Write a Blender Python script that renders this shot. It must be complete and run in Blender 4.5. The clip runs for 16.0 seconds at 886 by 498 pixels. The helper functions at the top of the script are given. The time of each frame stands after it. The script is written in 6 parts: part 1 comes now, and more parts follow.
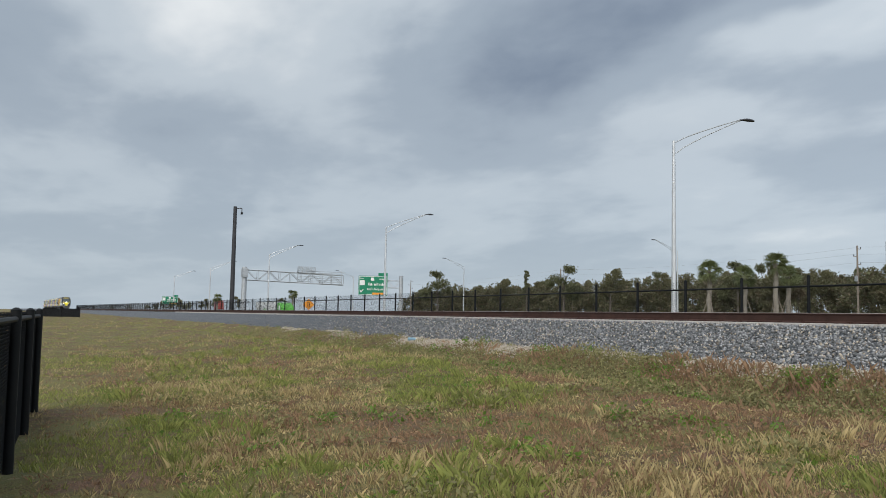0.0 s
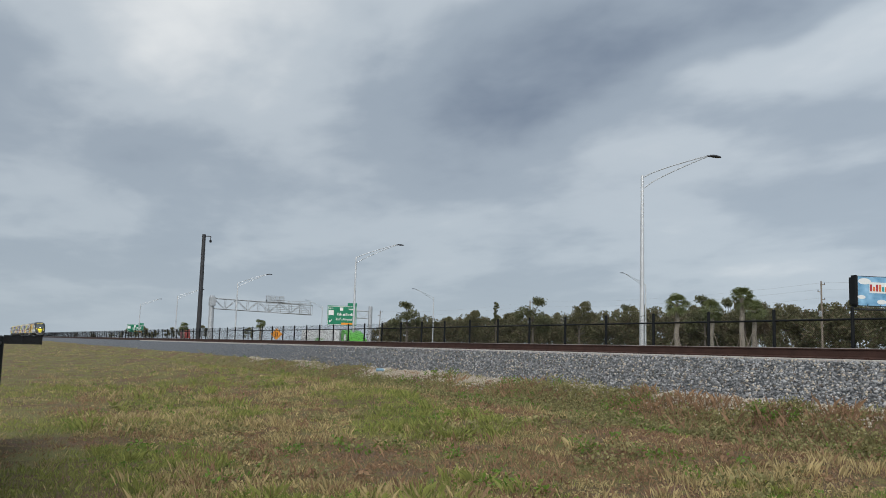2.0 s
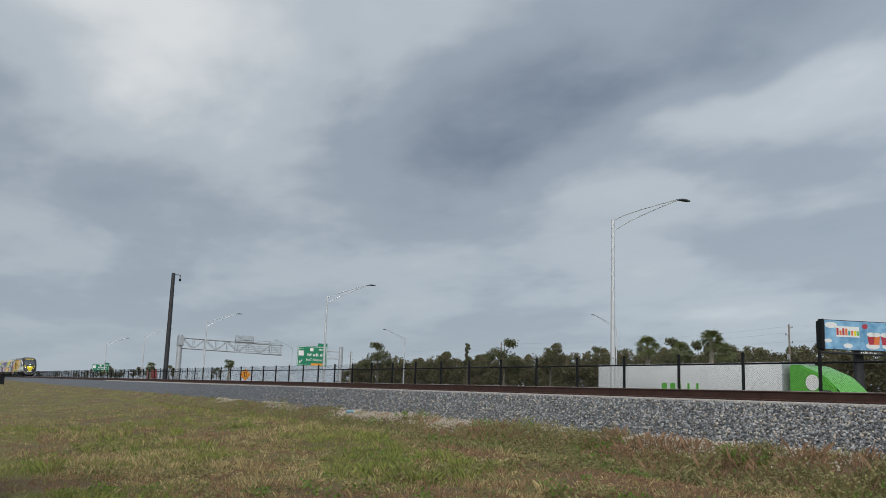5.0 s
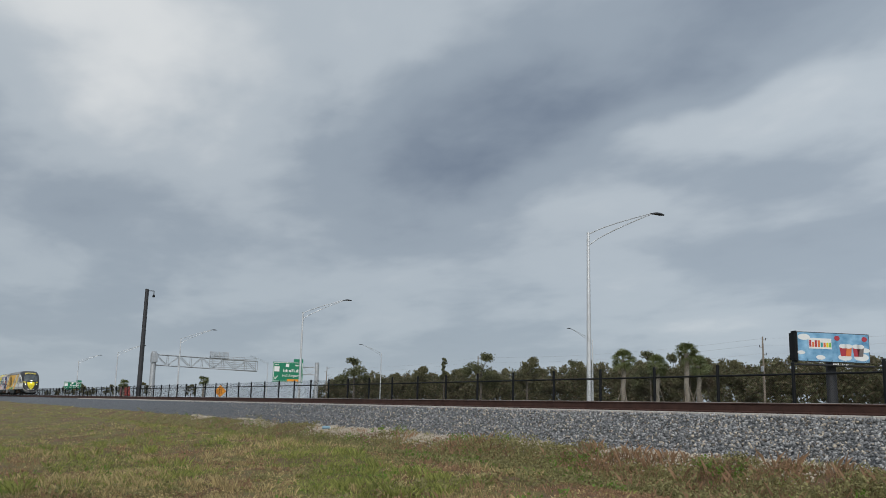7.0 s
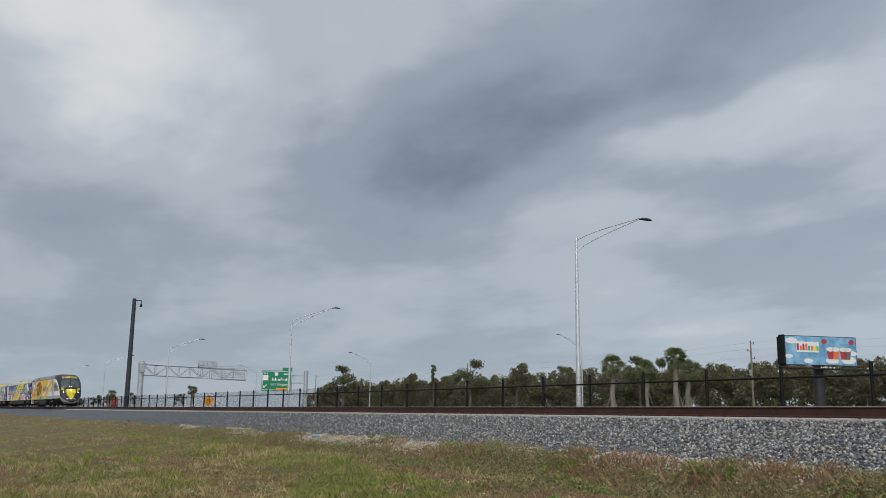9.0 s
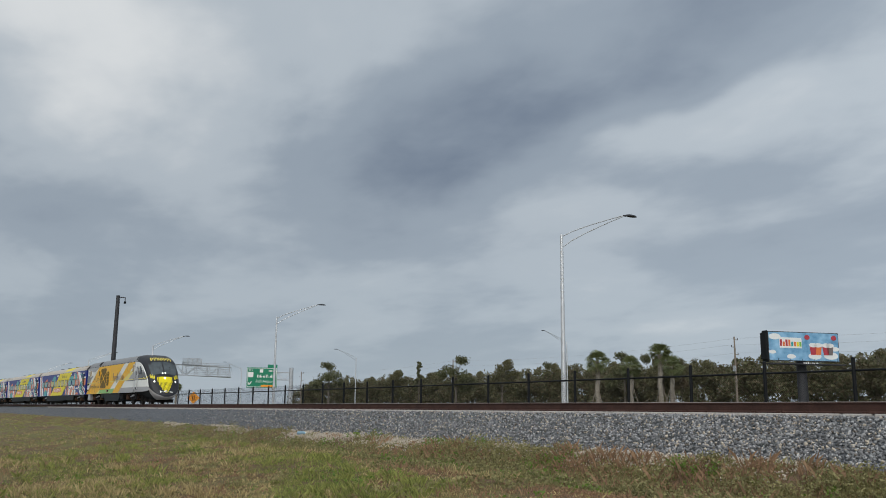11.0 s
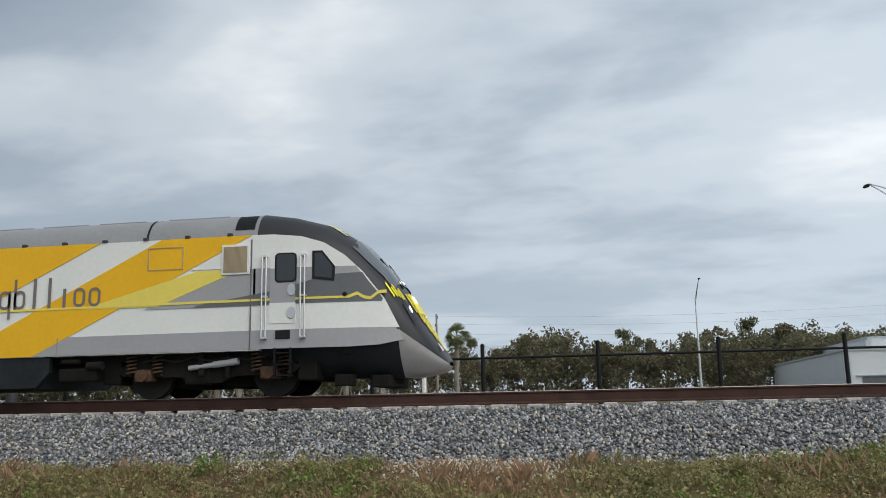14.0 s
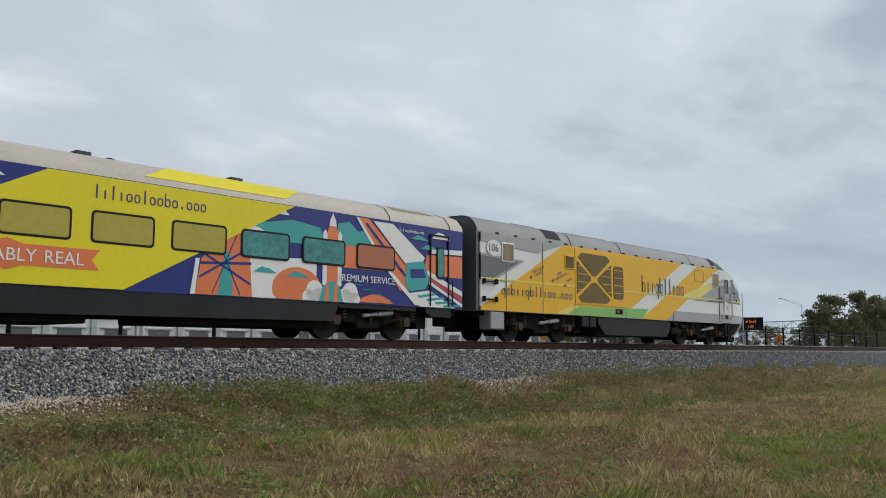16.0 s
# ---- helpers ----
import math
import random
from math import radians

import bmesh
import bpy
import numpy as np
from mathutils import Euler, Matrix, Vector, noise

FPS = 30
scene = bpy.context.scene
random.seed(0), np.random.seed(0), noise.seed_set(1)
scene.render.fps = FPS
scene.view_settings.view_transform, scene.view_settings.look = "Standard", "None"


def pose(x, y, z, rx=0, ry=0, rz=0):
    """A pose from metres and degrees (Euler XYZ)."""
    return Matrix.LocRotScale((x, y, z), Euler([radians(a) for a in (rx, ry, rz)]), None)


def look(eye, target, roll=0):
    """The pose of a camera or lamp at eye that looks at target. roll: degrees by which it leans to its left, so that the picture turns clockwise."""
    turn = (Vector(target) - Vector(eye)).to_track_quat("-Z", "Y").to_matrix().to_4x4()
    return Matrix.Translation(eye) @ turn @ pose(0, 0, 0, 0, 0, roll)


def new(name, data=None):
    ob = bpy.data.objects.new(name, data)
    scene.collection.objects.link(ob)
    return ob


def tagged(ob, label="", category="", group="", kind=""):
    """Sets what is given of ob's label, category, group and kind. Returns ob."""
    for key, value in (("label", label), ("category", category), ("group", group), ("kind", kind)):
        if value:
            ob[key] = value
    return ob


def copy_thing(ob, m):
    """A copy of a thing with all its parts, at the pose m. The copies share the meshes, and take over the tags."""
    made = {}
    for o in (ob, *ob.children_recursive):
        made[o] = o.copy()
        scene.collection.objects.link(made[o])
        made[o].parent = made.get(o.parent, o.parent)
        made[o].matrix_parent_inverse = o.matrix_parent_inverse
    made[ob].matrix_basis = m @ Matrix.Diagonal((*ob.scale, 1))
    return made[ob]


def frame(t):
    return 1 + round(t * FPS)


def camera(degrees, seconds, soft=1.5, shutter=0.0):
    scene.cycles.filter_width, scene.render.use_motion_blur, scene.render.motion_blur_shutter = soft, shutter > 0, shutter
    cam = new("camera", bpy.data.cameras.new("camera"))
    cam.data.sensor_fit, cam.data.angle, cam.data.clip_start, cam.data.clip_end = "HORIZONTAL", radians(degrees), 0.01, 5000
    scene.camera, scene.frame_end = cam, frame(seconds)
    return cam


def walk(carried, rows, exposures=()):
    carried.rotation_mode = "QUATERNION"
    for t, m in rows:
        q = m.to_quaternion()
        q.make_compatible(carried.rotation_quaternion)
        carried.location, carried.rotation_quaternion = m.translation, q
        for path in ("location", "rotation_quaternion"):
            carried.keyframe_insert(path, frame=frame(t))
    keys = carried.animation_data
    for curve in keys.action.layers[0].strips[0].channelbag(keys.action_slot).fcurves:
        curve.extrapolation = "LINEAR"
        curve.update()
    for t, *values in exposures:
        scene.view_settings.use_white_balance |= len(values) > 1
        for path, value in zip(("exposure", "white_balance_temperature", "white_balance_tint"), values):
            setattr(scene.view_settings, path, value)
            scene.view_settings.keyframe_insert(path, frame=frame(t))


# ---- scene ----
EXPOSURES = ((0, 0.32), (1.5, 0.24), (4, 0.10), (7, 0.05), (11.5, 0.04), (13, 0.08), (13.5, 0.13), (14, 0.24), (14.5, 0.07), (15, -0.04), (16, -0.06))
# ---- camera: held at one spot beside a railway, panning after the train ----
cam = camera(53.80, 16.0, soft=0.9, shutter=0.0)
EYE = (0.0, -18.77, -0.284)
PATH = [(0, 65.02, 4.45, -1.10), (0.5, 64.80, 4.65, -1.18), (1, 64.34, 5.06, -1.27), (1.5, 63.69, 5.72, -1.42),
        (2, 63.00, 6.52, -1.62), (2.5, 62.41, 7.31, -1.84), (3, 62.07, 7.95, -2.03), (3.5, 61.88, 8.40, -2.22),
        (4, 61.74, 8.74, -2.14), (6.5, 59.95, 10.04, -1.46), (7, 59.61, 10.24, -1.34), (7.5, 59.41, 10.40, -1.25),
        (8, 59.30, 10.54, -1.10), (8.5, 59.11, 10.66, -0.89), (11, 58.02, 10.49, -0.56), (11.5, 57.18, 10.41, -0.61),
        (12, 55.34, 10.26, -0.63), (12.4, 52.65, 10.14, -0.51), (12.5, 51.87, 10.14, -0.43), (13, 46.42, 9.86, -0.07),
        (13.3, 40.21, 9.81, 0.63), (13.4, 37.34, 9.62, 0.90), (13.5, 33.77, 9.65, 1.05), (13.7, 25.28, 9.78, 1.12),
        (13.8, 20.23, 9.98, 1.07), (14.1, 4.69, 10.28, 1.18), (14.3, -6.35, 10.37, 1.39), (14.5, -17.29, 9.92, 1.44),
        (14.8, -31.43, 8.69, 1.00), (15, -38.41, 7.82, 0.68), (15.5, -46.12, 6.73, 0.27), (15.9, -47.67, 6.60, -0.14),
        (16, -47.86, 6.58, -0.23)]
walk(cam, [(t, pose(*EYE, 90 + p, r, y)) for t, y, p, r in PATH], EXPOSURES)

# ---- world, sun ----
SUN_EL, SUN_AZ = radians(40.4), radians(129)
world = bpy.data.worlds.new("overcast_sky")
scene.world = world
world.use_nodes = True
wn, wl = world.node_tree.nodes, world.node_tree.links
wn.clear()


def wnode(kind, **values):
    n = wn.new(kind)
    for key, value in values.items():
        n.inputs[key].default_value = value
    return n


def wmath(op, a, b=None):
    n = wn.new("ShaderNodeMath")
    n.operation = op
    for i, q in enumerate((a, b)):
        if q is None:
            continue
        if isinstance(q, (int, float)):
            n.inputs[i].default_value = q
        else:
            wl.new(q, n.inputs[i])
    return n.outputs[0]


def wramp(fac, stops):
    n = wn.new("ShaderNodeValToRGB")
    n.color_ramp.interpolation = "EASE"
    while len(n.color_ramp.elements) < len(stops):
        n.color_ramp.elements.new(0.5)
    for e, (at, c) in zip(n.color_ramp.elements, stops):
        e.position, e.color = at, (*c, 1)
    wl.new(fac, n.inputs[0])
    return n.outputs[0]


def wmix(fac, a, b, mode="MIX"):
    n = wn.new("ShaderNodeMix")
    n.data_type, n.blend_type = "RGBA", mode
    if isinstance(fac, (int, float)):
        n.inputs[0].default_value = fac
    else:
        wl.new(fac, n.inputs[0])
    wl.new(a, n.inputs[6])
    wl.new(b, n.inputs[7])
    return n.outputs[2]


sky = wn.new("ShaderNodeTexSky")
sky.sky_type, sky.sun_disc = "NISHITA", False
sky.sun_elevation, sky.sun_rotation = SUN_EL, SUN_AZ
coord = wn.new("ShaderNodeTexCoord")
sep = wn.new("ShaderNodeSeparateXYZ")
wl.new(coord.outputs["Generated"], sep.inputs[0])
up = wmath("MAXIMUM", sep.outputs[2], 0.0)
flat = wmath("ADD", up, 0.16)
comb = wn.new("ShaderNodeCombineXYZ")
wl.new(wmath("DIVIDE", sep.outputs[0], flat), comb.inputs[0])
wl.new(wmath("DIVIDE", sep.outputs[1], flat), comb.inputs[1])


def cloud_noise(scale, detail, shift, rough=0.5, warp=0.0, stretch=(1, 1, 1), turn=0.0):
    m = wn.new("ShaderNodeMapping")
    m.inputs["Location"].default_value, m.inputs["Scale"].default_value = shift, stretch
    m.inputs["Rotation"].default_value = (0, 0, turn)
    wl.new(comb.outputs[0], m.inputs[0])
    n = wnode("ShaderNodeTexNoise", Scale=scale, Detail=detail, Roughness=rough, Distortion=warp)
    wl.new(m.outputs[0], n.inputs["Vector"])
    return n.outputs[0]


big = cloud_noise(0.50, 4, (3.1, 7.7, 0), 0.5, 0.3, (1, 1.5, 1), 0.5)
mid = cloud_noise(1.25, 4, (1.4, 2.2, 5), 0.5, 0.25, (1, 1.4, 1), 0.45)
fine_cloud = cloud_noise(4.5, 4, (0, 0, 9), 0.55, 0.2, (1, 1.3, 1), 0.4)
deck = wmath("ADD", wmath("ADD", wmath("MULTIPLY", big, 0.22), wmath("MULTIPLY", mid, 0.32)), wmath("MULTIPLY", fine_cloud, 0.10))
deck = wmath("ADD", deck, 0.168)
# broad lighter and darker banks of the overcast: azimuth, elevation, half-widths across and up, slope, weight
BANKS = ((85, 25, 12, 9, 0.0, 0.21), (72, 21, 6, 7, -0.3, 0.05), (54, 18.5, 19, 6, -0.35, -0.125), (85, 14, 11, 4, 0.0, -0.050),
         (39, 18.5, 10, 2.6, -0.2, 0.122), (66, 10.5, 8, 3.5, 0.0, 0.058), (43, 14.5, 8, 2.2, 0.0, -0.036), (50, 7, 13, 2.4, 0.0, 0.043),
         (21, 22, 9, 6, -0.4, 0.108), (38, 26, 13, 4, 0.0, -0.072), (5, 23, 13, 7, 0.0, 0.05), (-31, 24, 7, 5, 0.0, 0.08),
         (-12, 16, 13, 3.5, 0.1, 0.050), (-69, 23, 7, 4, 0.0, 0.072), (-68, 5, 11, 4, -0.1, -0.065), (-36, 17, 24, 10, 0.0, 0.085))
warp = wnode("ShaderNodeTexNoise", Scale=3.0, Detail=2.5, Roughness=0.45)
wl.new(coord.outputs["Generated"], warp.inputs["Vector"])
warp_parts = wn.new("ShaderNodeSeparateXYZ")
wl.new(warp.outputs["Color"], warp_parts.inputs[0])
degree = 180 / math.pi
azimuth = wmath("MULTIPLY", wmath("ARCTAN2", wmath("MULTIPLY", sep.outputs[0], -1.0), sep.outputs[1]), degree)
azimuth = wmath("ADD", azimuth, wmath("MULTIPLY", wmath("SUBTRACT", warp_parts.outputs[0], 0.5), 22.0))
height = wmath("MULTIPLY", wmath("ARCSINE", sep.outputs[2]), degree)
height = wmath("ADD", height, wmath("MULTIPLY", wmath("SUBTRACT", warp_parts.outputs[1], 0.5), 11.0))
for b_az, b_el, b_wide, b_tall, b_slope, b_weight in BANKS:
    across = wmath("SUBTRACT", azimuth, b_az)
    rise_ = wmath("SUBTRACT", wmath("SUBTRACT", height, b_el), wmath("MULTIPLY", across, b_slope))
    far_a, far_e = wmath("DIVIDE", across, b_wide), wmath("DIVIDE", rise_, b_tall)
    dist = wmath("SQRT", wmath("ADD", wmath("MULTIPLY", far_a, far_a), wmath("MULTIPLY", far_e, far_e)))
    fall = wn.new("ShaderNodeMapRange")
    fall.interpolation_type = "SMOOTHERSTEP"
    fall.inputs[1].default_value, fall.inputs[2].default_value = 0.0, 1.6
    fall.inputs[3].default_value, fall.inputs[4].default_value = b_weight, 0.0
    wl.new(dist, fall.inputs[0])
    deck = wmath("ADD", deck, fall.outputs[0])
clouds = wramp(deck, ((0.28, (0.20, 0.25, 0.33)), (0.44, (0.365, 0.43, 0.505)), (0.54, (0.55, 0.615, 0.675)), (0.68, (0.86, 0.89, 0.905))))
haze = wramp(up, ((0.0, (0.47, 0.555, 0.635)), (0.10, (0.45, 0.53, 0.61)), (0.25, (0.42, 0.48, 0.55))))
near_horizon = wramp(up, ((0.0, (0.75, 0.75, 0.75)), (0.12, (0.38, 0.38, 0.38)), (0.30, (0.0, 0.0, 0.0))))
veil = wmix(near_horizon, clouds, haze)
# the cloud deck is thinner, so brighter, towards +x
side_light = wmath("ADD", wmath("MULTIPLY", sep.outputs[0], 0.22), 1.0)
lit = wn.new("ShaderNodeVectorMath")
lit.operation = "SCALE"
wl.new(veil, lit.inputs[0])
wl.new(side_light, lit.inputs["Scale"])
sky_dim = wn.new("ShaderNodeVectorMath")
sky_dim.operation = "SCALE"
wl.new(sky.outputs[0], sky_dim.inputs[0])
sky_dim.inputs["Scale"].default_value = 0.06
total = wmix(0.93, sky_dim.outputs[0], lit.outputs[0])
background = wnode("ShaderNodeBackground", Strength=1.0)
wl.new(total, background.inputs[0])
wout = wn.new("ShaderNodeOutputWorld")
wl.new(background.outputs[0], wout.inputs[0])

sun_lamp = new("sun", bpy.data.lights.new("sun", "SUN"))
sun_lamp.data.energy, sun_lamp.data.angle, sun_lamp.data.color = 1.85, radians(60), (1.0, 0.96, 0.90)
sun_lamp.matrix_world = look((48, -39, 52.6), (0, 0, 0))

# ---- materials ----


def mat(name, color, rough=0.6, metal=0.0, vary=0.12, scale=6.0, fine=60.0, bump=0.0, island=0.0, objvar=0.0, tint=None, coat=0.0, through_light=0.0, spec=0.5):
    """A principled surface with stains at one scale and grain at another."""
    m = bpy.data.materials.new(name)
    m.use_nodes = True
    n, l = m.node_tree.nodes, m.node_tree.links
    b = n["Principled BSDF"]
    b.inputs["Roughness"].default_value, b.inputs["Metallic"].default_value = rough, metal
    b.inputs["Coat Weight"].default_value = coat
    b.inputs["Specular IOR Level"].default_value = spec
    tc = n.new("ShaderNodeTexCoord")
    a = n.new("ShaderNodeTexNoise")
    a.inputs["Scale"].default_value, a.inputs["Detail"].default_value = scale, 4
    g = n.new("ShaderNodeTexNoise")
    g.inputs["Scale"].default_value, g.inputs["Detail"].default_value = fine, 3
    l.new(tc.outputs["Object"], a.inputs["Vector"])
    l.new(tc.outputs["Object"], g.inputs["Vector"])
    add = n.new("ShaderNodeMath")
    add.operation = "ADD"
    l.new(a.outputs[0], add.inputs[0])
    l.new(g.outputs[0], add.inputs[1])
    last = add.outputs[0]
    for amount, kind, socket in ((island, "ShaderNodeNewGeometry", "Random Per Island"), (objvar, "ShaderNodeObjectInfo", "Random")):
        if amount:
            r = n.new(kind)
            mul = n.new("ShaderNodeMath")
            mul.operation = "MULTIPLY_ADD"
            mul.inputs[1].default_value = amount
            l.new(r.outputs[socket], mul.inputs[0])
            l.new(last, mul.inputs[2])
            last = mul.outputs[0]
    ramp = n.new("ShaderNodeMapRange")
    mid = 1.0 + 0.5 * (island + objvar)
    half = 0.35 + 0.5 * (island + objvar)
    ramp.inputs[1].default_value, ramp.inputs[2].default_value = mid - half, mid + half
    l.new(last, ramp.inputs[0])
    mix = n.new("ShaderNodeMix")
    mix.data_type = "RGBA"
    lo = tuple(c * (1 - vary) for c in color)
    hi = tint if tint else tuple(min(1, c * (1 + vary)) for c in color)
    mix.inputs[6].default_value, mix.inputs[7].default_value = (*lo, 1), (*hi, 1)
    l.new(ramp.outputs[0], mix.inputs[0])
    l.new(mix.outputs[2], b.inputs["Base Color"])
    rr = n.new("ShaderNodeMapRange")
    rr.inputs[3].default_value, rr.inputs[4].default_value = max(0.02, rough - 0.08), min(1, rough + 0.1)
    l.new(g.outputs[0], rr.inputs[0])
    l.new(rr.outputs[0], b.inputs["Roughness"])
    if bump:
        bp = n.new("ShaderNodeBump")
        bp.inputs["Strength"].default_value, bp.inputs["Distance"].default_value = min(1, bump), 0.02
        l.new(g.outputs[0], bp.inputs["Height"])
        l.new(bp.outputs[0], b.inputs["Normal"])
    if through_light:
        tr = n.new("ShaderNodeBsdfTranslucent")
        l.new(mix.outputs[2], tr.inputs[0])
        both = n.new("ShaderNodeMixShader")
        both.inputs[0].default_value = through_light
        l.new(b.outputs[0], both.inputs[1])
        l.new(tr.outputs[0], both.inputs[2])
        l.new(both.outputs[0], n["Material Output"].inputs[0])
    return m


def glow(name, color, power):
    m = bpy.data.materials.new(name)
    m.use_nodes = True
    b = m.node_tree.nodes["Principled BSDF"]
    b.inputs["Base Color"].default_value = (*color, 1)
    b.inputs["Emission Color"].default_value, b.inputs["Emission Strength"].default_value = (*color, 1), power
    return m


def blend_mat(name, tones, scale, fine, rough=0.95, bump=0.6, far=None):
    """Ground: four tones laid by noise, with grain."""
    m = bpy.data.materials.new(name)
    m.use_nodes = True
    n, l = m.node_tree.nodes, m.node_tree.links
    b = n["Principled BSDF"]
    b.inputs["Roughness"].default_value = rough
    tc = n.new("ShaderNodeTexCoord")
    fields = []
    for s, d in ((scale, 5), (fine, 5), (fine * 5, 5)):
        t = n.new("ShaderNodeTexNoise")
        t.inputs["Scale"].default_value, t.inputs["Detail"].default_value = s, d
        l.new(tc.outputs["Object"], t.inputs["Vector"])
        fields.append(t.outputs[0])
    s1 = n.new("ShaderNodeMath")
    s1.operation = "MULTIPLY_ADD"
    s1.inputs[1].default_value = 0.6
    l.new(fields[1], s1.inputs[0])
    l.new(fields[0], s1.inputs[2])
    s2 = n.new("ShaderNodeMath")
    s2.operation = "MULTIPLY_ADD"
    s2.inputs[1].default_value = 0.75
    l.new(fields[2], s2.inputs[0])
    l.new(s1.outputs[0], s2.inputs[2])
    ramp = n.new("ShaderNodeValToRGB")
    if far:
        sp = n.new("ShaderNodeSeparateXYZ")
        l.new(tc.outputs["Object"], sp.inputs[0])
        band = n.new("ShaderNodeMapRange")
        band.inputs[1].default_value, band.inputs[2].default_value = 38, 46
        l.new(sp.outputs[1], band.inputs[0])
    while len(ramp.color_ramp.elements) < len(tones):
        ramp.color_ramp.elements.new(0.5)
    for i, (e, c) in enumerate(zip(ramp.color_ramp.elements, tones)):
        e.position, e.color = 0.36 + 0.28 * i / (len(tones) - 1), (*c, 1)
    half = n.new("ShaderNodeMath")
    half.operation = "MULTIPLY"
    half.inputs[1].default_value = 0.425
    l.new(s2.outputs[0], half.inputs[0])
    l.new(half.outputs[0], ramp.inputs[0])
    if far:
        cover = n.new("ShaderNodeMix")
        cover.data_type = "RGBA"
        l.new(band.outputs[0], cover.inputs[0])
        l.new(ramp.outputs[0], cover.inputs[6])
        cover.inputs[7].default_value = (*far, 1)
        l.new(cover.outputs[2], b.inputs["Base Color"])
    else:
        l.new(ramp.outputs[0], b.inputs["Base Color"])
    bp = n.new("ShaderNodeBump")
    bp.inputs["Strength"].default_value, bp.inputs["Distance"].default_value = bump, 0.05
    l.new(fields[2], bp.inputs["Height"])
    l.new(bp.outputs[0], b.inputs["Normal"])
    return m


SOIL = blend_mat("grassy_soil", ((0.035, 0.020, 0.012), (0.25, 0.14, 0.085), (0.08, 0.058, 0.025), (0.22, 0.18, 0.06), (0.10, 0.115, 0.028), (0.31, 0.245, 0.13)), 0.6, 7.0, bump=1.0, far=(0.075, 0.078, 0.036))
BALLAST = blend_mat("crushed_granite", ((0.045, 0.05, 0.058), (0.085, 0.093, 0.105), (0.145, 0.155, 0.17), (0.23, 0.235, 0.24)), 9.0, 16.0, bump=1.0)
STONE = mat("ballast_stone", (0.115, 0.118, 0.120), 0.85, vary=0.65, scale=2, fine=25, island=1.6, tint=(0.30, 0.305, 0.31))
LOOSE_STONE = mat("loose_granite", (0.16, 0.17, 0.18), 0.85, vary=0.7, scale=3, fine=30, objvar=1.6, tint=(0.40, 0.40, 0.39))
PALE_STONE = mat("pale_limestone", (0.46, 0.40, 0.32), 0.9, vary=0.3, scale=3, fine=30, island=1.0)
LIGHT_STONE = mat("light_grey_granite", (0.36, 0.36, 0.36), 0.8, vary=0.35, scale=3, fine=30, island=1.0)
RUST_STONE = mat("brownish_stone", (0.17, 0.145, 0.12), 0.9, vary=0.4, scale=3, fine=30, island=1.0)
RAIL = mat("rusted_rail_steel", (0.052, 0.026, 0.020), 0.8, vary=0.35, scale=3, fine=40, spec=0.25)
RAILHEAD = mat("worn_rail_head", (0.36, 0.31, 0.28), 0.45, metal=0.5, vary=0.2, scale=5, fine=50)
CONCRETE = mat("tie_concrete", (0.42, 0.39, 0.36), 0.9, vary=0.2, scale=5, fine=40, bump=0.3)
ASPHALT = mat("asphalt", (0.055, 0.055, 0.057), 0.9, vary=0.2, scale=0.6, fine=20)
BLACKMETAL = mat("black_powder_coat", (0.008, 0.009, 0.010), 0.6, vary=0.3, scale=3, fine=50, spec=0.2)
BLACKWIRE = mat("black_vinyl_wire", (0.012, 0.013, 0.014), 0.7, vary=0.2, spec=0.2)
SCREENCLOTH = mat("black_fence_screen", (0.022, 0.023, 0.026), 0.7, vary=0.4, scale=4, fine=40, bump=0.3)
ALU = mat("brushed_aluminium", (0.62, 0.63, 0.64), 0.42, metal=0.6, vary=0.12, scale=2, fine=30)
GALV = mat("galvanised_steel", (0.45, 0.47, 0.49), 0.5, metal=0.5, vary=0.2, scale=3, fine=30)
DARKSTEEL = mat("weathered_dark_steel", (0.03, 0.03, 0.034), 0.55, vary=0.3, scale=2, fine=30)
WOODPOLE = mat("grey_timber_pole", (0.24, 0.20, 0.16), 0.9, vary=0.25, scale=2, fine=30)
# far foliage: colours lifted and browned to include the haze of distance
LEAF_DARK = mat("dark_foliage", (0.125, 0.134, 0.068), 0.8, vary=0.4, scale=0.4, fine=6, island=1.2, tint=(0.205, 0.205, 0.105), through_light=0.4)
LEAF_OLIVE = mat("olive_foliage", (0.132, 0.128, 0.062), 0.8, vary=0.4, scale=0.4, fine=6, island=1.2, tint=(0.235, 0.215, 0.115), through_light=0.4)
LEAF_RUST = mat("rusty_foliage", (0.155, 0.122, 0.076), 0.8, vary=0.4, scale=0.4, fine=6, island=1.2, tint=(0.255, 0.205, 0.13), through_light=0.4)
PALMLEAF = mat("palm_frond", (0.13, 0.165, 0.065), 0.6, vary=0.35, scale=1, fine=9, island=1.0, tint=(0.24, 0.26, 0.11), through_light=0.4)
BARK = mat("bark", (0.13, 0.11, 0.09), 0.95, vary=0.3, scale=3, fine=20, bump=0.4)
PALMBARK = mat("palm_trunk_bark", (0.26, 0.23, 0.19), 0.95, vary=0.35, scale=3, fine=20, bump=0.5)
GRASS_GREEN = mat("green_grass", (0.205, 0.24, 0.05), 0.7, vary=0.55, scale=0.5, fine=5, island=1.3, tint=(0.48, 0.50, 0.145), through_light=0.4)
GRASS_DRY = mat("dry_grass", (0.42, 0.31, 0.13), 0.8, vary=0.6, scale=0.5, fine=5, island=1.4, tint=(0.78, 0.62, 0.32), through_light=0.4)
GRASS_BROWN = mat("brown_dead_stems", (0.30, 0.172, 0.10), 0.85, vary=0.5, scale=0.5, fine=5, island=1.3, tint=(0.50, 0.32, 0.19), through_light=0.4)
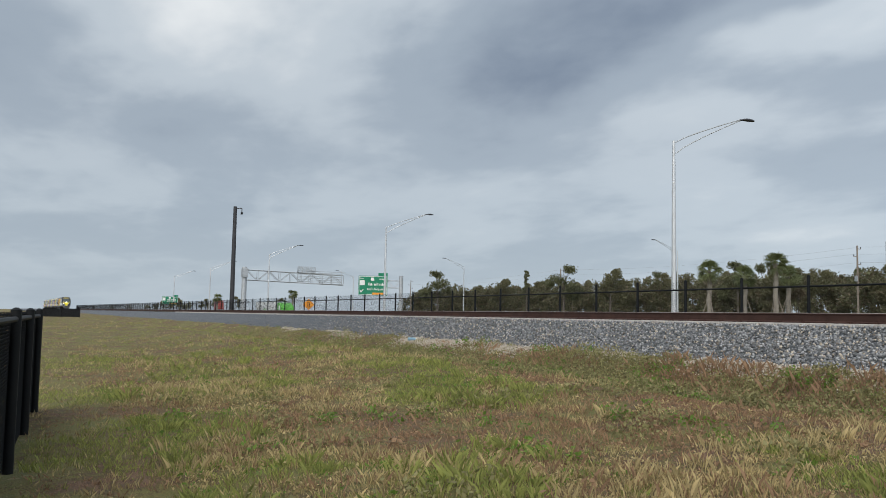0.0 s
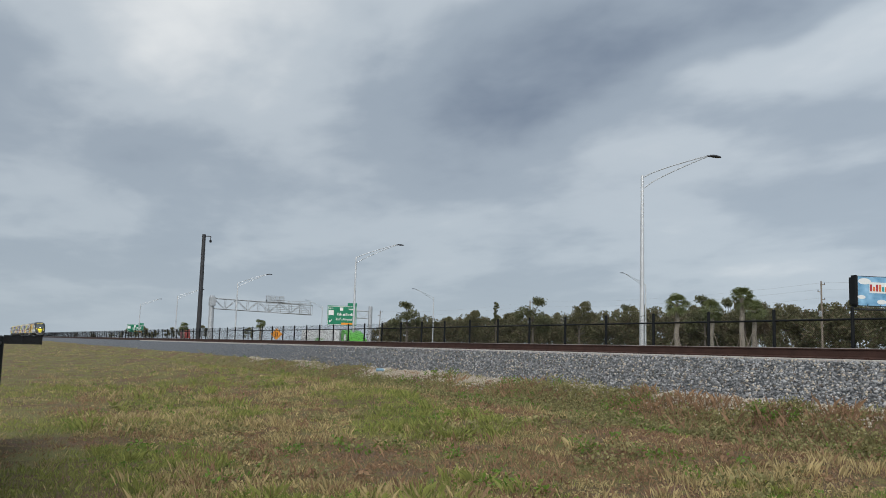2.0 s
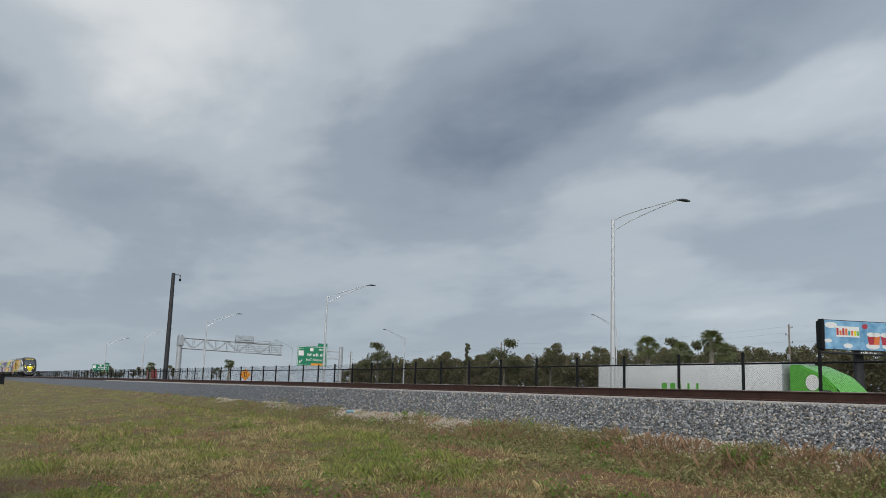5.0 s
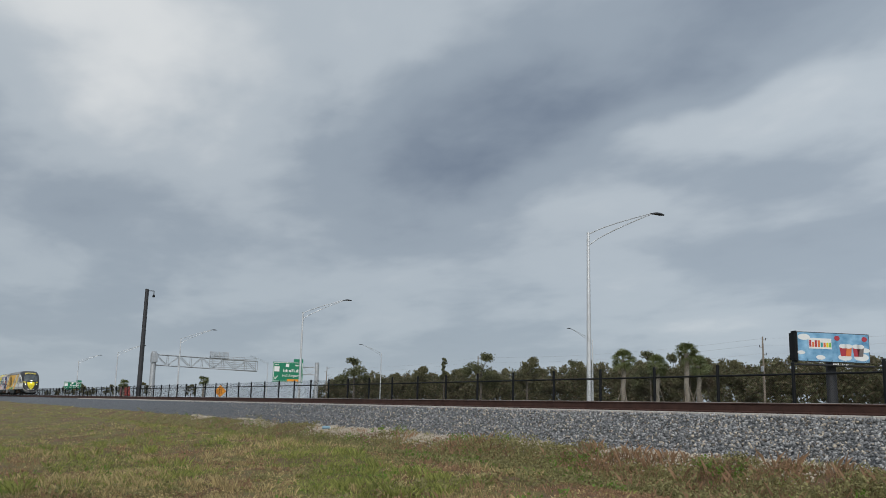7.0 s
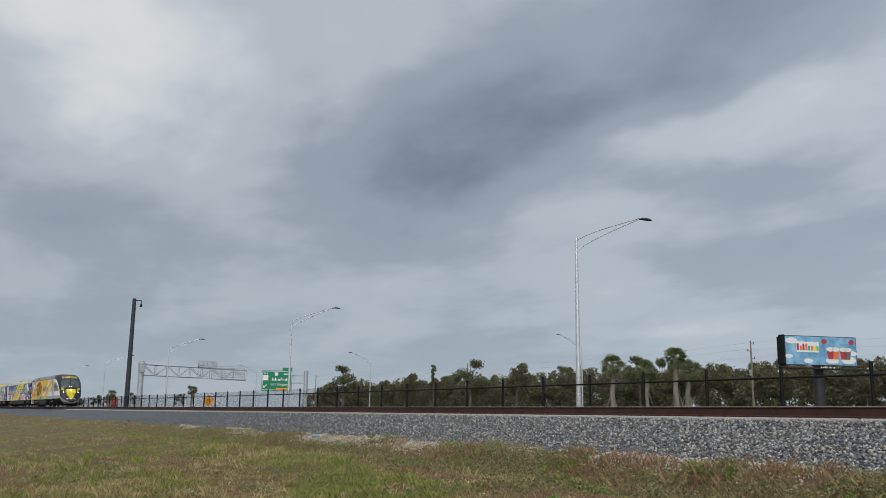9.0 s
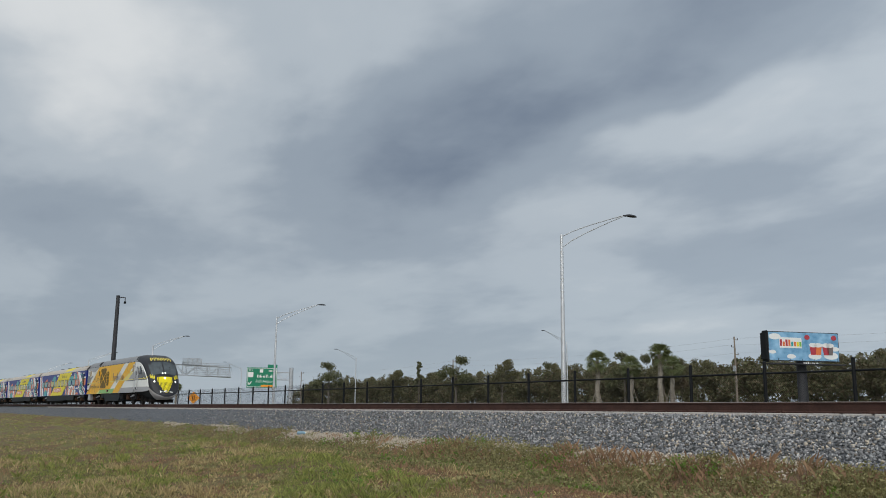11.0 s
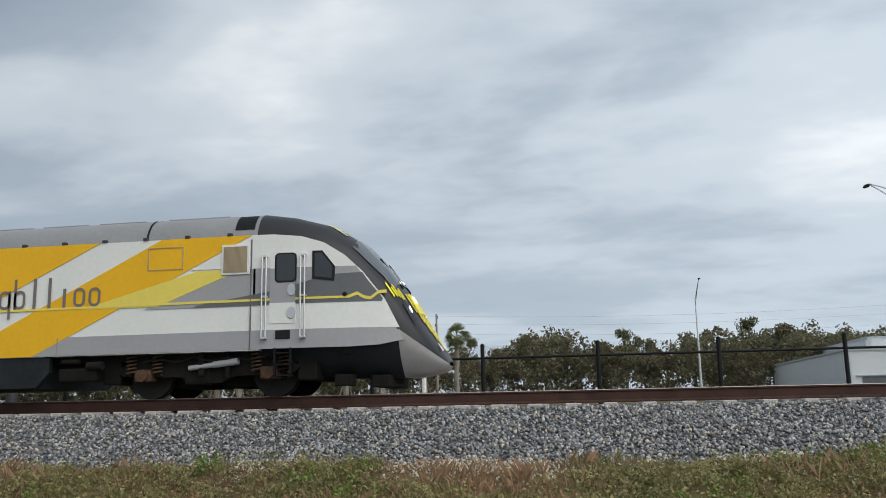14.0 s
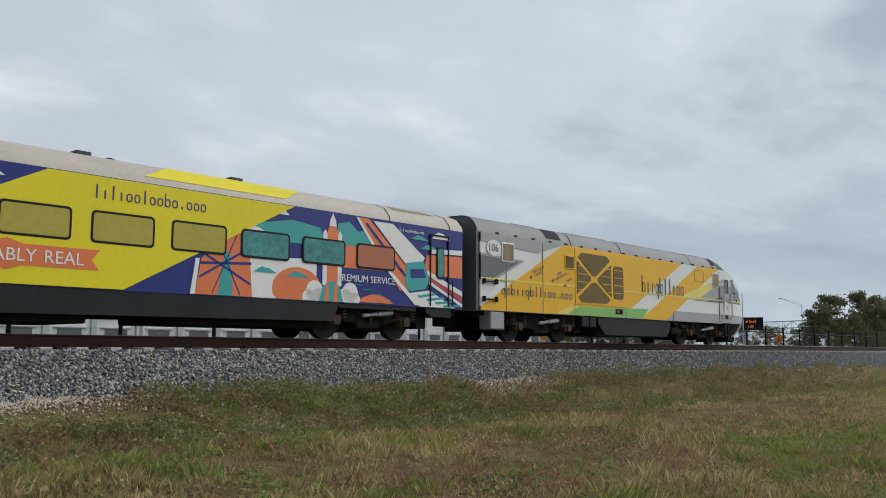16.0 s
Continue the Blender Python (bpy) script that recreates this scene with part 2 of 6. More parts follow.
HERB = mat("olive_herb", (0.175, 0.170, 0.062), 0.75, vary=0.5, scale=0.6, fine=6, island=1.2, tint=(0.42, 0.38, 0.17), through_light=0.35)
WEED = mat("weed_leaf", (0.115, 0.224, 0.030), 0.6, vary=0.35, scale=0.8, fine=6, island=1.0, tint=(0.216, 0.336, 0.055), through_light=0.4)

YELLOW = mat("train_amber_paint", (0.80, 0.44, 0.008), 0.42, vary=0.06, scale=0.8, fine=10, coat=0.08, spec=0.35)
PALEYELLOW = mat("train_pale_yellow_paint", (0.76, 0.62, 0.10), 0.32, vary=0.05, scale=0.8, fine=10, coat=0.3)
WHITE = mat("train_white_paint", (0.74, 0.75, 0.72), 0.35, vary=0.05, scale=0.8, fine=10, coat=0.3)
GREYPAINT = mat("train_grey_paint", (0.33, 0.33, 0.34), 0.38, vary=0.06, scale=0.8, fine=10, coat=0.3)
ROOFGREY = mat("train_roof_grey_paint", (0.23, 0.235, 0.24), 0.5, vary=0.12, scale=0.9, fine=12)
DARKGREY = mat("train_dark_grey_paint", (0.115, 0.12, 0.125), 0.35, vary=0.08, scale=0.8, fine=10, coat=0.3)
CHARCOAL = mat("train_charcoal_paint", (0.022, 0.023, 0.027), 0.45, vary=0.1, scale=0.8, fine=10, coat=0.05, spec=0.3)
GREEN = mat("train_green_paint", (0.20, 0.47, 0.09), 0.35, vary=0.06, scale=0.8, fine=10, coat=0.3)
SKIRT = mat("train_skirt_paint", (0.016, 0.020, 0.023), 0.6, vary=0.35, scale=1.2, fine=12, spec=0.25)
SILVER = mat("nose_silver_paint", (0.44, 0.43, 0.43), 0.35, metal=0.2, vary=0.08, scale=0.8, fine=10)
# sooty metal, its colour lowered further to hold the shade under the floor
UNDER = mat("sooty_shaded_gear", (0.011, 0.010, 0.009), 0.85, vary=0.5, scale=3, fine=25, bump=0.2, spec=0.2)
RUSTGEAR = mat("rusty_brown_gear", (0.085, 0.050, 0.032), 0.85, vary=0.5, scale=4, fine=25, bump=0.2, spec=0.2)
WHEELSTEEL = mat("wheel_steel", (0.013, 0.012, 0.011), 0.7, metal=0.0, vary=0.4, scale=4, fine=25, spec=0.3)
GLASS = mat("dark_window_glass", (0.02, 0.025, 0.03), 0.08, vary=0.2, scale=1, fine=4, coat=0.5)
# grey base and part metal stand in for sky mirrored in the windscreen
WINDSCREEN = mat("windscreen_glass", (0.10, 0.115, 0.12), 0.08, metal=0.35, vary=0.25, scale=0.6, fine=3)
RUBBER = mat("black_rubber_gasket", (0.010, 0.010, 0.011), 0.7, vary=0.2, spec=0.3)
MESHGRILLE = mat("amber_grille_mesh", (0.143, 0.091, 0.014), 0.6, vary=0.3, scale=3, fine=80, bump=0.5)
TANGRILLE = mat("tan_louvre", (0.36, 0.29, 0.19), 0.6, vary=0.2, scale=3, fine=60)
LETTER = mat("grey_brown_letter", (0.17, 0.14, 0.13), 0.5, vary=0.1)
CREAMROOF = mat("coach_cream_roof", (0.50, 0.45, 0.39), 0.5, vary=0.12, scale=1, fine=12)
BLUE = mat("coach_deep_blue", (0.012, 0.026, 0.20), 0.42, vary=0.08, scale=0.8, fine=10, coat=0.08, spec=0.35)
TEAL = mat("coach_teal", (0.02, 0.34, 0.34), 0.35, vary=0.06, scale=0.8, fine=10, coat=0.3)
ORANGE = mat("coach_orange", (0.75, 0.18, 0.045), 0.35, vary=0.06, scale=0.8, fine=10, coat=0.3)
LEMON = mat("coach_lemon_yellow", (0.80, 0.67, 0.010), 0.42, vary=0.06, scale=0.8, fine=10, coat=0.08, spec=0.35)
RED = mat("coach_red", (0.45, 0.035, 0.05), 0.35, vary=0.06, scale=0.8, fine=10, coat=0.3)
TINTLEMON = mat("film_covered_pane_yellow", (0.44, 0.36, 0.03), 0.22, vary=0.08, scale=1, fine=8, coat=0.4)
TINTTEAL = mat("film_covered_pane_teal", (0.04, 0.20, 0.20), 0.22, vary=0.3, scale=1, fine=8, coat=0.4, tint=(0.05, 0.30, 0.28))
TINTORANGE = mat("film_covered_pane_orange", (0.42, 0.13, 0.045), 0.22, vary=0.08, scale=1, fine=8, coat=0.4)
SIGNGREEN = mat("highway_sign_green", (0.0, 0.20, 0.10), 0.5, vary=0.08)
SIGNWHITE = mat("sign_white", (0.80, 0.80, 0.78), 0.6, vary=0.06)
SIGNORANGE = mat("sign_orange", (0.80, 0.30, 0.02), 0.6, vary=0.06)
BOARDBLUE = mat("poster_sky_blue", (0.10, 0.36, 0.66), 0.6, vary=0.35, scale=0.25, fine=1, tint=(0.35, 0.60, 0.80))
PURPLE = mat("poster_dark_letter", (0.05, 0.04, 0.16), 0.5, vary=0.1)
WALLWHITE = mat("white_metal_wall", (0.66, 0.68, 0.70), 0.6, vary=0.08, scale=0.4, fine=8)
WALLGREY = mat("pale_grey_wall", (0.45, 0.48, 0.50), 0.7, vary=0.1, scale=0.4, fine=8)
TRUCKWHITE = mat("trailer_white", (0.70, 0.71, 0.71), 0.45, vary=0.06, scale=0.6, fine=8)
TRUCKGREEN = mat("truck_green_paint", (0.10, 0.40, 0.04), 0.35, vary=0.08, coat=0.3)
TYRE = mat("tyre_rubber", (0.02, 0.02, 0.021), 0.85, vary=0.2)
LED = glow("headlamp_glow", (1.0, 0.97, 0.85), 4.0)
AMBERLED = glow("matrix_amber_led", (0.75, 0.16, 0.04), 0.35)

# ---- small builders ----


def empty(name, x=0, y=0, z=0, rz=0):
    ob = new(name)
    ob.matrix_basis = pose(x, y, z, 0, 0, rz)
    return ob


def as_mesh(name, bm, material, smooth=False):
    bmesh.ops.recalc_face_normals(bm, faces=bm.faces)
    me = bpy.data.meshes.new(name)
    bm.to_mesh(me)
    bm.free()
    me.materials.append(material)
    if smooth:
        me.shade_smooth()
        me.set_sharp_from_angle(angle=radians(35))
    return me


def part(name, bm, material, parent, label="", smooth=False):
    ob = new(name, as_mesh(name, bm, material, smooth))
    ob.parent = parent
    return tagged(ob, label)


def share(name, me, parent, m, label=""):
    ob = new(name, me)
    ob.parent = parent
    ob.matrix_basis = m
    return tagged(ob, label)


def box(bm, x0, x1, y0, y1, z0, z1, bevel=0.0):
    r = bmesh.ops.create_cube(bm, size=1)
    for v in r["verts"]:
        v.co = Vector(((x0 + x1) / 2 + v.co.x * (x1 - x0), (y0 + y1) / 2 + v.co.y * (y1 - y0), (z0 + z1) / 2 + v.co.z * (z1 - z0)))
    if bevel:
        edges = {e for v in r["verts"] for e in v.link_edges}
        bmesh.ops.bevel(bm, geom=list(edges), offset=bevel, segments=2, affect="EDGES", profile=0.5)
    return bm


def tube(bm, a, b, r0, r1=None, seg=10):
    a, b = Vector(a), Vector(b)
    d = b - a
    m = Matrix.Translation((a + b) / 2) @ d.to_track_quat("Z", "Y").to_matrix().to_4x4()
    bmesh.ops.create_cone(bm, cap_ends=True, segments=seg, radius1=r0, radius2=r0 if r1 is None else r1, depth=d.length, matrix=m)
    return bm


def sweep(bm, pts, r, seg=8):
    """One bent tube through the points."""
    pts = [Vector(p) for p in pts]
    rings = []
    for i, p in enumerate(pts):
        d = (pts[min(i + 1, len(pts) - 1)] - pts[max(i - 1, 0)]).normalized()
        a = d.orthogonal().normalized() if not rings else (axis - d * axis.dot(d)).normalized()
        axis = a
        b = d.cross(a)
        rings.append([bm.verts.new(p + (a * math.cos(6.2832 * k / seg) + b * math.sin(6.2832 * k / seg)) * r) for k in range(seg)])
    for p, q in zip(rings, rings[1:]):
        for k in range(seg):
            bm.faces.new((p[k], p[(k + 1) % seg], q[(k + 1) % seg], q[k]))
    bm.faces.new(rings[0][::-1])
    bm.faces.new(rings[-1])
    return bm


def plate(bm, pts, y, thick, s0=0.0):
    """A flat plate standing in the x-z plane; pts are (distance behind the nose, height)."""
    front = [bm.verts.new((-(p[0] + s0), y, p[1])) for p in pts]
    back = [bm.verts.new((-(p[0] + s0), y + thick, p[1])) for p in pts]
    bm.faces.new(front)
    bm.faces.new(back[::-1])
    k = len(pts)
    for i in range(k):
        bm.faces.new((front[i], back[i], back[(i + 1) % k], front[(i + 1) % k]))
    return bm


def rounded(s0, s1, z0, z1, r, n=4):
    out = []
    for cx, cz, a0 in ((s1 - r, z1 - r, 0), (s0 + r, z1 - r, 90), (s0 + r, z0 + r, 180), (s1 - r, z0 + r, 270)):
        for i in range(n + 1):
            a = radians(a0 + 90 * i / n)
            out.append((cx + r * math.cos(a), cz + r * math.sin(a)))
    return out


def disc(cs, cz, r, n=16, rz=None):
    return [(cs + r * math.cos(2 * math.pi * i / n), cz + (rz or r) * math.sin(2 * math.pi * i / n)) for i in range(n)]


def lettering(name, words, size, material, parent, m, label=""):
    cu = bpy.data.curves.new(name, "FONT")
    cu.body, cu.size, cu.extrude = words, size, 0.002
    cu.resolution_u = 3
    tmp = bpy.data.objects.new(name, cu)
    scene.collection.objects.link(tmp)
    bpy.context.view_layer.update()
    me = bpy.data.meshes.new_from_object(tmp)
    bpy.data.objects.remove(tmp)
    me.materials.clear()
    me.materials.append(material)
    ob = new(name, me)
    ob.parent = parent
    ob.matrix_basis = m
    return tagged(ob, label)


def smooth_step(a, b, x):
    t = min(1, max(0, (x - a) / (b - a)))
    return t * t * (3 - 2 * t)


# ---- ground ----


def curve_y(x):
    """The line runs straight past the camera and bends gently towards -y far down the track."""
    u = -x - 40
    return 0.0 if u <= 0 else -0.037 * (u * u / 80 if u < 40 else u - 20)




RISE = 0.0375


def lift(x, y):
    """The land beyond the track climbs gently away from it."""
    return RISE * min(140.0, max(0.0, y)) * (1 - smooth_step(400, 800, abs(x)))


def land(x, y):
    """Bare ground rises less than what stands on it past the highway."""
    return lift(x, min(y, 40.0)) + 0.3 * (lift(x, y) - lift(x, min(y, 40.0)))


def extra(x, y):
    return lift(x, y) - land(x, y)


# across the line, from behind the camera to the ballast: a mown terrace with a lip, a weedy ditch, the bank under the ballast
NEAR_Y = (-40, -30, -18.8, -13.0, -10.2, -9.2, -8.4, -7.5, -6.5, -5.4, -4.4, -3.5)
NEAR_Z = (-2.3, -2.2, -2.08, -1.86, -1.63, -1.60, -1.70, -1.95, -2.08, -1.80, -1.40, -1.17)


def profile(y, x):
    """Height of the bare ground across the line of the track."""
    y -= curve_y(x)
    if y < 4.2:
        return float(sum(np.interp(y + d, NEAR_Y, NEAR_Z) for d in (-0.3, 0.0, 0.3)) / 3)
    dip = smooth_step(8, 15, y) * (1 - smooth_step(34, 44, y))
    return -0.97 - 2.08 * dip


def ground_z(x, y):
    z = profile(y, x) + land(x, y)
    if y < -3.4:
        fade = 1 - smooth_step(60, 140, abs(x))
        z += 0.10 * smooth_step(0, 14, x) * smooth_step(-6.0, -4.2, y)
        z += 0.17 * smooth_step(6, 24, -x) * smooth_step(-15, -10, y) * (1 - smooth_step(-9, -4, y))
        z += fade * (0.07 * noise.noise((x * 0.25, y * 0.3, 0)) + 0.04 * noise.noise((x * 1.1, y * 1.1, 4)) + 0.03 * noise.noise((x * 2.7, y * 2.7, 8)))
    return z


def lines(edges):
    out = []
    for a, b, step in edges:
        k = max(1, round((b - a) / step))
        out += [a + (b - a) * i / k for i in range(k)]
    return out + [edges[-1][1]]


def build_ground():
    xs = lines(((-3000, -600, 300), (-600, -120, 40), (-120, -45, 3), (-45, 45, 0.25), (45, 120, 3), (120, 600, 40), (600, 3000, 300)))
    ys = lines(((-3000, -200, 400), (-200, -30, 20), (-30, -18, 0.6), (-18, -3.4, 0.22), (-3.4, 4, 1.8), (4, 6, 1), (6, 46, 2), (46, 200, 25), (200, 3000, 400)))
    verts = [(x, y, ground_z(x, y)) for y in ys for x in xs]
    w = len(xs)
    faces = [(j * w + i, j * w + i + 1, (j + 1) * w + i + 1, (j + 1) * w + i) for j in range(len(ys) - 1) for i in range(w - 1)]
    me = bpy.data.meshes.new("ground")
    me.from_pydata(verts, [], faces)
    me.materials.append(SOIL)
    me.shade_smooth()
    tagged(new("ground", me), "rough grassy ground with dry brown and green patches", "ground", kind="structure")


build_ground()

# ---- track: ballast, ties, rails ----


def strip(name, section, x0, x1, material, step, label, category, parent=None):
    """A long body of one cross-section along the track."""
    xs = lines(((x0, x1, step),))
    k = len(section)
    verts = [(x, y + curve_y(x), z) for x in xs for y, z in section]
    faces = [(i * k + j, i * k + j + 1, (i + 1) * k + j + 1, (i + 1) * k + j) for i in range(len(xs) - 1) for j in range(k - 1)]
    me = bpy.data.meshes.new(name)
    me.from_pydata(verts, [], faces)
    me.materials.append(material)
    ob = new(name, me)
    if parent:
        ob.parent = parent
        return ob
    return tagged(ob, label, category, kind="structure")


def build_track():
    strip("ballast", ((-3.75, -1.30), (-2.6, -0.78), (-1.62, -0.37), (-1.35, -0.335), (1.35, -0.30), (1.7, -0.32), (3.7, -1.10)),
          -900, 900, BALLAST, 12, "grey crushed granite ballast bank under the rails", "ballast")
    side = ((0.076, -0.262), (0.076, -0.240), (0.016, -0.205), (0.010, -0.050), (0.036, -0.040), (0.036, -0.010))
    for sgn, y in ((1, -0.755), (1, 0.755)):
        track_rail = tagged(empty("rail"), "rusty brown steel rail with a worn bright head", "rail", "rails of the track", "structure")
        web = [(y - a, z) for a, z in side] + [(y + a, z) for a, z in side[::-1]]
        strip("rail_web", web, -900, 900, RAIL, 10, "", "", track_rail)
        strip("rail_head", [(y - 0.037, -0.012), (y - 0.03, 0.0), (y + 0.03, 0.0), (y + 0.037, -0.012)], -900, 900, RAILHEAD, 10, "", "", track_rail)
    bm = bmesh.new()
    box(bm, -0.13, 0.13, -1.50, 1.44, -0.48, -0.262, 0.02)
    tie = as_mesh("tie", bm, CONCRETE)
    bm = bmesh.new()
    for y in (-0.86, -0.65, 0.65, 0.86):
        box(bm, -0.05, 0.05, y - 0.045, y + 0.045, -0.270, -0.215, 0.008)
    clip = as_mesh("rail_clip", bm, RAIL)
    ties = tagged(empty("railway_ties"), "concrete ties in grey ballast under rusty rails", "ties", kind="structure")
    for i in range(260):
        x = -110 + i * 0.73
        share("tie", tie, ties, pose(x, curve_y(x), 0))
        if abs(x) < 45:
            share("rail_clip", clip, ties, pose(x, curve_y(x), 0))


build_track()


def stones(name, spots, sizes, material, label, category):
    """Angular broken stones: eight-cornered lumps, one mesh."""
    rng = np.random.default_rng(5)
    n = len(spots)
    cube = np.array([[x, y, z] for x in (-1, 1) for y in (-1, 1) for z in (-1, 1)], float)
    v = cube[None] * (0.32 + 0.68 * rng.random((n, 8, 3))) * np.stack([0.6 + 0.5 * rng.random(n), 0.5 + 0.4 * rng.random(n), 0.4 + 0.35 * rng.random(n)], 1)[:, None]
    q = rng.normal(size=(n, 4))
    q /= np.linalg.norm(q, axis=1)[:, None]
    w, x, y, z = q.T
    rot = np.stack([np.stack([1 - 2 * (y * y + z * z), 2 * (x * y - z * w), 2 * (x * z + y * w)], 1),
                    np.stack([2 * (x * y + z * w), 1 - 2 * (x * x + z * z), 2 * (y * z - x * w)], 1),
                    np.stack([2 * (x * z - y * w), 2 * (y * z + x * w), 1 - 2 * (x * x + y * y)], 1)], 1)
    v = np.einsum("nij,nkj->nki", rot, v) * sizes[:, None, None] + spots[:, None]
    quads = np.array([[0, 1, 3, 2], [4, 6, 7, 5], [0, 4, 5, 1], [2, 3, 7, 6], [0, 2, 6, 4], [1, 5, 7, 3]])
    f = (quads[None] + 8 * np.arange(n)[:, None, None]).reshape(-1, 4)
    return soup(name, v.reshape(-1, 3), f, material, label, category)


def soup(name, verts, faces, material, label="", category="", parent=None):
    verts, faces = np.asarray(verts, np.float32), np.asarray(faces, np.int32)
    k = faces.shape[1]
    me = bpy.data.meshes.new(name)
    me.vertices.add(len(verts))
    me.vertices.foreach_set("co", verts.ravel())
    me.loops.add(faces.size)
    me.loops.foreach_set("vertex_index", faces.ravel())
    me.polygons.add(len(faces))
    me.polygons.foreach_set("loop_start", np.arange(len(faces), dtype=np.int32) * k)
    me.update(calc_edges=True)
    me.materials.append(material)
    ob = new(name, me)
    if parent:
        ob.parent = parent
        return tagged(ob, label)
    return tagged(ob, label, category, kind="stuff")


HEAPS = (-34, -31, -26, -15, -2, 6.5, 18.7)


def scatter_stones():
    rng = np.random.default_rng(3)
    n = 56000
    x = rng.normal(0, 24, n)
    x = x[(x > -70) & (x < 70)]
    n = len(x)
    u = rng.random(n)
    y = -1.40 - 2.38 * u
    z = np.interp(y, (-3.78, -2.6, -1.62, -1.35), (-1.30, -0.78, -0.37, -0.345)) + 0.008 + 0.022 * rng.random(n)
    size = 0.025 + 0.027 * rng.random(n)
    stones("ballast_stones", np.stack([x, y + np.array([curve_y(a) for a in x]), z], 1), size, STONE, "loose grey crushed granite stones on the bank", "stones")
    for count, m_, seed_, label in ((3200, PALE_STONE, 41, "scattered pale stones in the ballast"), (2600, RUST_STONE, 42, "scattered rusty brown stones in the ballast"), (7000, LIGHT_STONE, 43, "light grey flecked stones in the ballast")):
        r2 = np.random.default_rng(seed_)
        xs_ = r2.normal(0, 22, count)
        ys_ = -1.45 - 2.3 * r2.random(count)
        zs_ = np.interp(ys_, (-3.78, -2.6, -1.62, -1.35), (-1.30, -0.78, -0.37, -0.345)) + 0.035
        stones("ballast_stones", np.stack([xs_, ys_, zs_], 1), 0.026 + 0.026 * r2.random(count), m_, label, "stones")
    m = 34000
    x = -60 + 120 * rng.random(m)
    y = -3.45 - np.abs(rng.normal(0, 0.5, m))
    keep = np.array([noise.noise((a * 0.33, b * 0.6, 7.7)) + 0.3 * noise.noise((a * 1.3, b * 1.3, 2)) > 0.10 for a, b in zip(x, y)])
    x, y = x[keep], y[keep]
    for heap in HEAPS:
        x = np.append(x, rng.normal(heap, 1.3, 1100))
        y = np.append(y, rng.normal(-4.0 + (0.3 if heap > 0 else 0), 0.40, 1100))
    z = np.array([ground_z(a, b) for a, b in zip(x, y)]) + 0.02
    size = 0.016 + 0.024 * rng.random(len(x))
    stones("pale_rubble", np.stack([x, y, z], 1), size, PALE_STONE, "pale limestone rubble spilled along the ballast toe", "rubble")


scatter_stones()


def single_stones():
    rnd = random.Random(17)
    shapes = []
    for k in range(12):
        bm = bmesh.new()
        r = bmesh.ops.create_cube(bm, size=1)
        for v in r["verts"]:
            v.co = Vector((v.co.x * rnd.uniform(0.6, 1.1), v.co.y * rnd.uniform(0.5, 0.9), v.co.z * rnd.uniform(0.4, 0.8)))
        bmesh.ops.bevel(bm, geom=bm.edges[:], offset=0.08, segments=1, affect="EDGES")
        shapes.append(as_mesh("stone", bm, LOOSE_STONE))
    bed = bpy.data.objects["ballast"]
    for _ in range(290):
        x, u = rnd.gauss(0, 5), rnd.random()
        y = -1.55 - 2.1 * u
        z = float(np.interp(y, (-3.78, -2.6, -1.62), (-1.30, -0.78, -0.37))) + 0.045
        q = rnd.uniform(0.05, 0.085)
        share("stone", rnd.choice(shapes), bed, pose(x, y, z, rnd.random() * 360, rnd.random() * 360, rnd.random() * 360) @ Matrix.Scale(q, 4))


single_stones()

# ---- fences ----


def wire_panel(width, height, gap, r):
    """Chain-link: two families of slanting three-sided wires."""
    v, f = [], []
    for sgn in (1, -1):
        k = -height
        while k < width:
            x0, x1 = k, k + height
            t0, t1 = max(0, (0 - x0) / height), min(1, (width - x0) / height)
            if t1 > t0:
                p = [(x0 + t * height, t * height if sgn > 0 else height - t * height) for t in (t0, t1)]
                b = len(v)
                for px, pz in p:
                    v += [(px - r * 0.7, 0.0, pz), (px + r * 0.7, 0.0, pz), (px, r, pz)]
                f += [(b, b + 1, b + 4, b + 3), (b + 1, b + 2, b + 5, b + 4), (b + 2, b, b + 3, b + 5)]
            k += gap
    return v, f


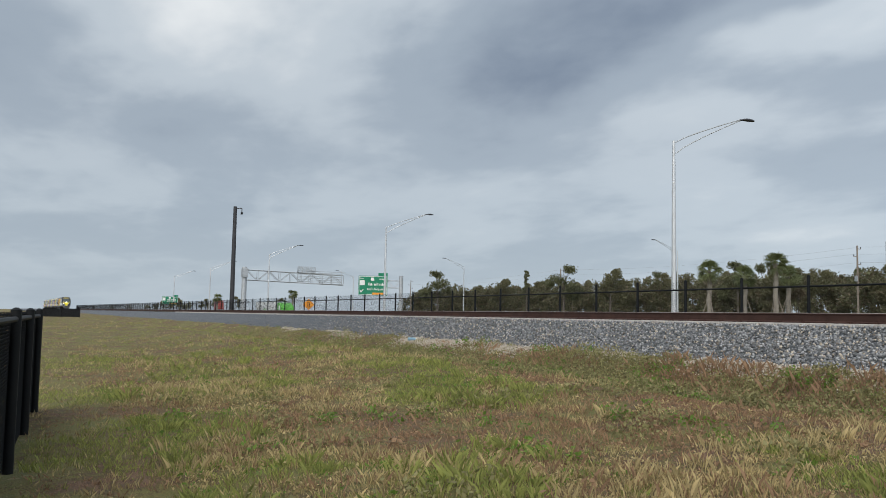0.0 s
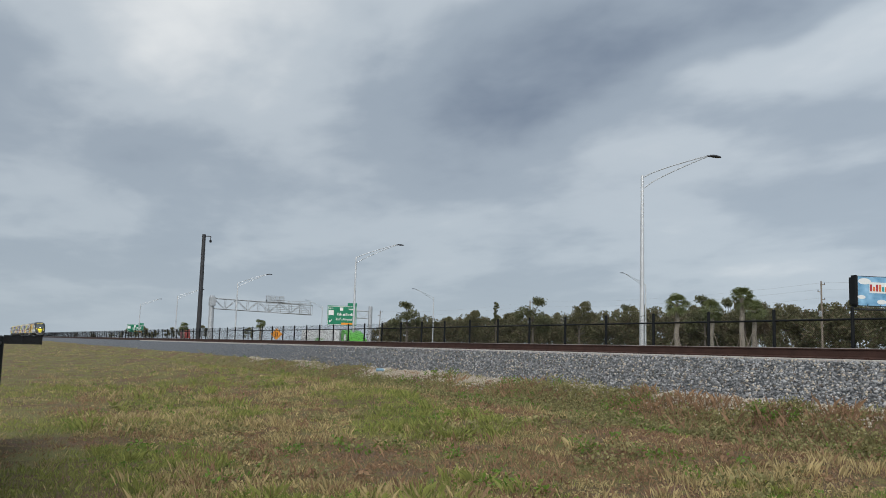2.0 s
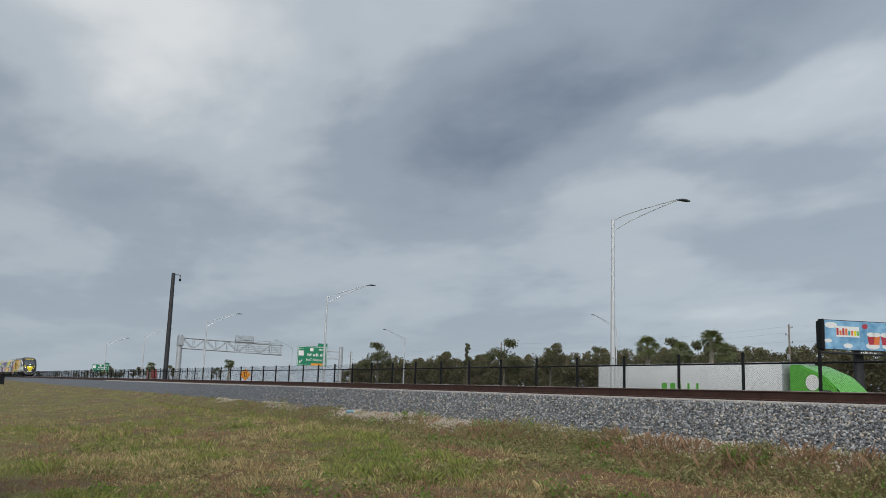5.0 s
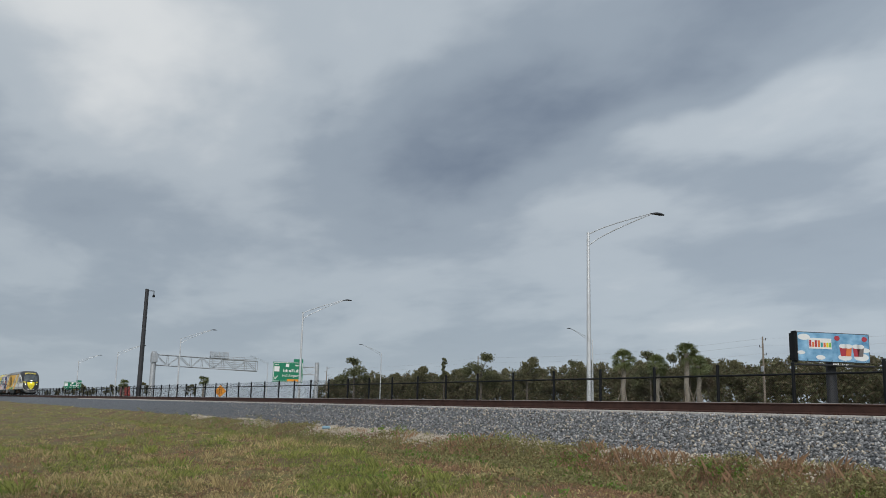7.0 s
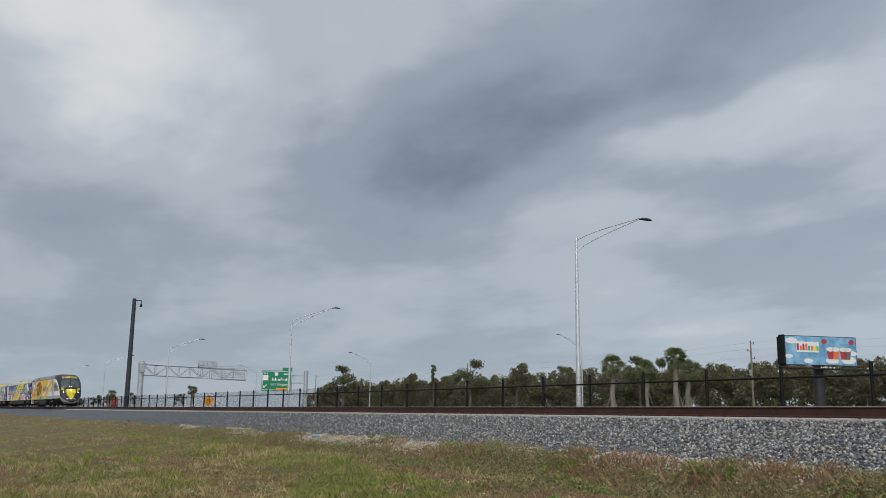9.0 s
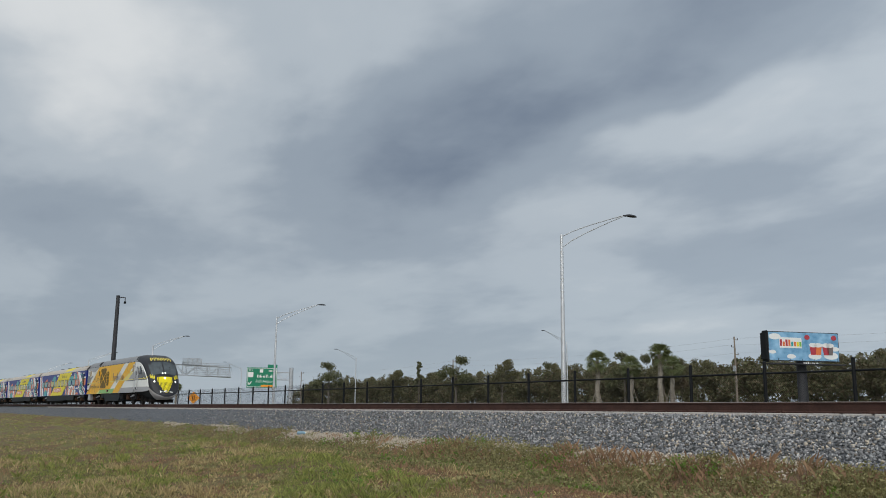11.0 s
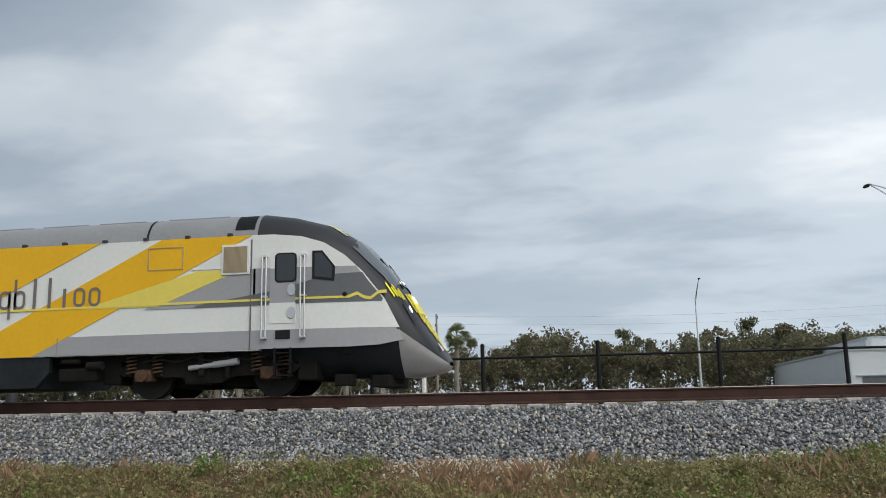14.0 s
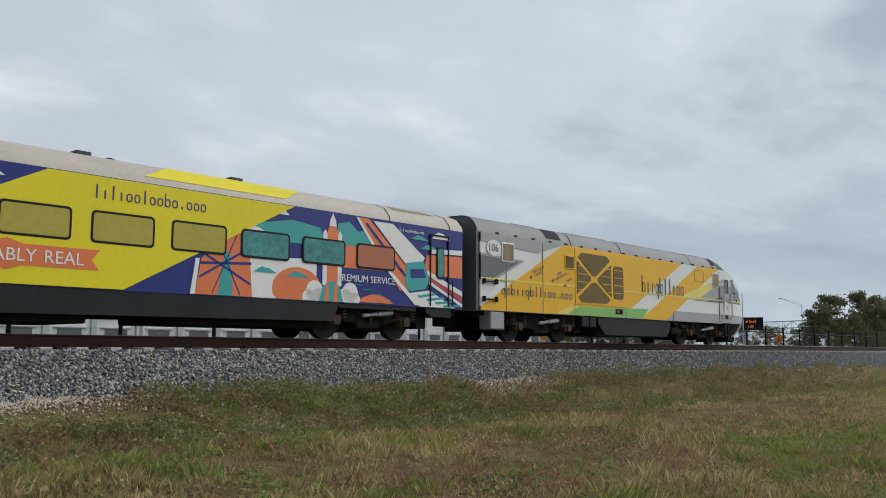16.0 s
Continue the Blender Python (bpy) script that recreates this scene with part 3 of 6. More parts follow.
def fence_run(name, label, x0, count, y, z0, z1, rail_z, screen=False, pitch=3.05, follow=False, back=1, r=0.045):
    fence = tagged(empty(name), label, "fence", kind="structure")
    bm = bmesh.new()
    tube(bm, (0, 0, z0 - 0.25), (0, 0, z1), r, seg=12)
    tube(bm, (0, 0, z1), (0, 0, z1 + 0.03), r + 0.005, 0.02, seg=12)
    post = as_mesh("post", bm, BLACKMETAL, True)
    bm = bmesh.new()
    tube(bm, (0, 0, rail_z), (pitch, 0, rail_z), 0.032, seg=8)
    rail = as_mesh("top_rail", bm, BLACKMETAL, True)
    v, f = wire_panel(pitch, z1 - z0 - 0.06, 0.075, 0.0036)
    me = bpy.data.meshes.new("chain_link")
    me.from_pydata([(a, b + 0.05 * back, c + z0 + 0.04) for a, b, c in v], [], f)
    me.materials.append(BLACKWIRE)
    if screen:
        bm = bmesh.new()
        nx, nz = 16, 22
        grid = [[bm.verts.new((pitch * i / nx, 0.09 * back + 0.02 * math.sin(i * 0.9) * math.sin(j * 2.4 + 0.6 * i), z0 + 0.03 + (z1 - z0 - 0.1) * j / nz)) for j in range(nz + 1)] for i in range(nx + 1)]
        for i in range(nx):
            for j in range(nz):
                bm.faces.new((grid[i][j], grid[i + 1][j], grid[i + 1][j + 1], grid[i][j + 1]))
        bmesh.ops.solidify(bm, geom=bm.faces[:], thickness=0.004)
        cloth = as_mesh("screen_cloth", bm, SCREENCLOTH, True)
    for i in range(count):
        xa = x0 + i * pitch
        ya, yb = (curve_y(xa), curve_y(xa + pitch)) if follow else (0, 0)
        m = pose(xa, y + ya, 0, 0, 0, math.degrees(math.atan2(yb - ya, pitch)))
        share("post", post, fence, m)
        if i < count - 1:
            share("top_rail", rail, fence, m)
            share("chain_link", me, fence, m)
            if screen:
                share("screen_cloth", cloth, fence, m)
    return fence


# posts stand at x = 0.05 and every 3.05 m from there
fence_run("trackside_fence", "black chain-link fence on black posts beyond the track", 0.05 - 110 * 3.05, 210, 4.6, -0.80, 1.33, 0.97, follow=True, r=0.055)
near_fence = fence_run("near_fence", "black chain-link fence with black screen cloth in the grass", 0, 8, 0, -1.40, 0.40, 0.30, True, 3.05, back=-1, r=0.06)
near_fence.matrix_basis = pose(-17.0, -18.70, -0.70, 0, 0, -2.45)
gate_fence = fence_run("cross_fence", "black screened fence running up to the track", 0, 3, 0, -1.1, 0.45, 0.40, True)
gate_fence.matrix_basis = pose(-172, -17.5, -0.5, 0, 0, 90)

def litter():
    x, y = -34.5, -4.15
    ob = tagged(empty("plastic_bottle", x, y, ground_z(x, y) + 0.06, 40), "crumpled pale blue plastic bottle lying on rubble", "bottle")
    bm = bmesh.new()
    tube(bm, (-0.16, 0, 0.02), (0.12, 0, 0.02), 0.07, 0.07, 12)
    tube(bm, (0.12, 0, 0.02), (0.2, 0, 0.02), 0.07, 0.025, 12)
    part("bottle_body", bm, mat("pale_blue_plastic", (0.20, 0.33, 0.42), 0.35), ob, smooth=True)
    part("bottle_cap", tube(bmesh.new(), (0.2, 0, 0.02), (0.24, 0, 0.02), 0.03, seg=10), SIGNWHITE, ob)
    x, y = -5.2, 7.6
    ob = tagged(empty("marker_post", x, y, ground_z(x, y)), "short white utility marker post behind the fence", "marker post")
    part("marker_tube", tube(bmesh.new(), (0, 0, -0.2), (0, 0, 1.55), 0.07, seg=12), SIGNWHITE, ob, smooth=True)
    part("marker_cap", tube(bmesh.new(), (0, 0, 1.55), (0, 0, 1.62), 0.075, 0.03, 12), SIGNWHITE, ob)


litter()

# ---- street lamps, masts, poles ----


def street_lamp(x, y, zb, zt, way, reach=6.4, rise=2.0):
    lamp = tagged(empty("street_lamp", x, y, zb), "tall aluminium street lamp with a tapered arm and cobra head", "street lamp", "street lamps")
    h = zt - zb
    bm = bmesh.new()
    tube(bm, (0, 0, 0), (0, 0, h), 0.18, 0.10, 14)
    tube(bm, (0, 0, h), (0, 0, h + 0.06), 0.09, 0.04, 14)
    part("pole", bm, ALU, lamp, smooth=True)
    bm = bmesh.new()
    box(bm, -0.24, 0.24, -0.24, 0.24, -0.3, 0.06, 0.02)
    part("base_plate", bm, CONCRETE, lamp)
    for z0, zr in ((h - 0.12, 0.0), (h - 0.85, -0.06)):
        bm = sweep(bmesh.new(), [(0, way * reach * 0.86 * u, z0 + (h + rise + zr - z0) * (u ** 0.85)) for u in [i / 7 for i in range(8)]], 0.042)
        part("arm", bm, ALU, lamp, smooth=True)
    bm = bmesh.new()
    tube(bm, (0, way * reach * 0.85, h + rise - 0.02), (0, way * reach * 0.90, h + rise), 0.05, 0.06)
    r = bmesh.ops.create_uvsphere(bm, u_segments=12, v_segments=7, radius=1)
    for v in r["verts"]:
        v.co = Vector((v.co.x * 0.20, way * (reach * 0.97 + v.co.y * 0.55), h + rise + 0.02 + v.co.z * (0.13 if v.co.z > 0 else 0.06)))
    part("lamp_head", bm, DARKSTEEL, lamp, "dark grey cobra lamp head", smooth=True)


for lx, ly in ((-43.25, 17.2), (-105.5, 22), (-168, 22), (-231, 22), (-296, 22), (18.5, 36.3), (30.8, 37.0), (91.3, 45.2), (114.0, 38.6), (194.6, 64.8), (260, 75)):
    street_lamp(lx, ly, ground_z(lx, ly), 10.4 + lift(lx, ly), 1)
for lx, ly in ((-65.7, 114.9), (14.7, 113.0), (90.8, 126.2), (167.4, 137.9), (-142.6, 100.8), (-216, 88.0), (-300, 85)):
    street_lamp(lx, ly, ground_z(lx, ly), 10.4 + lift(lx, ly), -1)


def mast(x, y):
    ob = tagged(empty("signal_mast", x, y, ground_z(x, y)), "tall black steel mast with a small bracket lamp", "mast")
    top = 15.0 + lift(x, y) - ground_z(x, y)
    bm = bmesh.new()
    tube(bm, (0, 0, -0.3), (0, 0, top), 0.36, 0.26, 14)
    part("pole", bm, DARKSTEEL, ob, smooth=True)
    bm = bmesh.new()
    tube(bm, (0, 0, top - 0.25), (0.35, 0.9, top - 0.25), 0.06)
    tube(bm, (0.35, 0.9, top - 0.25), (0.35, 0.9, top - 0.8), 0.06)
    part("bracket", bm, DARKSTEEL, ob, smooth=True)
    bm = bmesh.new()
    box(bm, 0.2, 0.5, 0.75, 1.05, top - 1.15, top - 0.8, 0.05)
    part("lamp_head", bm, BLACKMETAL, ob)


mast(-128.2, 7.05)


def utility_pole(x, y, top):
    z = ground_z(x, y)
    ob = tagged(empty("utility_pole", x, y, z), "grey utility pole with short side brackets and insulators", "utility pole", "utility poles")
    h = top - z
    bm = bmesh.new()
    tube(bm, (0, 0, -0.3), (0, 0, h), 0.19, 0.12, 10)
    part("pole", bm, WOODPOLE, ob, smooth=True)
    for k, way in ((0.5, 1), (1.7, -1), (2.9, 1)):
        bm = bmesh.new()
        box(bm, -0.05, 0.05, min(0.0, way * 0.8), max(0.0, way * 0.8), h - k - 0.05, h - k + 0.05, 0.01)
        part("bracket", bm, WOODPOLE, ob)
        part("insulator", tube(bmesh.new(), (0, way * 0.75, h - k + 0.04), (0, way * 0.75, h - k + 0.32), 0.07, 0.05, 8), DARKSTEEL, ob)
    bm = bmesh.new()
    box(bm, -0.2, 0.2, -0.45, -0.15, h - 5.6, h - 4.7, 0.05)
    part("transformer", bm, GALV, ob)


POLES = ((-275, 97), (-181, 97), (-95.7, 96.7), (-21, 97), (52, 97), (101, 97.5), (111.5, 99), (122, 100), (205, 104))
for px, py in POLES:
    utility_pole(px, py, 8.4 + lift(px, py))


def wires():
    for dy, dz in ((0.75, -0.2), (-0.75, -1.4), (0.75, -2.6)):
        bm = bmesh.new()
        for (xa, ya), (xb, yb) in zip(POLES[:5] + POLES[5:6] + POLES[7:8], POLES[1:5] + POLES[5:6] + POLES[7:9]):
            last = None
            for i in range(9):
                u = i / 8
                p = (xa + (xb - xa) * u, ya + (yb - ya) * u + dy, 8.4 + lift(xa, ya) + dz - 1.0 * 4 * u * (1 - u))
                if last:
                    tube(bm, last, p, 0.011, seg=5)
                last = p
        ob = new("power_line", as_mesh("power_line", bm, GREYPAINT))
        tagged(ob, "thin sagging power line between the utility poles", "power line", "power lines")


wires()

# ---- highway: road, gantries, signs ----


def road():
    xs = lines(((-900, 900, 60),))
    for name, ya, yb, mtl, dz in (("road", 16.0, 33.0, ASPHALT, 0.02),):
        bm = bmesh.new()
        rows_ = [[bm.verts.new((x, y, ground_z(x, y) + dz)) for x in xs] for y in (ya, 20, 24, 28, yb)]
        for r0, r1 in zip(rows_, rows_[1:]):
            for i in range(len(xs) - 1):
                bm.faces.new((r0[i], r0[i + 1], r1[i + 1], r1[i]))
        ob = new(name, as_mesh(name, bm, mtl))
        tagged(ob, "grey asphalt highway lower than the track", "road", kind="structure")


road()


def bars(bm, x0, x1, z0, z1, y, letters, rng, slant=0.0, tall=0.35):
    """Unreadable or withheld writing: upright bars, letter by letter."""
    w = (x1 - x0) / letters
    for i in range(letters):
        top = z1 if rng.random() < tall else z0 + (z1 - z0) * 0.68
        a = x0 + i * w + 0.12 * w
        wide = w * (0.62 if rng.random() < 0.7 else 0.25)
        box(bm, a, a + wide, y - 0.012, y, z0, top)


def truss_gantry(x, y, post_top, length, zlow, zhigh, back_sign=True):
    """A cantilever sign truss reaching in +y from one post."""
    zb = ground_z(x, y) - lift(x, y)
    ob = tagged(empty("sign_gantry", x, y, lift(x, y)), "galvanised steel cantilever gantry with a lattice truss over the road", "sign gantry", "sign gantries")
    bm = bmesh.new()
    tube(bm, (0, 0, zb - 0.3), (0, 0, post_top), 0.62, 0.5, 16)
    part("post", bm, GALV, ob, smooth=True)
    bm = bmesh.new()
    box(bm, -0.85, 0.85, -0.5, 0.6, zlow + 0.5, zhigh + 0.3, 0.05)
    part("post_collar", bm, GALV, ob)
    for xx in (-0.6, 0.6):
        for z in (zlow, zhigh):
            bm = bmesh.new()
            tube(bm, (xx, 0.4, z), (xx, length, z - 0.02 * length), 0.10, seg=8)
            part("chord", bm, GALV, ob, smooth=True)
        k = max(3, round(length / 2.4))
        for i in range(k):
            a, b = 0.4 + (length - 0.4) * i / k, 0.4 + (length - 0.4) * (i + 1) / k
            za, zc = (zlow, zhigh) if i % 2 else (zhigh, zlow)
            bm = bmesh.new()
            tube(bm, (xx, a, za - 0.02 * a), (xx, b, zc - 0.02 * b), 0.06, seg=6)
            tube(bm, (xx, b, zlow - 0.02 * b), (xx, b, zhigh - 0.02 * b), 0.06, seg=6)
            part("lattice", bm, GALV, ob)
    if back_sign:
        for a, b, up_ in ((0.52, 0.98, 0.0), (0.52, 0.70, 0.9)):
            bm = bmesh.new()
            y0, y1 = length * a, length * b
            z0 = zlow - 0.1 - 0.02 * y0 if not up_ else zhigh - 0.2
            z1 = zhigh + 0.2 if not up_ else zhigh + 1.1
            kk = 7
            for i in range(kk + 1):
                box(bm, 0.68, 0.72, y0, y1, z0 + (z1 - z0) * i / kk - 0.05, z0 + (z1 - z0) * i / kk + 0.05)
            for i in range(5):
                yy = y0 + (y1 - y0) * i / 4
                box(bm, 0.72, 0.8, yy - 0.07, yy + 0.07, z0, z1)
            part("sign_back_frame", bm, GALV, ob)


truss_gantry(-183.0, 20.5, 8.6, 21.5, 5.9, 8.0)


def green_sign(x, y, zc, w, h, turn, truss):
    rng = random.Random(4)
    zc += lift(x, y)
    ob = tagged(empty("highway_sign", x, y, zc, turn), "green highway direction sign with white lettering", "road sign", "green highway signs")
    bm = bmesh.new()
    box(bm, -w / 2, w / 2, 0, 0.08, -h / 2, h / 2, 0.02)
    box(bm, w * 0.18, w / 2, 0, 0.08, h / 2, h / 2 + 0.5)
    part("panel", bm, SIGNGREEN, ob)
    bm = bmesh.new()
    t = 0.07
    for a in ((-w / 2 + 0.08, w / 2 - 0.08, h / 2 - 0.16, h / 2 - 0.16 + t), (-w / 2 + 0.08, w / 2 - 0.08, -h / 2 + 0.1, -h / 2 + 0.1 + t),
              (-w / 2 + 0.08, -w / 2 + 0.08 + t, -h / 2 + 0.1, h / 2 - 0.1), (w / 2 - 0.08 - t, w / 2 - 0.08, -h / 2 + 0.1, h / 2 - 0.1)):
        box(bm, a[0], a[1], -0.012, 0, a[2], a[3])
    part("border", bm, SIGNWHITE, ob)
    bm = bmesh.new()
    bars(bm, -w * 0.16, w * 0.40, 0.0, 0.48, -0.004, 12, rng)
    bars(bm, w * 0.22, w * 0.42, h * 0.30, h * 0.30 + 0.3, -0.004, 5, rng)
    bars(bm, -w * 0.44, -w * 0.30, h * 0.34, h * 0.34 + 0.22, -0.004, 4, rng)
    part("lettering_bars", bm, SIGNWHITE, ob)
    lettering("lettering", "Int'l Airport", 0.62, SIGNWHITE, ob, pose(-w * 0.20, -0.02, -h * 0.24, 90))
    for cx, cz, r in ((-w * 0.37, h * 0.14, 0.42), (-w * 0.02, h * 0.33, 0.27)):
        bm = bmesh.new()
        box(bm, cx - r, cx + r, -0.014, 0, cz - r, cz + r, 0.01)
        part("route_shield", bm, SIGNWHITE, ob)
    bm = bmesh.new()
    tube(bm, (-w * 0.42, -0.02, -h * 0.36), (-w * 0.33, -0.02, -h * 0.20), 0.06, seg=6)
    tube(bm, (-w * 0.42, -0.02, -h * 0.36), (-w * 0.42, -0.02, -h * 0.24), 0.06, seg=6)
    part("arrow", bm, SIGNWHITE, ob)
    bm = bmesh.new()
    box(bm, -w * 0.02, w * 0.42, -0.014, 0, -h * 0.46, -h * 0.36)
    part("exit_strip", bm, SIGNORANGE, ob, "yellow exit only strip")
    bm = bmesh.new()
    for xx in (-w * 0.3, w * 0.3):
        tube(bm, (xx, 0.2, -h / 2), (xx, 0.2, h / 2), 0.07, seg=6)
    if truss:
        for z in (-0.3, 0.9):
            tube(bm, (-w / 2, 0.5, z), (w / 2 + 2.6, 0.5, z), 0.09, seg=6)
        for i in range(2):
            tube(bm, (w / 2 + i * 1.1, 0.5, -0.3 if i % 2 else 0.9), (w / 2 + (i + 1) * 1.1, 0.5, 0.9 if i % 2 else -0.3), 0.05, seg=6)
        tube(bm, (w / 2 + 2.3, 0.5, -zc + ground_z(x, y) - 0.4), (w / 2 + 2.3, 0.5, 1.7), 0.34, seg=12)
    else:
        for xx in (-w * 0.35, w * 0.35):
            tube(bm, (xx, 0.2, -zc + ground_z(x, y) - 0.2), (xx, 0.2, 0), 0.12, seg=6)
    part("support", bm, GALV, ob)


green_sign(-139.0, 32.8, 3.55, 4.9, 3.3, 68, True)
green_sign(-297, 21.0, 2.6, 5.0, 2.6, 80, False)


def warning_sign(x, y, zc, turn):
    zb = ground_z(x, y)
    zc += lift(x, y)
    ob = tagged(empty("warning_sign", x, y, zb, turn), "orange diamond roadwork sign on a low stand", "road sign", "orange warning signs")
    bm = bmesh.new()
    box(bm, -0.62, 0.62, -0.02, 0.02, -0.62, 0.62, 0.01)
    bmesh.ops.rotate(bm, verts=bm.verts, matrix=Matrix.Rotation(radians(45), 3, "Y"))
    bmesh.ops.translate(bm, verts=bm.verts, vec=(0, 0, zc - zb))
    part("panel", bm, SIGNORANGE, ob)
    bm = bmesh.new()
    for dx in (-0.12, 0.12):
        box(bm, dx - 0.04, dx + 0.04, -0.035, -0.02, zc - zb - 0.35, zc - zb + 0.35)
    part("symbol", bm, BLACKMETAL, ob)
    bm = bmesh.new()
    tube(bm, (0, 0.05, -0.1), (0, 0.05, zc - zb), 0.04, seg=6)
    part("stand", bm, GALV, ob)


warning_sign(69.5, 31.0, 0.30, -55)
warning_sign(140.0, 35.5, 0.4, -69)
warning_sign(-128.0, 18.5, 0.5, 73)


def billboard():
    ob = tagged(empty("billboard", -79.8, 92.4, lift(-79.8, 92.4), 72), "large billboard with a sky-blue drinks poster on a black monopole", "billboard")
    ob.scale = (1.22, 1, 1)
    zb = ground_z(-79.8, 92.4) - lift(-79.8, 92.4)
    w, z0, z1 = 9.6, 3.75, 7.95
    bm = bmesh.new()
    box(bm, -w / 2, w / 2, 0, 0.35, z0, z1, 0.03)
    part("panel", bm, DARKSTEEL, ob)
    bm = bmesh.new()
    box(bm, -w / 2 + 0.1, w / 2 - 0.1, -0.03, 0, z0 + 0.1, z1 - 0.1)
    part("poster", bm, BOARDBLUE, ob, "sky-blue printed poster with white clouds")
    rng = random.Random(2)
    for cx, cz, r in ((-3.9, 7.2, 0.8), (-4.3, 5.0, 0.5), (3.6, 4.6, 1.0), (1.4, 4.5, 0.9), (-1.8, 4.4, 0.6), (4.2, 5.6, 0.6)):
        bm = bmesh.new()
        plate(bm, disc(-cx, cz, r, 14, r * 0.55), -0.045, 0.012)
        part("printed_cloud", bm, SIGNWHITE, ob)
    for k, (cx, c) in enumerate(((-3.1, RED), (-2.72, ORANGE), (-2.35, RED), (-1.97, ORANGE), (-1.6, TEAL), (-1.22, ORANGE), (-0.85, LEMON), (-0.5, GREEN))):
        bm = bmesh.new()
        hgt = 0.95 if k in (0, 2, 3) else 0.65
        box(bm, cx - 0.14, cx + 0.14, -0.06, -0.046, 5.85, 5.85 + hgt)
        part("title_bar", bm, c, ob)
    bm = bmesh.new()
    box(bm, -3.3, -0.3, -0.05, -0.04, 5.6, 7.1, 0.004)
    part("title_cloud", bm, SIGNWHITE, ob)
    bm = bmesh.new()
    bars(bm, -2.8, -0.8, 5.05, 5.25, -0.045, 14, rng)
    bars(bm, 0.6, 3.4, 4.05, 4.2, -0.06, 22, rng)
    part("caption_bar", bm, BOARDBLUE, ob)
    for cx, c in ((1.2, RED), (2.95, RED), (3.5, LETTER), (1.9, ORANGE)):
        bm = bmesh.new()
        plate(bm, [(-(cx - 0.32), 4.7), (-(cx + 0.32), 4.7), (-(cx + 0.48), 6.0), (-(cx - 0.48), 6.0)], -0.075, 0.02)
        part("printed_cup", bm, c, ob)
        bm = bmesh.new()
        plate(bm, disc(-cx, 6.1, 0.55, 14, 0.32), -0.085, 0.01)
        part("printed_cream", bm, SIGNWHITE, ob)
    for cx in (0.45, 4.1):
        bm = bmesh.new()
        plate(bm, disc(-cx, 7.2, 0.36, 12), -0.075, 0.02)
        part("printed_badge", bm, RED, ob)
    bm = bmesh.new()
    box(bm, -w / 2 - 0.2, w / 2 + 0.2, -0.9, 0.6, z0 - 0.55, z0 - 0.35, 0.03)
    for i in range(6):
        tube(bm, (-4 + i * 1.6, -0.4, z0 - 0.35), (-4 + i * 1.6, -0.9, z0 + 0.25), 0.03, seg=5)
    part("catwalk", bm, DARKSTEEL, ob)
    bm = box(bmesh.new(), -w / 2 - 0.10, -w / 2 - 0.01, 0.0, 1.2, z0 - 0.2, z1 + 0.1)
    box(bm, -w / 2 - 0.35, -w / 2 - 0.1, -0.1, 1.2, z0 + 0.2, z1 - 0.2)
    part("side_panel", bm, BLACKMETAL, ob)
    bm = bmesh.new()
    bars(bm, -0.8, 1.2, z0 - 0.42, z0 - 0.12, -0.95, 7, rng)
    part("owner_bar", bm, SIGNWHITE, ob)
    bm = bmesh.new()
    tube(bm, (0.2, 1.2, zb - 0.3), (0.2, 1.2, z0 + 0.3), 0.65, 0.6, 16)
    part("monopole", bm, DARKSTEEL, ob, smooth=True)


billboard()


def far_boards():
    ob = tagged(empty("billboard", 162, 83, lift(162, 83), -58), "blue poster billboard far down the highway", "billboard")
    bm = bmesh.new()
    box(bm, -4.6, 4.6, 0, 0.4, 3.0, 5.6, 0.03)
    part("poster", bm, mat("poster_plain_blue", (0.05, 0.30, 0.52), 0.6, vary=0.15, scale=0.5, fine=4), ob)
    bm = bmesh.new()
    bars(bm, -3.6, 2.2, 4.1, 4.6, -0.01, 16, random.Random(3))
    part("lettering_bars", bm, SIGNWHITE, ob)
    bm = bmesh.new()
    tube(bm, (0, 0.7, -3.6), (0, 0.7, 4.5), 0.35, seg=12)
    part("monopole", bm, DARKSTEEL, ob, smooth=True)
    ob = tagged(empty("message_board", 198, 66.0, lift(198, 66), -67), "black variable message board with dim amber letters", "message board")
    bm = bmesh.new()
    box(bm, -4.2, 4.2, 0, 1.0, 2.05, 5.0, 0.06)
    part("housing", bm, BLACKMETAL, ob)
    bm = bmesh.new()
    bars(bm, -2.6, -0.7, 3.7, 4.4, -0.01, 5, random.Random(8))
    bars(bm, 0.3, 2.7, 3.7, 4.4, -0.01, 6, random.Random(9))
    bars(bm, -2.6, -0.4, 2.6, 3.3, -0.01, 6, random.Random(10))
    bars(bm, 0.4, 2.3, 2.6, 3.3, -0.01, 5, random.Random(11))
    part("amber_letters", bm, AMBERLED, ob)
    bm = bmesh.new()
    tube(bm, (0, 1.2, -3.4), (0, 1.2, 4.5), 0.35, seg=12)
    part("post", bm, GALV, ob, smooth=True)
    truss_gantry(236, 64, 6.2, 26, 3.6, 5.4, False)


far_boards()

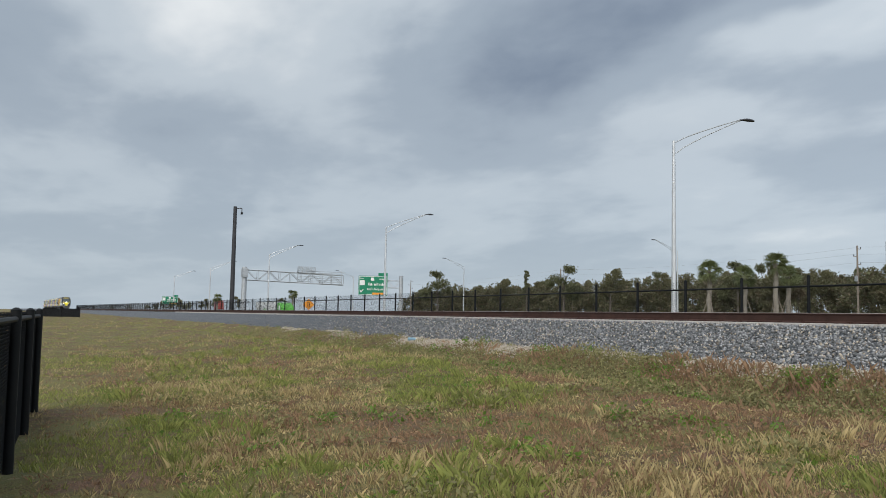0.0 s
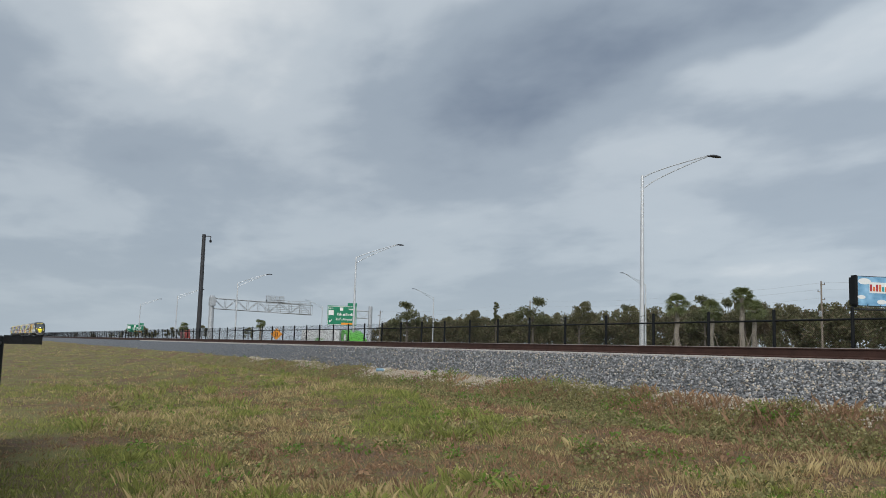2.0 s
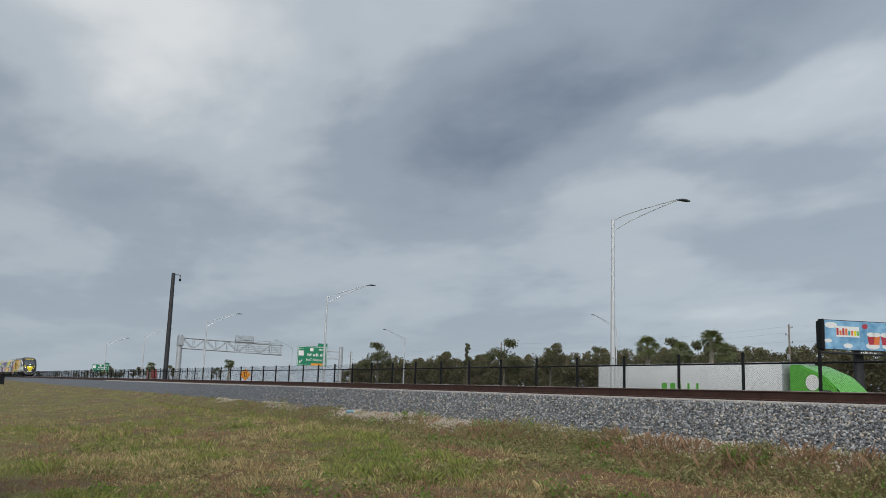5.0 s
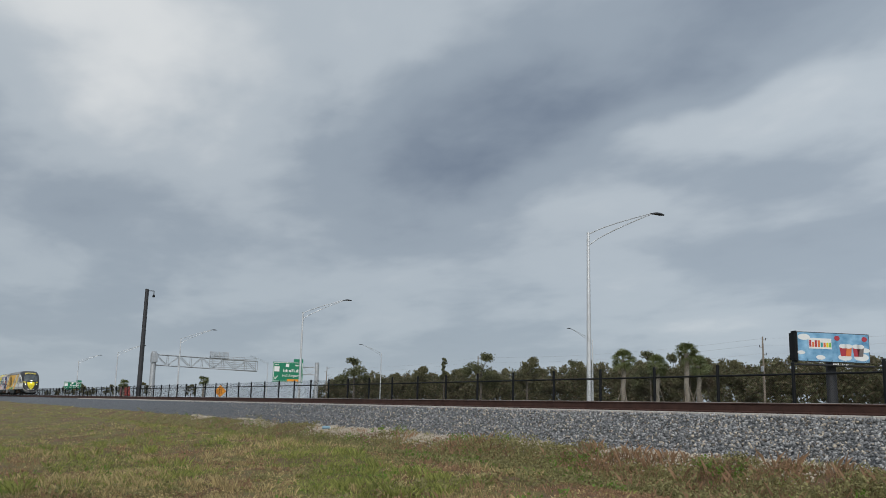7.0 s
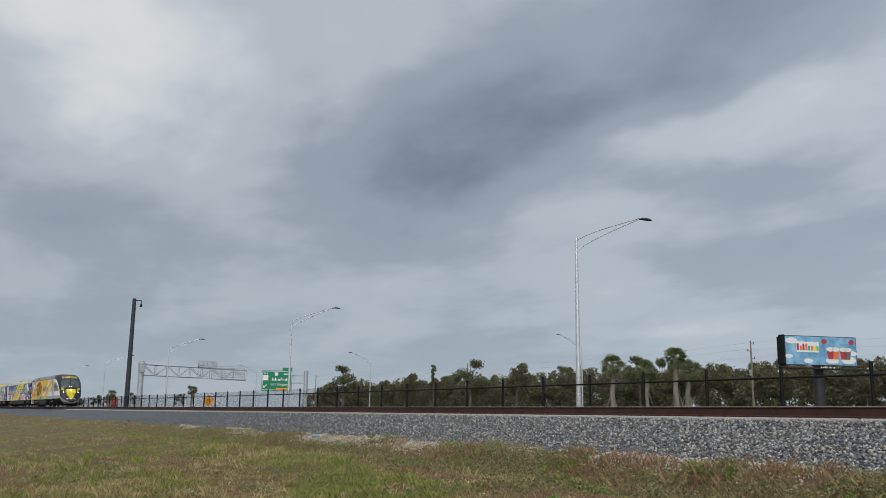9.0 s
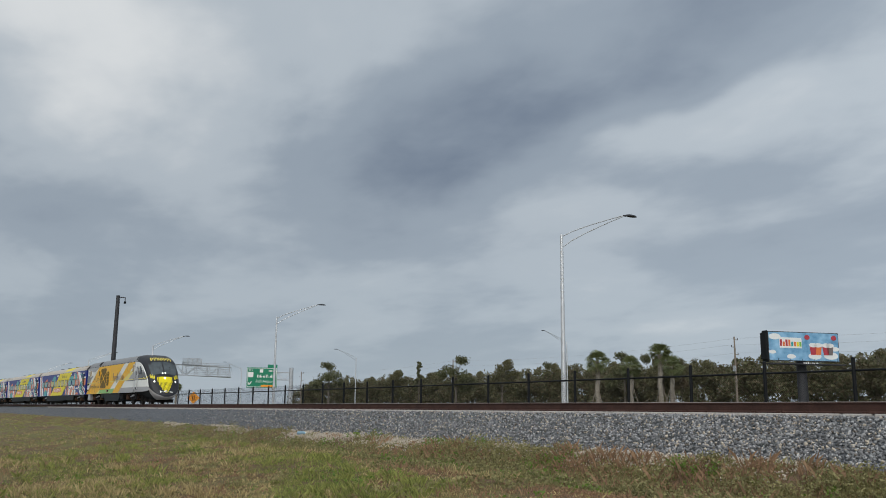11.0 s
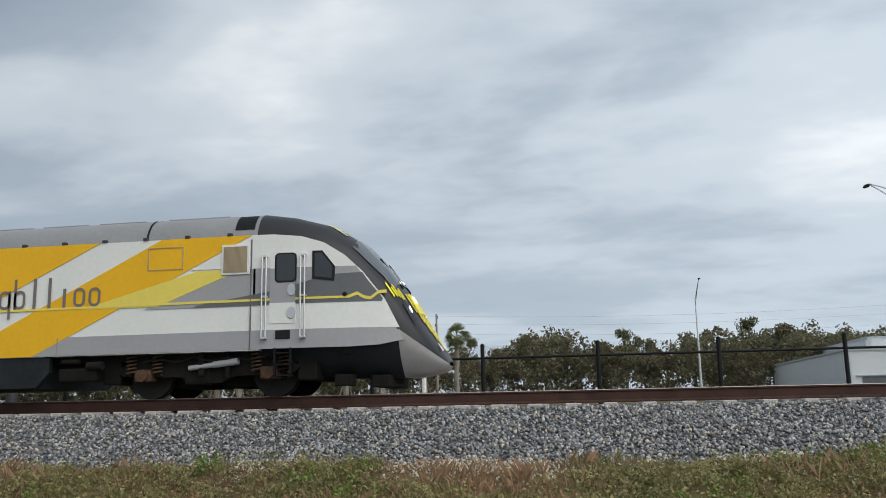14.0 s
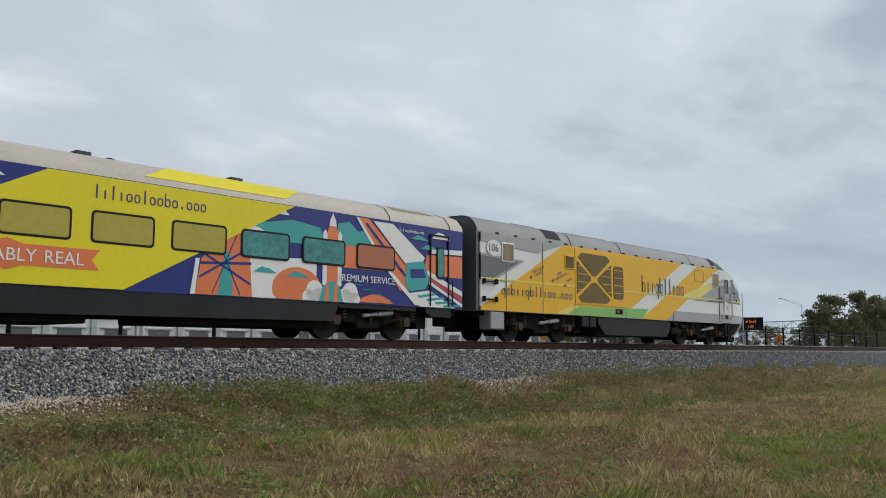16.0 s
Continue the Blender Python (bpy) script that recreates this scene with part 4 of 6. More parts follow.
# ---- train ----
LOCO_LEN = 20.9
S_KEYS = (0.0, 0.05, 0.21, 0.55, 0.91, 1.27, 1.88, 2.5, 3.24, 3.9)
TOP = (0.66, 0.78, 1.02, 1.60, 2.20, 2.75, 3.42, 3.82, 4.03, 4.13)
LOW = (0.58, 0.50, 0.44, 0.37, 0.34, 0.34, 0.36, 0.38, 0.40, 0.42)
WIDE = (0.30, 0.46, 0.74, 1.03, 1.19, 1.30, 1.41, 1.47, 1.50, 1.50)


def nose_at(s):
    t, b, w = (float(np.interp(s, S_KEYS, q)) for q in (TOP, LOW, WIDE))
    zc = min(b + 0.75 * (t - b), 0.62 + 0.75 * s / 0.95) if s < 0.95 else 1.37
    p = float(np.interp(s, (0, 1.0, 2.0, 3.9), (2.3, 2.8, 3.6, 5.0)))
    return t, b, w, zc, p


def hood_z(s, y):
    t, b, w, zc, p = nose_at(s)
    return zc + (t - zc) * max(0.0, 1 - min(1, abs(y) / w) ** p) ** (1 / p)


def side_w(s):
    return float(np.interp(s, S_KEYS, WIDE))


def loft(rings):
    bm = bmesh.new()
    vs = [[bm.verts.new(p) for p in ring] for ring in rings]
    for a, b in zip(vs, vs[1:]):
        for i in range(len(a) - 1):
            bm.faces.new((a[i], a[i + 1], b[i + 1], b[i]))
    return bm


def wrap(pts, off=0.012):
    """A convex livery panel laid on the side of the locomotive, bent round the nose."""
    bm = bmesh.new()
    cuts = [0.0] + [0.2 * i for i in range(1, 20)] + [4.0, 30.0]
    for a, b in zip(cuts, cuts[1:]):
        poly = list(pts)
        for lim, keep in ((a, 1), (b, -1)):
            out = []
            for i, p in enumerate(poly):
                q = poly[(i + 1) % len(poly)]
                pin, qin = keep * (p[0] - lim) >= 0, keep * (q[0] - lim) >= 0
                if pin:
                    out.append(p)
                if pin != qin:
                    u = (lim - p[0]) / (q[0] - p[0])
                    out.append((lim, p[1] + u * (q[1] - p[1])))
            poly = out
            if not poly:
                break
        if len(poly) > 2:
            try:
                f = [bm.verts.new((-s, -side_w(s) - off, z)) for s, z in poly]
                g = [bm.verts.new((-s, -side_w(s) + 0.05, z)) for s, z in poly]
                bm.faces.new(f)
                for i in range(len(f)):
                    bm.faces.new((f[i], g[i], g[(i + 1) % len(f)], f[(i + 1) % len(f)]))
            except ValueError:
                pass
    bmesh.ops.remove_doubles(bm, verts=bm.verts, dist=0.0005)
    return bm


def patch(s0, s1, y0, y1, off=0.012, ns=8, ny=6):
    """A piece that follows the sloping hood. y0 and y1 may be functions of s."""
    fy = lambda q, s: q(s) if callable(q) else q
    rings = []
    for i in range(ns + 1):
        s = s0 + (s1 - s0) * i / ns
        ring = []
        for j in range(ny + 1):
            y = fy(y0, s) + (fy(y1, s) - fy(y0, s)) * j / ny
            ring.append((-s + off * 0.8, y, hood_z(s, y) + off))
        rings.append(ring)
    return loft(rings)


def wheelset(parent, s, r=0.50):
    bm = bmesh.new()
    for y in (-0.80, 0.80):
        sg = -1 if y < 0 else 1
        tube(bm, (-s, y - 0.065, r), (-s, y + 0.065, r), r, seg=32)
        tube(bm, (-s, y - sg * 0.09, r), (-s, y - sg * 0.06, r), r + 0.03, seg=32)
        tube(bm, (-s, y + sg * 0.06, r), (-s, y + sg * 0.10, r), r * 0.62, r * 0.30, seg=24) if sg > 0 else tube(bm, (-s, y - 0.10, r), (-s, y - 0.06, r), r * 0.30, r * 0.62, seg=24)
    tube(bm, (-s, -0.8, r), (-s, 0.8, r), 0.09, seg=12)
    part("wheelset", bm, WHEELSTEEL, parent, "dull steel wheels on an axle", True)


def spring(bm, s, y, z0, z1, r=0.10, turns=5):
    k = turns * 8
    sweep(bm, [(-s + r * math.cos(0.7854 * i), y + r * math.sin(0.7854 * i), z0 + (z1 - z0) * i / k) for i in range(k + 1)], 0.022, 5)


def bogie(parent, s_mid, base=2.84):
    """A two-axle truck: frame, wheels, springs, axle boxes, damper."""
    h = base / 2
    for s in (s_mid - h, s_mid + h):
        wheelset(parent, s)
    for y in (-1.12, 1.12):
        bm = bmesh.new()
        plate(bm, [(s_mid - h - 0.65, 0.60), (s_mid - h - 0.3, 0.82), (s_mid - 0.55, 0.86), (s_mid - 0.35, 0.62), (s_mid + 0.35, 0.62), (s_mid + 0.55, 0.86),
                   (s_mid + h + 0.3, 0.82), (s_mid + h + 0.65, 0.60), (s_mid + h + 0.5, 0.48), (s_mid + 0.6, 0.44), (s_mid + 0.3, 0.30), (s_mid - 0.3, 0.30), (s_mid - 0.6, 0.44), (s_mid - h - 0.5, 0.48)], y - 0.07, 0.14)
        part("bogie_frame", bm, UNDER, parent)
    for s in (s_mid - h, s_mid + h):
        bm = bmesh.new()
        box(bm, -s - 0.20, -s + 0.20, -1.30, -0.98, 0.36, 0.62, 0.04)
        tube(bm, (-s, -1.36, 0.49), (-s, -1.28, 0.49), 0.13, seg=16)
        part("axle_box", bm, RUSTGEAR, parent, "rust-brown axle box", True)
        for ds in (-0.30, 0.30):
            bm = bmesh.new()
            spring(bm, s + ds, -1.22, 0.50, 0.90)
            part("coil_spring", bm, RUSTGEAR, parent, "rusty coil spring", True)
    bm = bmesh.new()
    tube(bm, (-(s_mid + 0.35), -1.30, 0.62), (-(s_mid - 0.75), -1.30, 0.74), 0.055, seg=10)
    tube(bm, (-(s_mid - 0.2), -1.30, 0.68), (-(s_mid - 0.75), -1.30, 0.74), 0.075, seg=10)
    part("damper", bm, GREYPAINT, parent, "grey hydraulic damper", True)
    bm = bmesh.new()
    box(bm, -(s_mid + 0.5), -(s_mid - 0.1), -1.22, -0.7, 0.28, 0.92, 0.05)
    part("brake_gear", bm, UNDER, parent)
    part("bracket", box(bmesh.new(), -(s_mid + 0.14), -(s_mid + 0.02), -1.34, -1.2, 0.45, 0.98, 0.02), UNDER, parent)
    part("brake_cylinder", tube(bmesh.new(), (-(s_mid - 0.5), -1.28, 0.42), (-(s_mid - 0.5), -1.28, 0.95), 0.05, seg=8), UNDER, parent)
    bm = sweep(bmesh.new(), [(-(s_mid - h + i * base / 12), -1.33, 0.86 - 0.10 * abs(math.sin(i * 0.9))) for i in range(13)], 0.016, 5)
    part("hose", bm, RUBBER, parent)
    bm = bmesh.new()
    box(bm, -(s_mid + h + 0.5), -(s_mid - h - 0.5), -0.75, 0.75, 0.45, 0.95, 0.05)
    part("bolster", bm, UNDER, parent)
    # plain dark boxes added to fill and darken the gaps past the wheels
    for sa, sb in ((s_mid - h - 1.0, s_mid - h - 0.58), (s_mid + h + 0.58, s_mid + h + 1.0)):
        part("dark_filler", box(bmesh.new(), -sb, -sa, -1.15, 1.15, 0.32, 0.93, 0.03), UNDER, parent)
    part("traction_motor", box(bmesh.new(), -(s_mid + 0.95), -(s_mid + 0.1), -0.7, 0.7, 0.2, 0.6, 0.08), UNDER, parent)
    part("traction_motor", box(bmesh.new(), -(s_mid - 0.1), -(s_mid - 0.95), -0.7, 0.7, 0.2, 0.6, 0.08), UNDER, parent)


def hollow(bm, s0, s1, z0, z1, y):
    """A rounded ring standing for one withheld letter."""
    r = 0.45 * min(s1 - s0, z1 - z0)
    t = 0.22 * min(s1 - s0, z1 - z0)
    outer, inner = rounded(s0, s1, z0, z1, r), rounded(s0 + t, s1 - t, z0 + t, z1 - t, max(0.005, r - t))
    vo = [bm.verts.new((-a, y, b)) for a, b in outer]
    vi = [bm.verts.new((-a, y, b)) for a, b in inner]
    for i in range(len(vo)):
        k = (i + 1) % len(vo)
        bm.faces.new((vo[i], vo[k], vi[k], vi[i]))


def word_bars(parent, material, s0, s1, z0, z1, y, pattern):
    """Withheld lettering, one plain shape a letter: x ring, l tall bar, h bar and ring, g ring with a tail, i short bar, dot."""
    w = (s0 - s1) / len(pattern)
    hx = z0 + (z1 - z0) * 0.62
    for i, ch in enumerate(pattern):
        a, u = s0 - i * w, 0.78 * w
        bm = bmesh.new()
        if ch in "xhg":
            hollow(bm, a - u, a, z0, hx, y)
        if ch == "h":
            plate(bm, rounded(a - u * 0.2, a, z0, z1, 0.01), y, 0.01)
        elif ch == "l":
            plate(bm, rounded(a - u * 0.62, a - u * 0.38, z0, z1, 0.01), y, 0.01)
        elif ch == "g":
            plate(bm, rounded(a - u, a - u * 0.8, z0 - (z1 - z0) * 0.32, hx, 0.01), y, 0.01)
        elif ch == "i":
            plate(bm, rounded(a - u * 0.62, a - u * 0.38, z0, hx, 0.01), y, 0.01)
        elif ch == ".":
            plate(bm, rounded(a - u * 0.62, a - u * 0.38, z0, z0 + 0.06, 0.01), y, 0.01)
        part("letter_bar", bm, material, parent)


def locomotive():
    eng = tagged(empty("locomotive"), "amber and white diesel locomotive with a sloping charcoal nose", "locomotive")
    # body shell behind the cab, with a rounded roof
    t, b, w, zc, p = nose_at(3.9)
    arch = [(1.5 * math.cos(a) ** (2 / p), zc + (t - zc) * math.sin(a) ** (2 / p)) for a in [radians(90 * i / 14) for i in range(15)]]
    roof = [(-yy, zz) for yy, zz in arch if zz >= 3.3]
    roof = [(-1.49, 3.48)] + [q for q in roof if q[1] > 3.5]
    roof_ring = roof + [(-yy, zz) for yy, zz in roof[::-1][1:]]
    bm = loft([[(-s, yy, zz) for yy, zz in roof_ring] for s in (3.92, 6.4, 9.0, 12.2, 15.8, 19.0, LOCO_LEN)])
    part("roof", bm, ROOFGREY, eng, "grey ribbed roof", True)
    bm2 = box(bmesh.new(), -LOCO_LEN + 0.02, -3.8, -1.5, 1.5, 0.94, 3.5)
    part("body", bm2, WHITE, eng)
    bm = bmesh.new()
    plate(bm, [(LOCO_LEN, 0.94), (LOCO_LEN + 0.12, 0.94), (LOCO_LEN + 0.12, 3.55), (LOCO_LEN, 3.55)], -1.45, 2.9)
    part("rear_wall", bm, DARKGREY, eng)
    bm = bmesh.new()
    cap = [bm.verts.new((-LOCO_LEN + 0.04, yy * 0.995, zz - 0.006)) for yy, zz in roof_ring]
    back = [bm.verts.new((-LOCO_LEN + 0.10, yy * 0.995, zz - 0.006)) for yy, zz in roof_ring]
    bm.faces.new(cap)
    bm.faces.new(back[::-1])
    for i in range(len(cap)):
        bm.faces.new((cap[i - 1], cap[i], back[i], back[i - 1]))
    part("roof_end", bm, DARKGREY, eng)
    # roof seams, panels and lifting lugs
    for s in (6.46, 12.28, 15.7):
        bm = loft([[(-s - d, yy * 1.004, zz + 0.012) for yy, zz in roof_ring] for d in (-0.025, 0.025)])
        part("roof_joint", bm, RUBBER, eng)
    for s0, s1 in ((4.75, 6.2), (6.75, 7.9), (8.15, 9.3), (9.55, 10.7), (10.95, 12.0), (12.6, 15.3), (17.3, 18.6)):
        bm = bmesh.new()
        box(bm, -s1, -s0, -0.95, 0.95, 3.98, 4.10, 0.02)
        part("roof_hatch", bm, ROOFGREY, eng)
    for s0, s1 in ((4.0, 4.44), (16.3, 17.2)):
        bm = loft([[(-s, yy * 1.006, zz + 0.012) for yy, zz in roof_ring[2:7]] for s in (s0, s1)])
        part("roof_intake", bm, BLACKMETAL, eng, "black roof air intake")
    for i in range(17):
        s = 4.5 + i * 0.97
        bm = bmesh.new()
        box(bm, -s - 0.05, -s + 0.05, -1.53, -1.44, 3.50, 3.57, 0.01)
        part("roof_lug", bm, DARKSTEEL, eng)
    # cab and nose
    ss = [0.0, 0.05, 0.12, 0.21, 0.35, 0.55, 0.73, 0.91, 1.1, 1.27, 1.55, 1.88, 2.2, 2.5, 2.85, 3.24, 3.55, 3.92]
    hood, chin, belly = [], [], []
    for s in ss:
        t, b, w, zc, p = nose_at(s)
        ring = [(w * math.cos(a) ** (2 / p), zc + (t - zc) * math.sin(a) ** (2 / p)) for a in [radians(90 * i / 12) for i in range(13)]]
        hood.append([(-s, -yy, zz) for yy, zz in ring] + [(-s, yy, zz) for yy, zz in ring[::-1][1:]])
        cr = [(w * (0.45 + 0.55 * math.sin(radians(90 * i / 6))), b + (zc - b) * (i / 6) ** 1.15) for i in range(7)]
        chin.append([(-s, yy, zz) for yy, zz in cr[::-1]] + [(-s, -yy, zz) for yy, zz in cr])
    part("nose_hood", loft(hood), CHARCOAL, eng, "charcoal nose hood", True)
    k = ss.index(0.91)
    part("nose_chin", loft(chin[:k + 1]), SILVER, eng, "silver-grey chin", True)
    part("cab_skirt", loft(chin[k:]), SKIRT, eng, "black cab skirt", True)
    # side livery, front to back
    def livery(name, pts, m, off, label=""):
        part(name, wrap(pts, off), m, eng, label)
    livery("cab_side", [(3.98, 1.37), (0.88, 1.37), (1.18, 2.0), (1.62, 2.6), (2.0, 2.98), (2.42, 3.26), (2.9, 3.42), (3.5, 3.49), (3.98, 3.5)], WHITE, 0.010)
    livery("grey_stripe", [(0.95, 1.375), (9.0, 1.37), (9.0, 0.95), (2.7, 0.97), (1.9, 0.97), (1.3, 1.0), (0.8, 1.1)], GREYPAINT, 0.014)
    livery("grey_wedge", [(3.95, 1.90), (1.22, 1.98), (1.52, 2.42), (1.75, 2.72), (3.95, 2.74)], GREYPAINT, 0.014)
    livery("grey_wedge", [(3.9, 1.92), (6.4, 1.92), (5.2, 2.74), (3.9, 2.74)], GREYPAINT, 0.014)
    livery("dark_wedge", [(5.3, 1.92), (1.22, 1.94), (1.20, 2.0), (1.52, 2.42), (1.62, 2.58), (2.3, 2.55), (3.4, 2.25), (5.2, 1.97)], DARKGREY, 0.018)
    # amber field
    livery("amber_field", [(7.50, 3.5), (10.0, 3.5), (16.3, 3.5), (20.88, 1.06), (20.88, 0.95), (16.5, 0.95), (12.6, 0.95)], YELLOW, 0.016)
    livery("amber_field", [(4.0, 3.5), (6.05, 3.5), (11.0, 0.95), (9.0, 0.95)], YELLOW, 0.016)
    livery("pale_yellow_wedge", [(4.5, 2.74), (5.2, 2.74), (7.9, 1.98), (6.1, 1.98), (4.5, 2.62)], PALEYELLOW, 0.019)
    livery("white_wedge", [(4.0, 2.77), (5.35, 2.77), (4.0, 3.42)], WHITE, 0.019)
    livery("green_band", [(10.45, 1.37), (16.0, 1.27), (16.5, 0.96), (10.95, 0.96)], GREEN, 0.019)
    livery("pale_green_wedge", [(15.4, 1.29), (16.0, 1.27), (16.9, 0.96), (16.2, 0.96)], PALEYELLOW, 0.022)
    # rear greys
    livery("rear_grey", [(16.3, 3.5), (20.88, 3.5), (20.88, 3.2), (17.9, 3.05)], GREYPAINT, 0.019)
    livery("rear_grey", [(18.6, 2.72), (20.88, 2.82), (20.88, 1.95), (19.6, 1.95), (20.2, 1.95)], GREYPAINT, 0.019)
    livery("rear_dark", [(18.9, 2.66), (20.88, 2.74), (20.88, 2.0), (20.3, 2.0)], DARKGREY, 0.022)
    # gold pin line with a wave by the cab
    bm = wrap([(1.9, 2.02), (1.9, 2.07), (20.88, 2.02), (20.88, 1.96)], 0.026)
    part("gold_line", bm, PALEYELLOW, eng)
    wave = [(1.9, 2.045), (1.72, 2.12), (1.58, 2.03), (1.45, 2.01), (1.28, 2.14), (1.14, 2.15)]
    for (a, za), (c, zz) in zip(wave, wave[1:]):
        part("gold_line", wrap([(a, za - 0.035), (c, zz - 0.035), (c, zz + 0.035), (a, za + 0.035)], 0.026), PALEYELLOW, eng)
    # door, handrails, windows, vents
    part("cab_door", wrap([(3.02, 1.51), (3.58, 1.51), (3.58, 3.1), (3.02, 3.1)], 0.024), WHITE, eng, "white cab door")
    part("door_shade", wrap([(3.02, 1.96), (3.58, 1.96), (3.58, 2.72), (3.02, 2.72)], 0.027), GREYPAINT, eng)
    part("door_gasket", wrap(rounded(3.0, 3.47, 2.40, 3.06, 0.09), 0.030), RUBBER, eng)
    part("door_window", wrap(rounded(3.03, 3.43, 2.44, 3.03, 0.07), 0.034), GLASS, eng, "dark door window")
    part("cab_gasket", wrap([(2.20, 2.40), (2.18, 2.72), (2.45, 3.08), (2.66, 3.08), (2.66, 2.46)], 0.030), RUBBER, eng)
    part("cab_window", wrap([(2.25, 2.46), (2.23, 2.72), (2.46, 3.03), (2.61, 3.03), (2.61, 2.51)], 0.034), GLASS, eng, "dark cab side window")
    for s in (2.84, 3.68):
        bm = bmesh.new()
        for ds in (-0.045, 0.045):
            tube(bm, (-s - ds, -1.60, 1.2), (-s - ds, -1.60, 2.99), 0.017, seg=6)
        for z in (1.2, 2.1, 2.99):
            box(bm, -s - 0.06, -s + 0.06, -1.61, -1.5, z - 0.02, z + 0.02)
        part("handrail", bm, ALU, eng, "steel handrail", True)
    for z in (1.62, 2.12):
        bm = bmesh.new()
        plate(bm, disc(3.10, z + 0.12, 0.09, 12, 0.13), -1.545, 0.02)
        part("door_handle", bm, ALU, eng)
    bm = bmesh.new()
    box(bm, -3.44, -3.13, -1.54, -1.4, 1.17, 1.36, 0.01)
    part("step_recess", bm, RUBBER, eng)
    bm = bmesh.new()
    for z in (0.86, 0.62, 0.40):
        box(bm, -3.46, -3.12, -1.52, -1.25, z, z + 0.03)
    for s in (3.12, 3.46):
        box(bm, -s - 0.02, -s + 0.02, -1.52, -1.46, 0.38, 0.98)
    part("cab_steps", bm, BLACKMETAL, eng)
    bm = bmesh.new()
    plate(bm, disc(1.98, 2.1, 0.05, 12), -side_w(1.98) - 0.035, 0.05)
    part("fuel_cap", bm, RUBBER, eng)
    for s0, s1, z0, z1, m in ((4.03, 4.66, 2.62, 3.30, WHITE), (19.2, 19.85, 2.60, 3.26, WHITE), (15.72, 16.28, 2.62, 3.14, YELLOW)):
        bm = bmesh.new()
        box(bm, -s1, -s0, -1.545, -1.45, z0, z1, 0.012)
        part("vent_frame", bm, m, eng)
        bm = bmesh.new()
        for i in range(22):
            x = -s1 + 0.06 + (s1 - s0 - 0.12) * i / 21
            box(bm, x - 0.008, x + 0.008, -1.558, -1.5, z0 + 0.05, z1 - 0.05)
        box(bm, -s1 + 0.05, -s0 - 0.05, -1.549, -1.5, z0 + 0.05, z1 - 0.05)
        part("vent_louvre", bm, TANGRILLE if m is WHITE else MESHGRILLE, eng)
    # the large crossed grille and its neighbour
    bm = bmesh.new()
    box(bm, -15.66, -12.22, -1.535, -1.45, 1.36, 3.44, 0.012)
    part("grille_frame", bm, YELLOW, eng)
    cx, cz = 14.42, 2.35
    for tri in ([(15.25, 3.30), (13.6, 3.30), (13.35, 3.12), (14.30, 2.48), (14.55, 2.48), (15.48, 3.12)], [(15.25, 1.45), (13.6, 1.45), (13.35, 1.62), (14.30, 2.22), (14.55, 2.22), (15.48, 1.62)],
                [(15.56, 2.98), (14.66, 2.42), (14.66, 2.28), (15.56, 1.74)], [(13.27, 2.98), (14.17, 2.42), (14.17, 2.28), (13.27, 1.74)]):
        part("grille_mesh", plate(bmesh.new(), tri, -1.552, 0.04), MESHGRILLE, eng, "brown wire mesh")
    part("grille_mesh", plate(bmesh.new(), rounded(12.40, 13.10, 1.66, 2.96, 0.14), -1.552, 0.04), MESHGRILLE, eng, "brown wire mesh")
    for z, ea, eb in ((1.9, 15.2, 13.6), (2.2, 14.9, 13.95), (2.5, 14.9, 13.95), (2.8, 15.2, 13.6)):
        for a, c in ((15.52, ea), (eb, 13.3), (13.08, 12.42)):
            part("grille_bar", box(bmesh.new(), -a, -c, -1.558, -1.54, z - 0.012, z + 0.012), YELLOW, eng)
    bm = bmesh.new()
    for a, c in (((5.55, 2.80), (6.35, 2.82)), ((5.55, 3.30), (6.35, 3.32))):
        box(bm, -c[0], -a[0], -1.53, -1.5, a[1], c[1])
    box(bm, -5.56, -5.54, -1.53, -1.5, 2.8, 3.3)
    box(bm, -6.36, -6.34, -1.53, -1.5, 2.8, 3.3)
    part("panel_seam", bm, TANGRILLE, eng)
    for s in (4.0, 8.4, 12.2, 15.68, 17.6, 19.6):
        bm = bmesh.new()
        box(bm, -s - 0.008, -s + 0.008, -1.532, -1.5, 0.96, 1.36 if s < 16 and s > 5 else 3.4)
        part("panel_seam", bm, DARKGREY if s < 5 else TANGRILLE, eng)
    bm = bmesh.new()
    box(bm, -12.95, -12.45, -1.54, -1.45, 1.08, 1.28, 0.01)
    part("fuel_filler", bm, UNDER, eng)
    bm = bmesh.new()
    tube(bm, (-12.82, -1.56, 1.18), (-12.82, -1.53, 1.18), 0.07, seg=14)
    part("fuel_cap", bm, RED, eng)
    # withheld names
    word_bars(eng, LETTER, 10.95, 7.35, 2.05, 2.75, -1.532, "hiighllixx")
    word_bars(eng, LETTER, 19.85, 15.8, 1.50, 1.86, -1.532, "gxhiighllixx.xxx")
    bm = bmesh.new()
    plate(bm, disc(20.25, 3.02, 0.36, 20, 0.27), -1.536, 0.02)
    part("number_badge", bm, WHITE, eng)
    lettering("number", "106", 0.36, LETTER, eng, pose(-20.56, -1.545, 2.90, 90))
    for s, z, words, r in ((18.2, 2.30, "WEST PALM\n    BEACH", 20), (16.95, 2.26, "     FORT\nLAUDERDALE", 20), (16.2, 2.12, "MIAMI", 20)):
        lettering("station_name", words, 0.13, LETTER, eng, pose(-s, -1.54, z, 90, -r, 0))
        bm = bmesh.new()
        plate(bm, disc(s + 0.08, z - 0.12, 0.05, 10), -1.54, 0.02)
        part("station_dot", bm, RED if s != 16.95 else LETTER, eng)
